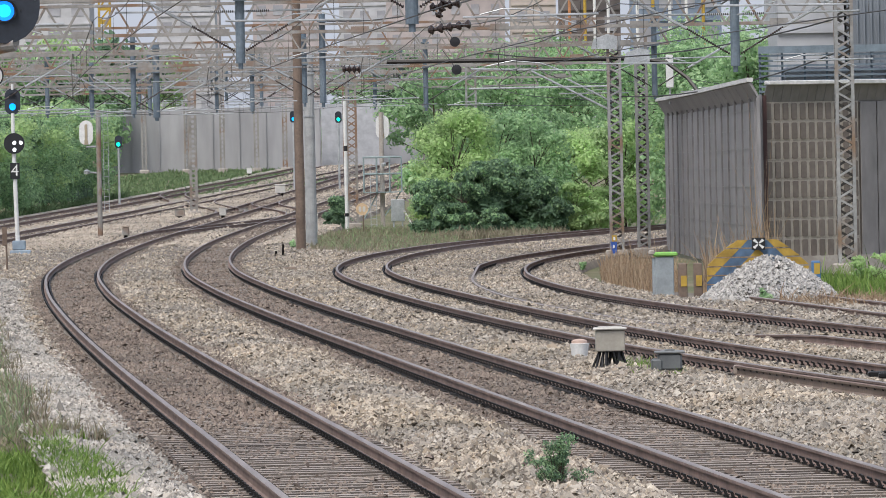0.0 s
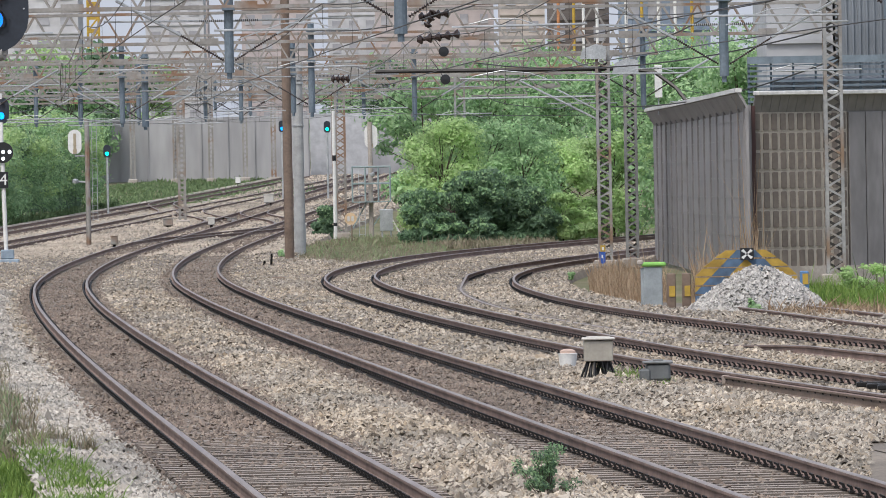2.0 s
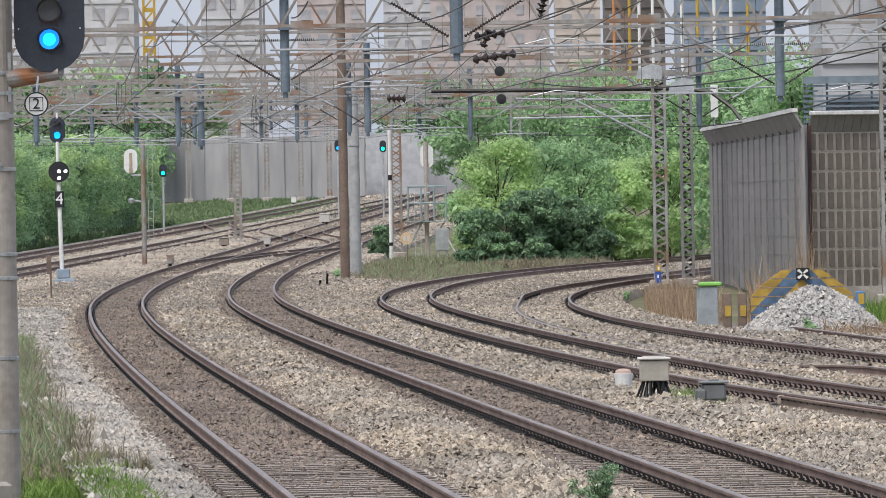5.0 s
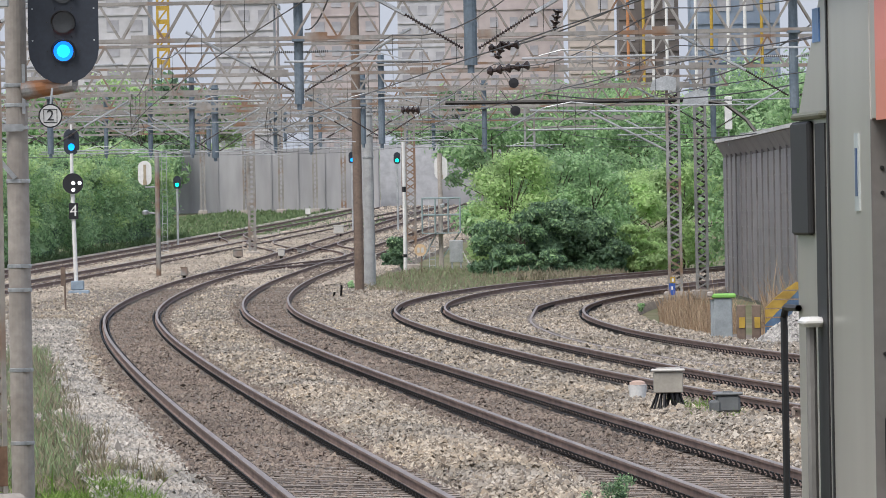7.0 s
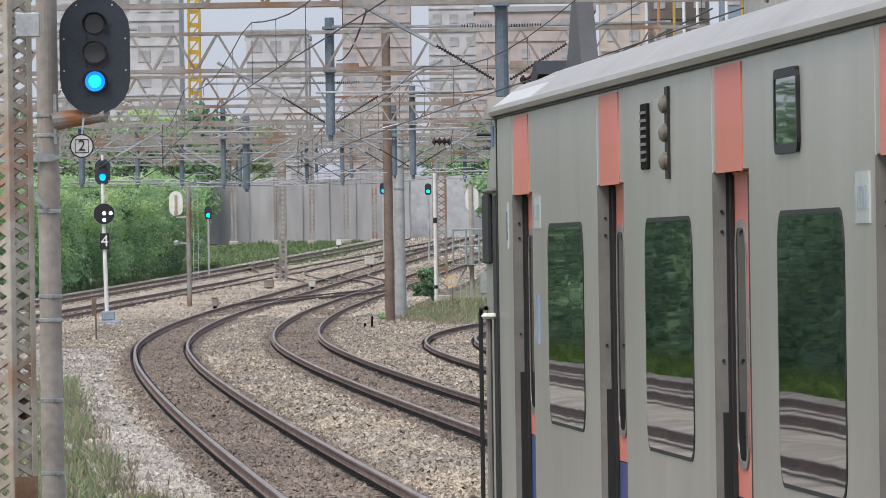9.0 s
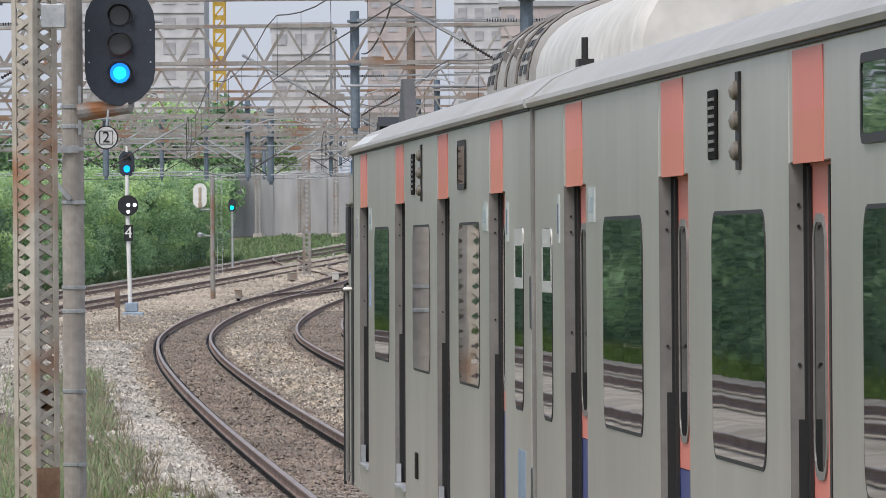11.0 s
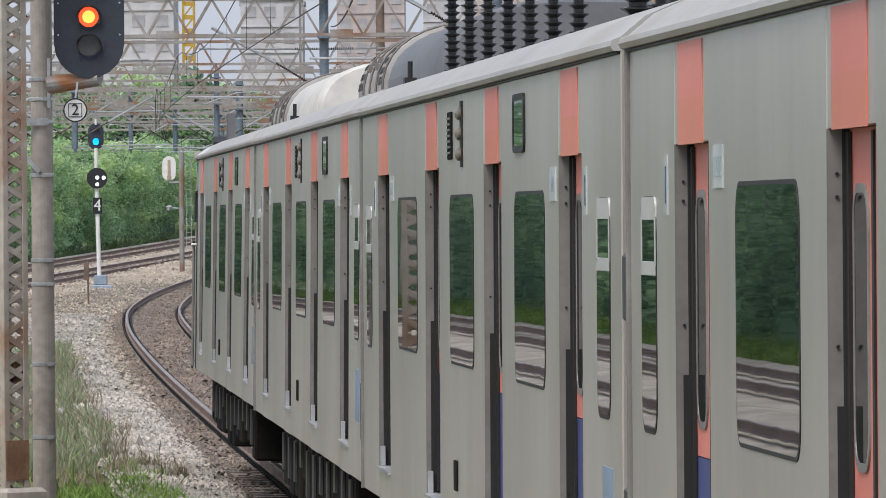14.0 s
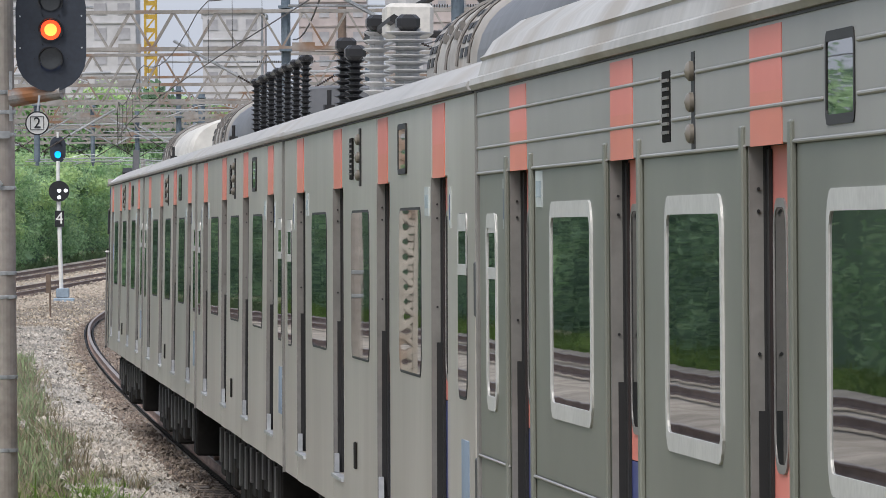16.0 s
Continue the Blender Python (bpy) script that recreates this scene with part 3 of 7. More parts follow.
# ---- loose stones ----
def stones(name, place, count, size, material, label, seed):
    """Many small angular stones in one mesh; place() gives each its spot."""
    rng = np.random.default_rng(seed)
    base = np.array([(1, 0, -0.25), (0.1, 1, -0.25), (-1, 0.1, -0.25), (0, -1, -0.25), (0, 0, 0.9)], float)
    tri = np.array([(0, 1, 4), (1, 2, 4), (2, 3, 4), (3, 0, 4), (0, 3, 2), (0, 2, 1)])[: 6 if count < 12000 else 4]
    p = place(rng, count)
    count = len(p)
    r = size * rng.lognormal(0, 0.32, (count, 1, 1))
    v = base[None] * (0.65 + 0.6 * rng.random((count, 5, 3)))
    v += rng.normal(0, 0.22, (count, 5, 3))
    v *= r * np.array((1.0, 1.0, 0.85))
    a = rng.random(count) * 2 * math.pi
    ca, sa = np.cos(a)[:, None], np.sin(a)[:, None]
    tilt = rng.normal(0, 0.35, count)[:, None]
    x, y, z = v[..., 0], v[..., 1], v[..., 2]
    x, z = x * np.cos(tilt) - z * np.sin(tilt), x * np.sin(tilt) + z * np.cos(tilt)
    w = np.stack((x * ca - y * sa, x * sa + y * ca, z), -1) + p[:, None]
    me = bpy.data.meshes.new(name)
    me.vertices.add(count * 5)
    me.vertices.foreach_set("co", w.astype(np.float32).ravel())
    faces = (tri[None] + (np.arange(count) * 5)[:, None, None]).reshape(-1, 3)
    me.loops.add(len(faces) * 3)
    me.loops.foreach_set("vertex_index", faces.astype(np.int32).ravel())
    me.polygons.add(len(faces))
    me.polygons.foreach_set("loop_start", np.arange(0, len(faces) * 3, 3, dtype=np.int32))
    me.update(calc_edges=True)
    me.shade_flat()
    me.materials.append(material)
    return tagged(new(name, me), label, "stones", kind="stuff")


def lookup(line):
    ys = np.arange(-10.0, 720.0, 2.0)
    xs = np.array([line(float(y)) for y in ys])
    return lambda y: np.interp(y, ys, xs)


T1, T2, T3, T4, TA, TB = (lookup(t) for t in (TRACK_1, TRACK_2, TRACK_3, TRACK_4, TRACK_A, TRACK_B))
LAND = lookup(rise)
WIDE = lookup(main_left)


def strewn(y0, y1, power, tracks, lo, hi, keep, h):
    """Spots between lo and hi of each y; density falls off with distance."""
    def place(rng, count):
        u = rng.random(count)
        y = (y0 ** power + u * (y1 ** power - y0 ** power)) ** (1 / power)
        x = lo(y) + (hi(y) - lo(y)) * rng.random(count)
        d = np.min([abs(x - t(y)) for t in tracks], axis=0)
        ok = keep(d, rng, x, y)
        x, y, d = x[ok], y[ok], d[ok]
        z = LAND(y) + h + np.where(d < 1.3, 0, np.minimum(0.10, (d - 1.3) * 0.14)) + rng.normal(0.012, 0.014, len(x))
        return np.stack((x, y, z), -1)
    return place


def off_rail(d):
    return (abs(d - 0.7525) > 0.13)


near_view = lambda y: -0.071 * y
right_view = lambda y: 0.058 * y
stones("ballast_stones", strewn(62, 132, -0.4, (T1, T2), lambda y: T1(y) + 1.1, lambda y: np.minimum(right_view(y), T2(y) + 2.3),
       lambda d, rng, x, y: off_rail(d) & (d > 1.18), -0.215), 100000, 0.029, CRUSHED, "loose tan and grey ballast stones beside the main tracks", 1)
stones("ballast_stones", strewn(62, 132, -0.4, (T1, T2), lambda y: np.maximum(near_view(y), WIDE(y) - 0.1), lambda y: T1(y) - 1.1,
       lambda d, rng, x, y: d > 1.22 + 0.3 * rng.random(len(d)), -0.215), 44000, 0.028, GREY_STONE, "loose pale grey ballast stones on the outer shoulder", 9)
stones("track_stones", strewn(62, 150, -0.4, (T1, T2), lambda y: T1(y) - 1.8, lambda y: T2(y) + 1.3,
       lambda d, rng, x, y: off_rail(d) & (d < 1.2 + 0.35 * rng.random(len(d)) ** 2) & (rng.random(len(d)) < np.clip((y - 70) / 34, 0.22, 1) + 0.35 * (np.sin(y * 0.9 + x * 2) > 0.45)), -0.20), 74000, 0.024, TRACK_STONE, "rust-dusted ballast stones between the rails", 2)
stones("ballast_stones", strewn(128, 330, -0.5, (T1, T2), lambda y: np.maximum(near_view(y), WIDE(y)), lambda y: T2(y) + np.where(y > 255, 3.4, 2.3),
       lambda d, rng, x, y: off_rail(d) & (d > 1.1) & ((x > T1(y) - 1.5) | (y > 235)), -0.215), 56000, 0.034, CRUSHED, "loose tan ballast stones along the curving tracks", 3)
stones("track_stones", strewn(140, 330, -0.5, (T1, T2), lambda y: T1(y) - 1.3, lambda y: T2(y) + 1.3,
       lambda d, rng, x, y: off_rail(d) & (d < 1.2), -0.205), 34000, 0.030, TRACK_STONE, "rust-dusted ballast stones between distant rails", 4)
stones("ballast_stones", strewn(84, 340, -0.3, (T3, T4), lambda y: np.where(y < 262, T2(y) + 2.0, np.maximum(T2(y) + 2.0, T3(y) - 1.8)), lambda y: np.minimum(right_view(y) + 1, T4(y) + np.where(y > 175, 2.3, 5.5)),
       lambda d, rng, x, y: off_rail(d) & ((d > 1.0) | (y > 105)), -0.20), 86000, 0.032, CRUSHED, "pale tan ballast stones around the yard tracks", 5)
stones("ballast_stones", strewn(280, 480, -0.5, (TA, TB), lambda y: TA(y) - 1.8, lambda y: TB(y) + 4.0,
       lambda d, rng, x, y: off_rail(d), -0.22), 24000, 0.04, FAR_STONE, "pale ballast stones along the outer tracks", 6)
stones("ballast_stones", strewn(128, 236, -0.5, (T1, T2), lambda y: np.maximum(near_view(y) - 0.3, WIDE(y)), lambda y: T1(y) - 1.3,
       lambda d, rng, x, y: d > 1.3 + 0.35 * rng.random(len(d)), -0.215), 17000, 0.034, GREY_STONE, "loose pale grey ballast stones on the outer shoulder", 10)
stones("ballast_stones", strewn(256, 312, -0.3, (T2, T3), lambda y: T2(y) + 2.6, lambda y: np.maximum(T3(y) - 1.7, T2(y) + 3),
       lambda d, rng, x, y: d > 1.1, -0.33), 6000, 0.045, CRUSHED, "scattered ballast stones between the diverging tracks", 11)
stones("ballast_stones", strewn(320, 580, -0.6, (T1, T2), lambda y: WIDE(y), lambda y: T2(y) + 3.3,
       lambda d, rng, x, y: off_rail(d) | (y > 420), -0.215), 30000, 0.05, FAR_STONE, "pale ballast stones along the distant main tracks", 12)


stones("track_stones", strewn(326, 520, -0.5, (T1, T2), lambda y: T1(y) - 1.3, lambda y: T2(y) + 1.3,
       lambda d, rng, x, y: off_rail(d) & (d < 1.15), -0.19), 22000, 0.05, TRACK_STONE, "rust-dusted ballast stones between the farthest rails", 13)
stones("track_stones", strewn(270, 500, -0.5, (TA, TB), lambda y: TA(y) - 1.3, lambda y: TB(y) + 1.3,
       lambda d, rng, x, y: off_rail(d) & (d < 1.15), -0.19), 16000, 0.05, TRACK_STONE, "rust-dusted ballast stones between the outer rails", 14)


# ---- the departing train ----
GUARD = plain("slate_guard", (0.035, 0.035, 0.040), 0.5)
DIGIT_INK = plain("dark_blue_ink", (0.05, 0.10, 0.22), 0.5)
NOTICE, NOTICE_INK = plain("pale_notice", (0.56, 0.61, 0.61), 0.4), plain("notice_ink", (0.36, 0.44, 0.48), 0.5)
CAR, HALF = 20.0, 1.56          # pitch of the cars, half their width
SKIRT, FLOOR, DOOR_TOP, GUTTER, ROOF_TOP = 0.97, 1.17, 2.955, 3.36, 3.68
DOORS = ((1.85, 3.10), (6.72, 7.97), (11.58, 12.83), (16.42, 17.67))
WINDOWS = ((4.02, 5.97), (8.90, 10.82), (13.72, 15.62))
END_WINDOWS = ((0.50, 1.12), (18.45, 19.10))
LENGTH = 19.62


def side_wall(sign, old, start=0.0):
    """The car's side with its door openings cut through, as strips between the openings."""
    out = []
    x0, x1 = sign * HALF, sign * (HALF - 0.12)
    cuts = [start] + [v for d in DOORS for v in d] + [LENGTH]
    for i in range(0, len(cuts), 2):
        a, b = cuts[i], cuts[i + 1]
        out.append(("side_panel", Form().box(((x0 + x1) / 2, -(a + b) / 2, (SKIRT + GUTTER) / 2), (0.12, b - a, GUTTER - SKIRT), bevel=0.006)))
    for a, b in DOORS:
        out.append(("threshold", Form().box(((x0 + x1) / 2, -(a + b) / 2, (SKIRT + FLOOR) / 2 - 0.003), (0.114, b - a, FLOOR - SKIRT))))
        out.append(("header", Form().box(((x0 + x1) / 2, -(a + b) / 2, (DOOR_TOP + GUTTER) / 2 + 0.003), (0.114, b - a, GUTTER - DOOR_TOP))))
    return out


ROOF_CURVE = ((-0.030, -0.020), (-0.040, 0.0), (-0.034, 0.022), (0.0, 0.034), (0.03, 0.060), (0.10, 0.118), (0.25, 0.182), (0.50, 0.238), (1.00, 0.295), (1.56, 0.32))
OLD_CURVE = ((-0.030, -0.020), (-0.045, 0.0), (-0.038, 0.030), (0.0, 0.045), (0.02, 0.115), (0.008, 0.128), (0.03, 0.142), (0.07, 0.205), (0.20, 0.300), (0.50, 0.375), (1.00, 0.430), (1.56, 0.45))


def roof_form(start, curve):
    """The roof's cross-section, from gutter to gutter, pushed along the car."""
    f = Form()
    prof = [(-HALF + dx, GUTTER + dz) for dx, dz in curve]
    prof += [(-x, z) for x, z in prof[-2::-1]]
    k = len(prof)
    f.add([(x, y, z) for y in (-start, -LENGTH) for x, z in prof],
          [(i, k + i, k + (i + 1) % k, (i + 1) % k) for i in range(k)] + [tuple(range(k)), tuple(range(2 * k - 1, k - 1, -1))])
    return f


def smooth(ob, angle=40):
    """Round shading across all but the sharp edges."""
    ob.data.shade_smooth()
    ob.data.set_sharp_from_angle(angle=radians(angle))
    return ob


def pane_slab(a, b, z0, z1, x, depth, r, sign=-1):
    return Form().side_slab([(-(a + b) / 2 + p, (z0 + z1) / 2 + q) for p, q in rounded(b - a, z1 - z0, r)], x, x + depth * sign)


def ring_slab(a, b, z0, z1, x, depth, r, w):
    """A frame with round corners."""
    f = Form()
    o = [(-(a + b) / 2 + p, (z0 + z1) / 2 + q) for p, q in rounded(b - a, z1 - z0, r)]
    i = [(-(a + b) / 2 + p, (z0 + z1) / 2 + q) for p, q in rounded(b - a - 2 * w, z1 - z0 - 2 * w, max(0.01, r - w))]
    n = len(o)
    vs = [(x, *p) for p in o] + [(x, *p) for p in i] + [(x - depth, *p) for p in o] + [(x - depth, *p) for p in i]
    fs = []
    for k in range(n):
        j = (k + 1) % n
        fs += [(2 * n + k, 2 * n + j, 3 * n + j, 3 * n + k), (k, 2 * n + k, 2 * n + j, j), (n + k, n + j, 3 * n + j, 3 * n + k), (k, n + k, n + j, j)]
    return f.add(vs, fs)


def grey_window(car, a, b, z0, z1, old, split=False):
    w = part("window", ring_slab(a, b, z0, z1, -HALF + 0.003, 0.006 if not old else 0.012, 0.13, 0.016 if not old else 0.065), RUBBER if not old else FRAME_W, car,
             "" if not old else "window with a broad pale frame")
    part("pane", pane_slab(a + 0.015, b - 0.015, z0 + 0.015, z1 - 0.015, -HALF + 0.003, 0.007, 0.12), GLASS, w, "dark reflecting glass")
    if split:
        f = Form()
        f.side_slab([(-(a + b) / 2 + p, z1 - 0.045 + q) for p, q in rounded(b - a - 0.03, 0.085, 0.04)], -HALF, -HALF - 0.006)
        f.box((-HALF - 0.003, -(a + b) / 2, z1 - 0.27), (0.006, b - a - 0.03, 0.055), bevel=0.004)
        for y in (a + 0.03, b - 0.03):
            f.box((-HALF - 0.003, -y, z1 - 0.15), (0.006, 0.035, 0.22))
        part("sliding_sash", f, FRAME_W, w, "pale sash bars of a small vent window")
    return w


DOOR_FRAME = plain("grey_door_window_frame", (0.30, 0.29, 0.28), 0.4, 0.3)


def car_door(car, a, b, old):
    f = Form()
    f.box((-HALF + 0.085, -(a + b) / 2, (1.83 + DOOR_TOP) / 2), (0.03, b - a, DOOR_TOP - 1.83))
    f.box((-HALF + 0.085, -(a + b) / 2, (FLOOR + 1.826) / 2), (0.03, b - a, 1.826 - FLOOR), 1)
    d = part("door", f, [CORAL, TRAIN_BLUE], car, "coral passenger door with a blue lower panel")
    mid = (a + b) / 2
    for p, q in ((a + 0.11, a + 0.50), (b - 0.50, b - 0.11)):
        part("door_window", ring_slab(p, q, 1.93, 2.79, -HALF + 0.071, 0.008, 0.12, 0.028), DOOR_FRAME, d)
        part("pane", pane_slab(p + 0.02, q - 0.02, 1.95, 2.77, -HALF + 0.071, 0.006, 0.10), GLASS, d)
    seam = Form().box((-HALF + 0.066, -mid, (FLOOR + DOOR_TOP) / 2), (0.008, 0.05, DOOR_TOP - FLOOR - 0.02))
    seam.box((-HALF + 0.062, -a - 0.035, (FLOOR + DOOR_TOP) / 2), (0.012, 0.07, DOOR_TOP - FLOOR - 0.02))
    part("door_seal", seam, RUBBER, d)
    j, k2 = Form(), Form()
    j.box((-HALF + 0.023, -a + 0.003, (2.12 + DOOR_TOP) / 2), (0.046, 0.012, DOOR_TOP - 2.12), 0)
    k2.box((-HALF + 0.059, -a + 0.003, (2.12 + DOOR_TOP) / 2), (0.026, 0.012, DOOR_TOP - 2.12))
    j.box((-HALF + 0.013, -a + 0.003, (FLOOR + 2.12) / 2), (0.026, 0.012, 2.12 - FLOOR), 0)
    k2.box((-HALF + 0.049, -a + 0.003, (FLOOR + 2.12) / 2), (0.046, 0.012, 2.12 - FLOOR))
    for z in (1.5, 2.3, 2.75, 2.82):
        j.rod((-HALF + 0.03, -a - 0.002, z), (-HALF + 0.03, -a - 0.010, z), 0.006, 6, 1)
    part("door_jamb", j, [JAMB, RUBBER], car)
    part("jamb_seal", k2, RUBBER, car)
    s = Form().box((-HALF + 0.008, -(a + b) / 2, FLOOR - 0.012), (0.05, b - a - 0.02, 0.02))
    s.box((-HALF + 0.02, -a - 0.02, FLOOR + 0.06), (0.03, 0.03, 0.12))
    part("door_sill", s, GALV, car, "worn metal door sill")
    split = DOOR_TOP + 0.40 * (GUTTER - DOOR_TOP)
    for z0, z1, mat, lab in ((split, GUTTER - 0.042, CORAL, "coral stripe above the door"), (DOOR_TOP - 0.004, split, FADED, "faded orange foot of the stripe")):
        st = Form().box((-HALF - (0.0085 if old else 0.0), -(a + b) / 2 + 0.03, (z0 + z1) / 2), (0.005, b - a - 0.36, z1 - z0))
        part("stripe", st, mat, car, lab)


def train_car(old=False, cab=False, ac=AC_SLATE, label="", gear=True):
    car = thing("train_car", (0, 0, 0), label, "train car", "cars of the departing train")
    for sign in (-1, 1):
        for nm, f in side_wall(sign, old, 0.85 if cab else 0.0):
            part(nm, f, STEEL_OLD if old else STEEL, car)
    part("floor_pan", Form().box((0, -LENGTH / 2, SKIRT + 0.05), (2 * HALF - 0.25, LENGTH - 0.02, 0.10)), UNDER, car)
    smooth(part("roof", roof_form(0.85 if cab else 0.0, OLD_CURVE if old else ROOF_CURVE), ROOF_OLD if old else ROOF, car, "pale grey weathered roof with a gutter lip"))
    # A thin black strip paints the shadow that falls below the gutter lip.
    part("gutter_seal", Form().box((-HALF - 0.006, -LENGTH / 2 - (0.43 if cab else 0), GUTTER - 0.027), (0.016, LENGTH - 0.02 - (0.85 if cab else 0), 0.010)), RUBBER, car, "dark strip painted as shade below the gutter")
    if old:
        f = Form().box((-HALF - 0.004, -LENGTH / 2, 3.155), (0.008, LENGTH - 0.02, 0.40))
        part("upper_band", f, STEEL_UPPER, car, "lighter grey band above the windows")
        fittings = (8.82, 9.22, 9.86, 10.04, 13.70, 14.50)
        for z in (3.22, 3.07, 2.955, 1.66, SKIRT + 0.04):
            cuts = [0.0] + list(fittings if z > 2.98 else [v for d in DOORS for v in d]) + [LENGTH]
            for k in range(0, len(cuts), 2):
                f = Form().box((-HALF - 0.008, -(cuts[k] + cuts[k + 1]) / 2, z), (0.014, cuts[k + 1] - cuts[k] - 0.02, 0.015), bevel=0.005)
                part("bead", f, STEEL_UPPER, car, "raised horizontal bead")
        for a, b in DOORS:
            for y in (a - 0.06, b + 0.06):
                f = Form().box((-HALF - 0.010, -y, (SKIRT + 3.02) / 2), (0.022, 0.09, 3.02 - SKIRT), bevel=0.006)
                part("door_pillar", f, STEEL_OLD, car)
    for a, b in WINDOWS:
        grey_window(car, a, b, 1.925, 2.81, old)
    for a, b in END_WINDOWS[(1 if cab else 0):]:
        grey_window(car, a, b, 1.88, 2.77, old, split=True)
    for a, b in DOORS:
        car_door(car, a, b, old)
    # fittings along the cant rail
    f = Form().box((-HALF - 0.005, -9.02, 3.12), (0.012, 0.30, 0.25), bevel=0.004)
    louvre = part("louvre", f, UNDER, car, "small dark vent louvre with pale slats")
    for k in range(7):
        part("slat", Form().box((-HALF - 0.013, -9.02, 3.03 + k * 0.03), (0.008, 0.22, 0.011)), JAMB, louvre)
    f = Form().box((-HALF - 0.004, -9.95, 3.12), (0.012, 0.12, 0.34))
    for k in range(3):
        f.lathe((-HALF - 0.008, -9.95, 3.015 + k * 0.105), ((0.034, 0.0), (0.034, -0.016), (0.024, -0.026), (0.0, -0.032)), 14, 1, axis="x")
    smooth(part("lamp_column", f, [RUBBER, plain("amber_lamp", (0.20, 0.18, 0.15), 0.3)], car, "column of three round side lamps"))
    f = ring_slab(13.75, 14.45, 2.99, 3.26, -HALF + 0.001, 0.013, 0.05, 0.03)
    sign = part("destination_sign", f, RUBBER, car)
    part("pane", pane_slab(13.78, 14.42, 3.02, 3.23, -HALF + 0.001, 0.010, 0.03), GLASS, sign)
    for a, w, z0, z1, s in ((15.95, 0.34, 2.76, 2.91, 0), (17.86, 0.10, 2.70, 2.90, 0), (1.50, 0.10, 2.70, 2.92, 0), (3.30, 0.32, 2.79, 2.94, 0)):
        f = Form().box((-HALF - 0.002, -a - w / 2, (z0 + z1) / 2), (0.006, w, z1 - z0), s)
        for k in range(4 if w > 0.2 else 1):
            f.box((-HALF - 0.005, -a - w * (0.2 + 0.2 * k) if w > 0.2 else -a - w / 2, (z0 + z1) / 2), (0.004, 0.04, (z1 - z0) * (0.45 if w > 0.2 else 0.62)), 1)
        part("notice_plate", f, [NOTICE, NOTICE_INK if w > 0.2 else DIGIT_INK], car, "pale notice plates with dark bars")
    f = Form().box((-HALF - 0.001, -18.95, 1.52), (0.006, 0.5, 0.34))
    part("blue_notice", f, plain("faded_blue_notice", (0.25, 0.33, 0.44), 0.5), car, "faded blue notice low on the side")
    f = Form().box((-HALF - 0.008, -9.4, 1.35), (0.014, 0.16, 0.16), bevel=0.004)
    part("hatch", f, UNDER, car)
    # between the cars: downpipe, gangway bellows and rubber guard
    if not cab:
        f = Form()
        for k in range(5):
            f.box((0, 0.02 + k * 0.08, 2.15), (2.0, 0.05, 2.2), bevel=0.02)
        part("gangway_bellows", f, RUBBER, car, "black folded gangway bellows")
        for z, h in ((2.42, 0.28), (1.45, 0.40)):
            part("gap_guard", Form().box((-HALF + 0.02, 0.16, z), (0.06, 0.22, h), bevel=0.02), GUARD, car, "dark guard panel beside the gap")
        part("downpipe", Form().rod((-HALF - 0.005, -0.03, SKIRT), (-HALF - 0.005, -0.03, GUTTER), 0.016, 8), JAMB, car, "grey downpipe at the car's end")
    # underframe
    rng = random.Random(5)
    f = Form()
    for k in range(11):
        y = -3.6 - k * 1.2
        h = rng.uniform(0.35, 0.62)
        f.box((-1.05, y, SKIRT - h / 2 - 0.03), (0.75, rng.uniform(0.6, 1.05), h), bevel=0.02)
        f.box((-1.44, y + 0.1, SKIRT - h * 0.5), (0.02, 0.30, h * 0.6), 1)
    f.box((0, -LENGTH / 2, 0.82), (2.2, LENGTH - 1.0, 0.22))
    part("underframe_gear", f, [UNDER, plain("grey_gear_cover", (0.05, 0.05, 0.05), 0.6)], car, "dirty black equipment boxes under the floor")
    for yb in (2.9, 16.7):
        f = Form().box((0, -yb, 0.62), (2.0, 0.45, 0.22), bevel=0.04)
        for sx in (-1, 1):
            f.box((sx * 0.98, -yb, 0.55), (0.14, 2.9, 0.22), bevel=0.04)
            f.box((sx * 1.05, -yb, 0.60), (0.22, 0.5, 0.5), bevel=0.05)
            for dy in (-1.05, 1.05):
                f.box((sx * 1.02, -yb + dy, 0.43), (0.2, 0.34, 0.34), bevel=0.05)
                f.rod((sx * 1.02, -yb + dy, 0.55), (sx * 1.02, -yb + dy, 0.95), 0.1, 10)
        bogie = part("bogie", f, UNDER, car, "grimy black bogie frame")
        for dy in (-1.05, 1.05):
            for sx in (-1, 1):
                w = Form().lathe((sx * 0.75 - 0.065, -yb + dy, 0.43), ((0.43, 0.0), (0.43, 0.13), (0.36, 0.135), (0.33, 0.10), (0.12, 0.11), (0.1, 0.16)), 24, axis="x")
                part("wheel", w, RAIL_SIDE, bogie)
    # roof gear
    def drum(y0, y1, r, top, name, mat, lab, nose=0.30):
        n, rings = 20, []
        low = ROOF_TOP - 0.22
        for y, k in ((y0, 0.80), (y0 + nose * 0.12, 0.90), (y0 + nose * 0.45, 0.97), (y0 + nose, 1.0), (y1 - nose * 0.4, 1.0), (y1, 0.96)):
            rings.append([(-r * k, -y, low)] + [(-r * k * math.copysign(abs(math.cos(math.pi * i / n)) ** 0.72, math.cos(math.pi * i / n)), -y, low + 0.10 + (top - low - 0.10) * k * math.sin(math.pi * i / n) ** 0.72) for i in range(n + 1)] + [(r * k, -y, low)])
        m = len(rings[0])
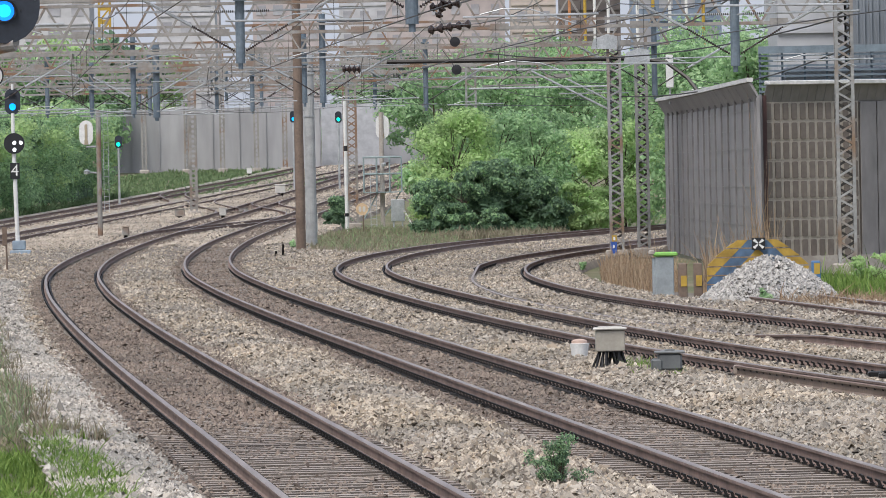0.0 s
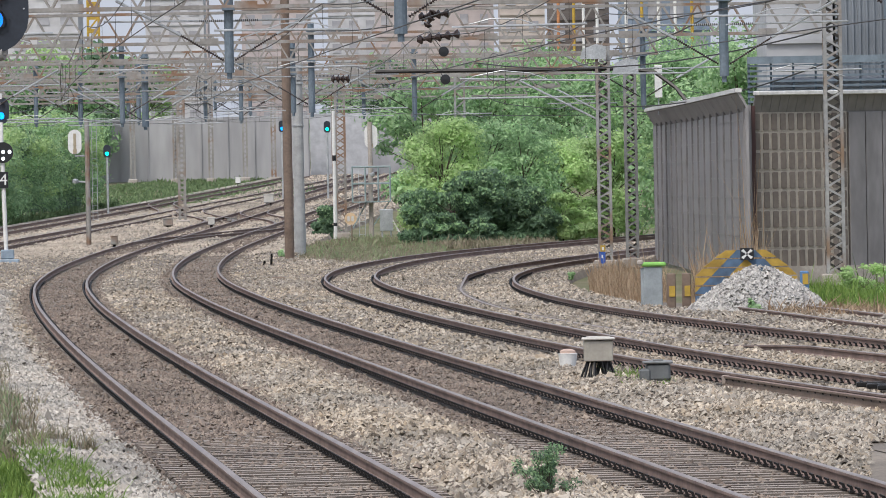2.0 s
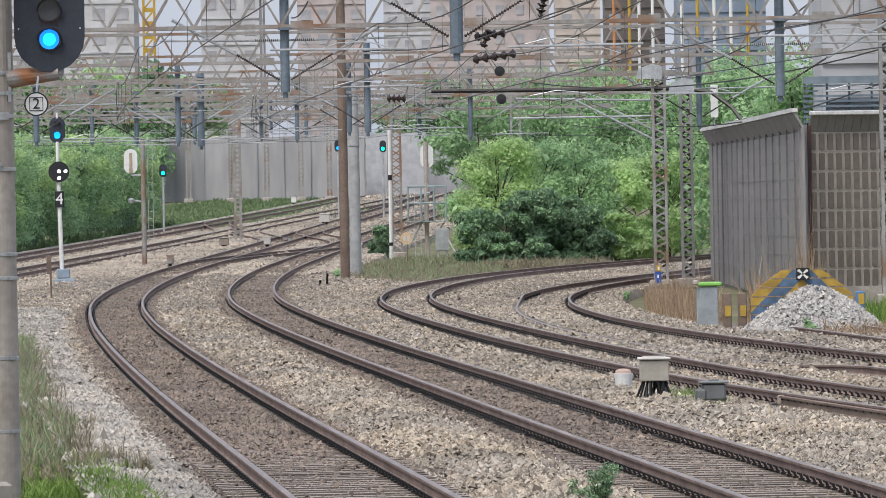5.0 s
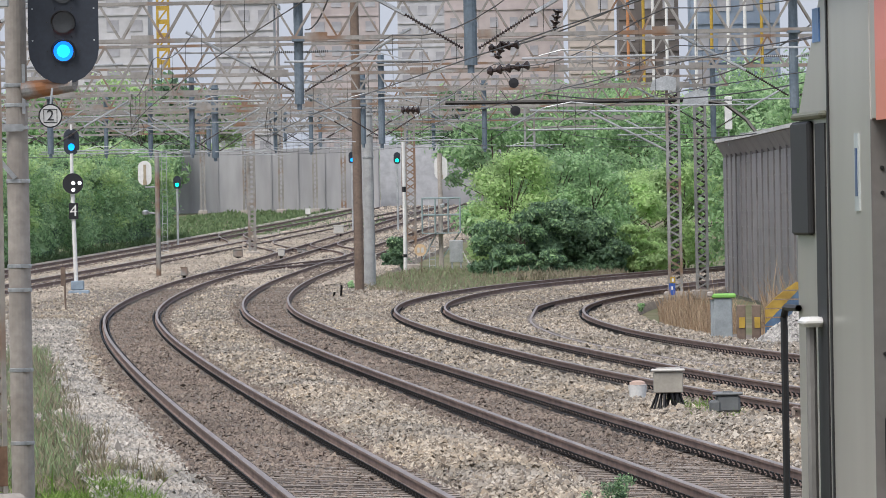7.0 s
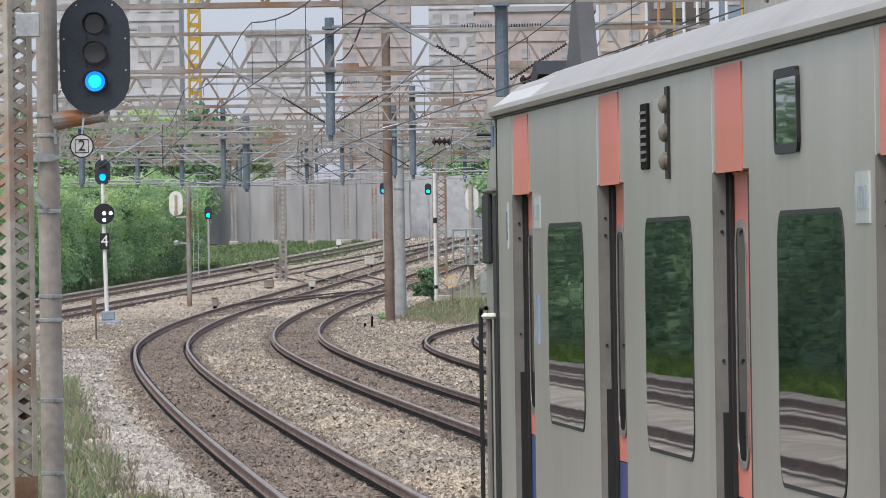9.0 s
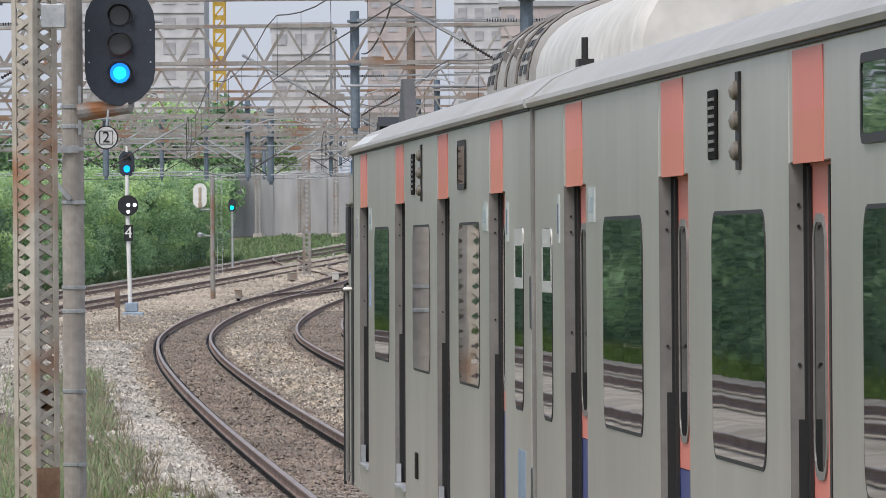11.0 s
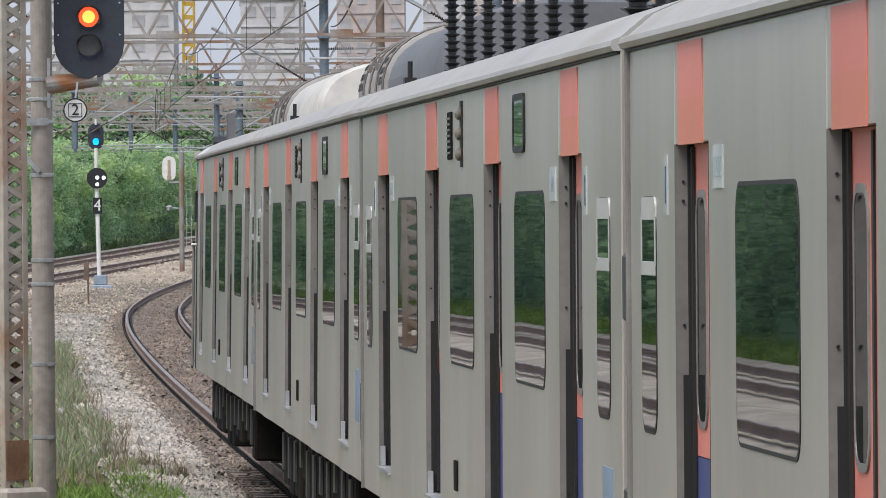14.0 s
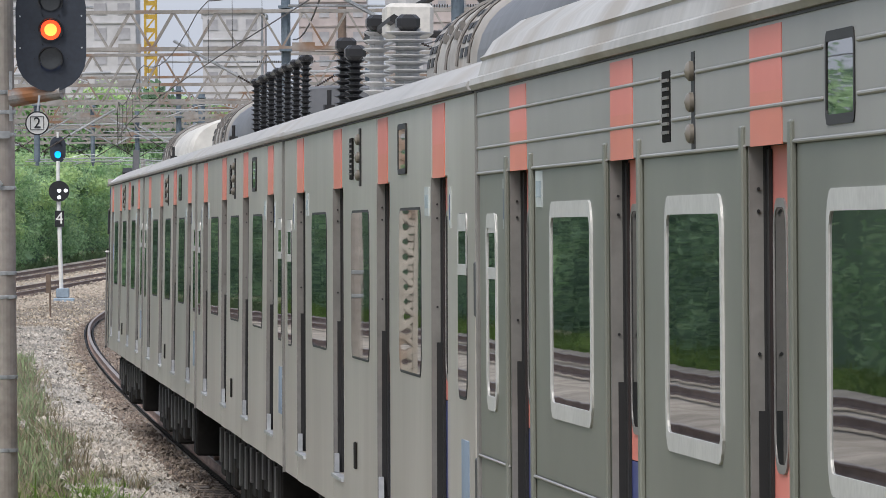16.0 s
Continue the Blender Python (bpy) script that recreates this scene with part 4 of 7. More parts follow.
        f = Form().add([p for q in rings for p in q], [(a * m + i, (a + 1) * m + i, (a + 1) * m + (i + 1) % m, a * m + (i + 1) % m) for a in range(5) for i in range(m)] + [tuple(range(m)), tuple(range(6 * m - 1, 5 * m - 1, -1))])
        return smooth(part(name, f, mat, car, lab), 35)
    if gear:
        low, top = ROOF_TOP - 0.22, 4.17
        u = drum(6.9, 11.3, 1.0, top, "vent_unit", AC_GREY, "grey louvred roof unit")
        on = lambda a, out=0.0: (-(1.0 + out) * math.cos(a) ** 0.72, low + 0.10 + (top - low - 0.10 + out) * math.sin(a) ** 0.72)
        g = Form()
        for yy in (7.22, 7.60, 10.25, 10.63):
            for deg in (7, 14, 22, 31, 41, 52, 63):
                (xa, za), (xb, zb) = on(radians(deg), 0.004), on(radians(deg + 4.5), 0.004)
                f = Form().add([(xa, -yy, za), (xa, -yy - 0.25, za), (xb, -yy - 0.25, zb), (xb, -yy, zb), (xa + 0.05, -yy, za), (xa + 0.05, -yy - 0.25, za), (xb + 0.05, -yy - 0.25, zb), (xb + 0.05, -yy, zb)],
                      [(3, 2, 1, 0), (4, 5, 6, 7), (0, 1, 5, 4), (1, 2, 6, 5), (2, 3, 7, 6), (3, 0, 4, 7)])
                part("vent_slot", f, RUBBER, u)
        for yy in (8.15, 9.1, 10.1, 11.1):
            pts = [on(radians(d), 0.006) for d in range(4, 90, 8)]
            g.path([(x, -yy, z) for x, z in pts], 0.010, 4)
        for yy in (8.6, 9.6):
            for deg in (20, 26):
                x, z = on(radians(deg), 0.01)
                g.box((x, -yy, z), (0.03, 0.10, 0.05))
        tagged(part("cover_seams", g, plain("dull_grey_seam", (0.16, 0.15, 0.14), 0.6), u, "raised seams and latches"), kind="stuff")
        drum(11.33, 18.6, 0.985, 4.13, "air_conditioner", ac, "smooth rounded air conditioner cover", 0.15)
    part("roof_stub", Form().rod((-1.15, -17.6, ROOF_TOP - 0.15), (-1.15, -17.6, ROOF_TOP + 0.05), 0.018, 8).box((-1.15, -17.6, ROOF_TOP - 0.09), (0.08, 0.20, 0.06)), RUBBER, car)
    return car


def insulator_post(f, x, y, z, h, r, n, slot=0):
    prof = []
    for k in range(n):
        a = h * k / n
        prof += [(r * 0.52, a), (r, a + h / n * 0.42), (r, a + h / n * 0.50), (r * 0.52, a + h / n * 0.66)]
    prof.append((r * 0.6, h))
    f.lathe((x, y, z), prof, 10, slot)


def pantograph_gear(car):
    """High-voltage gear on the third car's roof."""
    for k in range(7):
        f = Form()
        insulator_post(f, -1.0, -0.3 - k * 1.7, ROOF_TOP - 0.12, 0.55, 0.052, 12)
        f.box((-1.0, -0.3 - k * 1.7, ROOF_TOP - 0.12), (0.15, 0.34, 0.12), bevel=0.02)
        f.box((-1.0, -0.3 - k * 1.7, ROOF_TOP + 0.44), (0.12, 0.26, 0.06), bevel=0.02)
        part("insulator", f, BLACK_INS, car, "black ribbed insulator under a busbar")
    part("busbar", Form().rod((-1.0, -0.2, ROOF_TOP + 0.45), (-1.0, -10.7, ROOF_TOP + 0.45), 0.022, 8), BLACK_INS, car)
    for y, h, r, s in ((-9.6, 0.60, 0.095, 0), (-11.1, 0.50, 0.085, 0), (-14.4, 0.66, 0.11, 1), (-18.5, 0.55, 0.17, 1)):
        f = Form()
        insulator_post(f, -0.62, y, ROOF_TOP - 0.06, h, r, 10, s)
        f.box((-0.62, y, ROOF_TOP + h - 0.02), (0.17, 0.30, 0.12), 0, bevel=0.03)
        part("insulator", f, [BLACK_INS, WHITE_INS], car, "tall grey-white ribbed insulator" if s else "tall black ribbed insulator")
    f = Form().box((-0.45, -15.6, ROOF_TOP + 0.62), (0.36, 0.7, 0.26), bevel=0.03)
    part("switch_box", f, OFFWHITE, car, "pale roof switch box")
    f = Form()
    for x in (-0.6, 0.6):
        f.rod((x, -12.6, ROOF_TOP + 0.55), (x, -16.4, ROOF_TOP + 0.62), 0.035, 6)
        f.rod((x, -12.6, ROOF_TOP + 0.6), (0, -15.2, ROOF_TOP + 0.95), 0.03, 6)
    f.rod((-0.6, -12.6, ROOF_TOP + 0.6), (0.6, -12.6, ROOF_TOP + 0.6), 0.03, 6)
    f.rod((0, -15.2, ROOF_TOP + 0.95), (0, -12.4, ROOF_TOP + 1.35), 0.028, 6)
    f.rod((-0.85, -12.3, ROOF_TOP + 1.38), (0.85, -12.3, ROOF_TOP + 1.38), 0.03, 6)
    part("pantograph", f, RUBBER, car, "dark folding pantograph frame")


def cab_front(car):
    """The driving end: a corner panel, dark quarter light, door slit, rails and roof fairings."""
    f = Form().side_slab(((-0.85, SKIRT), (-0.03, SKIRT), (0.0, 1.15), (0.0, 2.90), (-0.10, 3.0), (-0.70, GUTTER - 0.012), (-0.85, GUTTER - 0.012)), -HALF, HALF)
    part("nose", f, STEEL, car, "grey raked cab end")
    part("windscreen", Form().box((0, 0.012, 2.45), (2.5, 0.02, 0.8), bevel=0.008), GLASS, car)
    part("quarter_light", Form().box((-HALF - 0.010, -0.25, 2.80), (0.022, 0.44, 0.34), bevel=0.008), RUBBER, car, "dark cab quarter light")
    part("door_slit", Form().box((-HALF - 0.002, -0.66, (SKIRT + 2.96) / 2), (0.006, 0.24, 2.96 - SKIRT)), RUBBER, car, "black gap beside the cab door")
    part("drip_ledge", Form().box((-HALF - 0.010, -0.45, 2.985), (0.030, 0.74, 0.022), bevel=0.008), plain("olive_ledge", (0.16, 0.165, 0.12), 0.6), car, "mossy drip ledge")
    part("seam", Form().box((-HALF - 0.002, -0.86, (SKIRT + GUTTER) / 2), (0.006, 0.03, GUTTER - SKIRT - 0.05)), RUBBER, car)
    part("blue_mark", Form().box((-HALF - 0.002, -0.60, 3.25), (0.006, 0.16, 0.10)), plain("sky_blue_mark", (0.12, 0.26, 0.55), 0.4), car, "sky-blue mark on the cab corner")
    g = Form().rod((-HALF - 0.035, -0.62, 1.0), (-HALF - 0.035, -0.62, 2.36), 0.016, 8).box((-HALF - 0.02, -0.62, 1.05), (0.04, 0.03, 0.03))
    grab = part("grab_rail", g, JAMB, car, "grey upright grab rail")
    part("rail_cap", Form().box((-HALF - 0.03, -0.60, 2.375), (0.07, 0.16, 0.03), bevel=0.012), WHITE, grab)
    h = Form().path([(-HALF - 0.012, 0.30, 0.95), (-HALF - 0.012, 0.30, 2.38), (-HALF - 0.012, 0.24, 2.41), (-HALF - 0.012, -0.10, 2.41)], 0.011, 6)
    h.rod((-HALF - 0.012, 0.30, 1.05), (-HALF - 0.012, -0.05, 1.05), 0.010, 6)
    part("handrail", h, RUBBER, car, "dark cab handrail before the corner")
    c = Form().side_slab(((-0.55, GUTTER - 0.03), (-0.66, GUTTER + 0.01), (-0.90, GUTTER + 0.075), (-0.90, GUTTER - 0.03)), -HALF - 0.045, HALF + 0.045)
    part("roof_lip", c, ROOF, car, "pale roof edge wrapping over the cab corner")
    for sx in (-1, 1):
        q = Form().slab([(sx * (HALF - dx - 0.004), GUTTER + dz + 0.010) for dx, dz in ((-0.03, 0.012), (0.03, 0.055), (0.10, 0.110), (0.30, 0.19), (0.32, 0.17), (0.10, 0.09), (0.0, 0.02))], -0.85, -3.3)
        part("roof_cover", q, FAIRING, car, "smooth pale fairing along the cab roof's edge")
    g = Form().side_slab(((-0.62, GUTTER + 0.03), (-0.95, GUTTER + 0.04), (-1.45, ROOF_TOP - 0.15), (-1.20, ROOF_TOP - 0.08)), -1.40, 1.40)
    part("nose_fairing", g, RUBBER, car, "black sloping nose fairing")
    a = Form().side_slab(((-1.3, ROOF_TOP - 0.2), (-2.5, ROOF_TOP - 0.2), (-2.35, ROOF_TOP - 0.04), (-2.15, ROOF_TOP + 0.17), (-1.85, ROOF_TOP + 0.17), (-1.65, ROOF_TOP - 0.04)), -1.27, -1.19)
    part("antenna_fin", a, plain("dark_fin", (0.07, 0.07, 0.075), 0.5), car, "dark roof antenna fin")
    part("pilot", Form().box((0, -0.3, 0.65), (2.7, 0.5, 0.6), bevel=0.05), UNDER, car)
    part("blue_notice", Form().box((-HALF - 0.001, -3.39, 2.38), (0.006, 0.13, 0.22)), plain("pale_blue_notice", (0.30, 0.40, 0.62), 0.5), car, "small pale blue notice beside a door")


lead_car = train_car(cab=True, ac=AC_WHITE, label="grey commuter train's leading car with coral door stripes")
second_car = train_car(label="grey commuter train car with a slate roof unit")
fourth_car = copy_thing(second_car, pose(0, -60, 0))
third_car = train_car(label="grey commuter train car with black insulators on its roof", gear=False)
fifth_car = train_car(old=True, label="older olive-grey train car with pale window frames")
pantograph_gear(third_car)
cab_front(lead_car)
TRAIN = (lead_car, second_car, third_car, fourth_car, fifth_car)


def train_head(t):
    """How far the leading end has come along the line at t seconds: it gathers speed."""
    return 31.24 + 7.578 * (t - 8) + 0.3863 * (t - 8) ** 2


def car_pose(front):
    ya, yb = front - 2.9, front - 16.7
    xa, xb = TRACK_1(ya), TRACK_1(yb)
    turn = -math.atan2(xa - xb, ya - yb)
    lean = 1.4 * min(1, max(0, (front - 45) / 60))
    return pose(xa + (xa - xb) / 13.8 * 2.9, front, 0.0, 0, lean, math.degrees(turn))


# ---- overhead line: portals, masts, wires ----
def lattice_mast(name, x, y, h, w, material, label, pitch=0.45, leg=0.09, crossed=False):
    """Four angle legs with zigzag lacing on each face."""
    t = thing(name, (x, y, rise(y) - 0.25), label, "mast", "lattice masts")
    a = w / 2
    for sx in (-1, 1):
        for sy in (-1, 1):
            f = Form()
            f.box((sx * a, sy * a - sy * (leg / 2 - 0.003), h / 2), (0.014, leg, h)).box((sx * a - sx * (leg / 2 - 0.003), sy * a, h / 2), (leg, 0.014, h))
            part("leg", f, material, t)
    zig = [(a if k % 2 else -a, 0.3 + k * pitch) for k in range(int((h - 0.4) / pitch))]
    for s in (-1, 1):
        for across, flip in [(i, m) for i in (0, 1) for m in ((1, -1) if crossed else (1,))]:
            f, c, hw = Form(), s * (a - 0.012 - (0.012 if flip < 0 else 0)), 0.030 if leg < 0.08 else 0.036
            for q, z in [(e * flip, u) for e, u in zig]:
                for d, e in ((-0.01, -hw), (0.01, -hw), (0.01, hw), (-0.01, hw)):
                    f.v.append((q, c + d, z + e) if across else (c + d, -q, z + e))
            f.f = [(4 * k + i, 4 * k + (i + 1) % 4, 4 * k + 4 + (i + 1) % 4, 4 * k + 4 + i) for k in range(len(zig) - 1) for i in range(4)]
            f.m = [0] * len(f.f)
            # Rear, side and flipped bars of grey masts take the painted shade colour.
            part("lacing", f, LACING if material is GREY_LATTICE and (s > 0 or not across or flip < 0) else material, t)
    part("footing", Form().box((0, 0, 0.1), (w + 0.3, w + 0.3, 0.35), bevel=0.04), CONCRETE, t)
    return t


def portal(y, x0, x1, posts, z0=7.08, z1=7.97, rust=LATTICE):
    """A trussed beam over the tracks, hung with drop posts and cantilevers."""
    g = rise(y)
    t = thing("overhead_portal", (x0, y, g), "weathered steel lattice portal beam spanning the tracks", "portal", "overhead portals")
    n = max(4, round((x1 - x0) / 1.05))
    step = (x1 - x0) / n
    for z in (z0, z1):
        for dy in (-0.3, 0.3):
            part("chord", Form().box(((x1 - x0) / 2, dy, z), (x1 - x0, 0.075, 0.09 if z == z0 else 0.075)), rust, t)
    up, down = (bpy.data.meshes.new("brace") for _ in (0, 1))
    for me, za, zb in ((up, z0, z1), (down, z1, z0)):
        q = Form().rod((0, 0, za), (step / 2, 0, zb), 0.034, 4)
        me.from_pydata(q.v, [], q.f)
        me.materials.append(rust)
    f = Form()
    for i in range(n):
        a, b = i * step, (i + 1) * step
        m = (a + b) / 2
        for dy in (-0.3, 0.3):
            for me, xx in ((up, a), (down, m)):
                ob = new("brace", me)
                ob.parent, ob.location = t, (xx, dy, 0)
        if i % 2 == 0:
            f.rod((a, -0.3, z0), (b, 0.3, z0), 0.02, 4, cap=False)
            f.rod((a, 0.3, z1), (b, -0.3, z1), 0.02, 4, cap=False)
        if i % 4 == 1:
            f.box((m, -0.32, z0 + 0.02), (0.55, 0.02, 0.22))
    tagged(part("bracing", f, rust, t, "rusty gusset plates and wind bracing"), kind="stuff")
    for px, low, r in posts:
        q = px - x0
        f = Form().rod((q, 0, low), (q, 0, z1 + 0.35), r, 12)
        f.box((q, 0, z1 + 0.1), (0.34, 0.7, 0.06)).box((q, 0, z0 - 0.05), (0.30, 0.7, 0.06)).rod((q, 0, low - 0.14), (q, 0, low), r * 0.55, 8)
        part("drop_post", f, BLUE_POST, t, "blue-grey hanging post")
        for s in (-1, 1):
            reach = 2.7
            cant = Form()
            cant.rod((q + s * 1.15, 0, low + 0.92), (q + s * reach, 0, low + 1.78), 0.036, 6)
            cant.rod((q + s * r, 0, low + 1.25), (q + s * (reach + 0.3), 0, low + 1.28), 0.024, 6)
            cant.rod((q + s * 0.9, 0, low + 0.1), (q + s * (reach + 0.6), 0, low + 0.12), 0.020, 6)
            cant.path([(q + s * 1.2, 0, low + 0.14), (q + s * 1.6, 0, low + 0.24), (q + s * 2.1, 0, low + 0.22), (q + s * 2.9, 0, low - 0.05)], 0.012, 5)
            c = part("cantilever", cant, GALV, t, "galvanised registration arm")
            ins, ins2 = Form(), Form()
            ribbed(ins, (q + s * (r + 0.02), 0, low + 0.30), (q + s * 1.17, 0, low + 0.93), 22, 0.035)
            ribbed(ins2, (q + s * (r + 0.04), 0, low + 1.255), (q + s * (r + 0.6), 0, low + 1.26), 12, 0.032)
            part("insulator", ins, INSULATOR, c, "brown ribbed insulator")
            part("insulator", ins2, INSULATOR, c, "brown ribbed insulator")
    return t


portal(140, -17, 16, ((-0.05, 5.40, 0.12), (-9.5, 5.4, 0.12), (8.6, 5.5, 0.10)))
portal(190, -22, 15.5, ((-4.2, 5.50, 0.115), (-14.6, 5.3, 0.11), (7.68, 5.2, 0.115)))
portal(236, -24, 12.4, ((-16.5, 5.2, 0.11),))
portal(272, -24, 8.7, ((-3.2, 5.25, 0.115), (-14.6, 5.1, 0.11), (8.2, 5.3, 0.10)))
portal(312, -25, 9.0, ((-11.15, 5.2, 0.11), (-4.4, 5.5, 0.11), (-18.0, 5.3, 0.11)))
portal(338, -25, 8.0, ((-11.1, 5.1, 0.15), (0.41, 5.3, 0.11)))
portal(356, -25, 7.0, ((-14.6, 5.3, 0.11),), z0=6.6, z1=7.3)
portal(420, -24, 6.5, ((-10.6, 5.3, 0.11), (-2.2, 5.3, 0.11)), z0=6.3, z1=7.1)
portal(500, -24, 7.5, ((-12.0, 5.3, 0.11), (-6.0, 5.3, 0.11), (-17.5, 5.2, 0.11)), z0=6.2, z1=7.0)
portal(580, -26, 9, ((-10.0, 5.3, 0.11), (-15.0, 5.3, 0.11)), z0=6.4, z1=7.2, rust=GREY_LATTICE)
portal(386, -24, 6.0, ((-8.0, 5.3, 0.11), (-13.0, 5.3, 0.11), (-18.0, 5.3, 0.11)))
portal(460, -24, 6.0, ((-4.0, 5.3, 0.11), (-9.0, 5.3, 0.11)), rust=GREY_LATTICE)
portal(540, -24, 8.0, ((-1.0, 5.3, 0.11), (-8.0, 5.3, 0.11)), rust=GREY_LATTICE)

MAST_TEXT = "weathered grey lattice mast beside the tracks"
near_mast = lattice_mast("lattice_mast", -4.95, 79.0, 11.0, 0.31, MAST_BEIGE, "rusty beige lattice mast beside a concrete pole", 0.15, 0.062, True)
near_mast.rotation_euler = (0, 0, radians(45))
RUST = mottled("rusty_plate", (0.20, 0.11, 0.065), (0.30, 0.18, 0.11), 2.5, 0.8)
for sx, z, hh in ((-1, 0.55, 0.40), (1, 1.40, 0.27)):
    part("batten_plate", Form().box((0.161 if sx > 0 else 0.0, 0.0 if sx > 0 else -0.161, z), (0.012 if sx > 0 else 0.30, 0.30 if sx > 0 else 0.012, hh)), RUST, near_mast, "rusty riveted plate")
lattice_mast("lattice_mast", 6.78, 271.0, 7.6, 0.48, GREY_LATTICE, MAST_TEXT, 0.26, 0.09, True)
lattice_mast("lattice_mast", 7.80, 274.4, 7.6, 0.44, GREY_LATTICE, MAST_TEXT, 0.26, 0.09, True)
lattice_mast("lattice_mast", 12.04, 222.5, 9.0, 0.52, GREY_LATTICE, MAST_TEXT, 0.30, 0.09, True)
lattice_mast("lattice_mast", 2.45, 355, 8.2, 0.50, GREY_LATTICE, "grey lattice mast among the green shrubs", 0.40)
lattice_mast("lattice_mast", -3.05, 368.2, 8.4, 0.50, LATTICE, "rusty lattice mast beside a white pole", 0.34, 0.10, True)
lattice_mast("lattice_mast", -11.84, 417.4, 8.6, 0.40, LATTICE, "rusty lattice mast between the outer tracks", 0.26, 0.11, True)
for mx, my in ((-19.2, 556), (-16.2, 556), (-13.7, 556), (-11.3, 556), (-9.3, 556), (-5.0, 552), (-23.5, 330), (-24.0, 470), (0.5, 470), (3.6, 520)):
    lattice_mast("lattice_mast", mx, my, 8.4, 0.36, LATTICE, "far rusty lattice mast before a grey barrier", 0.30, 0.11)


def wires(name, line, y0, y1, offset, label):
    """A contact wire, its sagging carrier and droppers."""
    t = thing(name, (0, 0, 0), label, "overhead wire", "overhead wires")
    con, mes = Form(), Form()
    ys = span(y0, y1, 5)
    hi = lambda y: rise(y) + 6.25 - 0.42 * math.sin(math.pi * (((y - y0) / 46.0) % 1.0))
    con.path([(line(y) + offset, y, rise(y) + 5.25) for y in ys], 0.010, 4)
    mes.path([(line(y) + offset, y, hi(y)) for y in ys], 0.010, 4)
    for y in ys[::2]:
        part("dropper", Form().rod((line(y) + offset, y, rise(y) + 5.25), (line(y) + offset, y, hi(y)), 0.005, 3, cap=False), WIRE, t)
    part("contact_wire", con, WIRE, t)
    part("carrier_wire", mes, WIRE, t)


for ln, a, b in ((TRACK_1, 30, 600), (TRACK_2, 60, 600), (TRACK_3, 90, 380), (TRACK_4, 120, 320), (TRACK_A, 100, 550), (TRACK_B, 100, 550)):
    wires("overhead_wire", ln, a, b, 0.1, "dark overhead contact wire with droppers")


def feeder(points, r=0.022):
    t = part("feeder_cable", Form().path(points, r, 5), WIRE)
    return tagged(t, "dark sagging feeder cable between the portals", "cable", "feeder cables")


def sag(a, b, drop, n=10):
    a, b = Vector(a), Vector(b)
    return [a.lerp(b, i / n) - Vector((0, 0, drop * 4 * (i / n) * (1 - i / n))) for i in range(n + 1)]


feeder(sag((-20, 190, 8.3), (-21, 312, 8.5), 0.8))
feeder(sag((-2, 140, 8.6), (-5, 236, 8.4), 0.7))
feeder(sag((5, 190, 8.4), (-3, 272, 8.1), 0.6))
feeder(sag((-14, 140, 8.4), (-16, 236, 8.2), 0.9))
feeder(sag((9, 190, 7.9), (7.2, 272, 7.3), 0.5))
feeder(sag((12.2, 222, 6.1), (7.0, 271, 5.3), 0.4))
feeder(sag((12.2, 222, 7.0), (2.4, 272, 6.9), 0.6))
feeder([(-1.0, 271.6, 6.65), (4.0, 271.6, 6.62), (7.6, 271.6, 6.60), (8.6, 271.4, 6.45), (9.3, 271, 5.9), (9.8, 270.6, 5.2)], 0.07)


def string_insulator(a, b, discs, r):
    """A string of porcelain discs along a line."""
    f = Form()
    a, b = Vector(a), Vector(b)
    ribbed(f, a, b, discs, r, 12)
    return tagged(part("string_insulator", f, INSULATOR), "string of brown porcelain disc insulators", "insulator", "string insulators")


for a, b, n, r in (((0.35, 190, 6.75), (1.15, 190, 6.85), 4, 0.115), ((0.3, 190, 6.2), (1.4, 190, 6.35), 5, 0.115), ((1.9, 190, 7.05), (2.05, 190, 7.7), 5, 0.13),
                   ((0.55, 190, 6.5), (0.75, 190, 6.95), 3, 0.11), ((-2.2, 236, 5.95), (-1.6, 236, 5.93), 4, 0.13)):
    string_insulator(a, b, n, r)
for p in ((0.95, 190, 5.92), (0.98, 190, 5.25)):
    f = Form().lathe((p[0], p[1], p[2]), ((0.0, -0.05), (0.12, -0.04), (0.125, 0.04), (0.05, 0.06)), 14, axis="y")
    f.rod((p[0], p[1], p[2]), (p[0] - 0.35, p[1], p[2] + 0.5), 0.012, 4)
    tagged(part("tension_wheel", f, BLACK), "round black tension wheel on a wire", "pulley", "tension wheels")


arms = thing("registration_arms", (6.70, 271.0, 4.6), "galvanised registration arms reaching out from a lattice mast", "cantilever")
for a, b, r in (((-4.8, 0, 1.74), (0, 0, 1.61), 0.035), ((-4.9, 0, 1.07), (0, 0, 1.07), 0.035), ((-2.75, 0, 1.64), (-0.02, 0, 0.22), 0.04), ((-1.5, 0, 1.33), (0, 0, 0.53), 0.032)):
    part("arm", Form().rod(a, b, r, 8), GALV, arms)
part("arm", Form().path([(-4.3, 0, 1.83), (-3.4, 0, 2.0), (-2.4, 0, 1.9), (-1.6, 0, 1.6)], 0.022, 6), GALV, arms)
part("upright", Form().rod((-0.06, 0, 0.0), (-0.06, 0, 1.9), 0.05, 8), GALV, arms)


# ---- poles and signals ----
def oval(w, h, n=10):
    r = w / 2
    return [(r * math.cos(radians(a)), (h / 2 - r) + r * math.sin(radians(a))) for a in range(0, 181, 180 // n)] + \
           [(r * math.cos(radians(a)), -(h / 2 - r) + r * math.sin(radians(a))) for a in range(180, 361, 180 // n)]


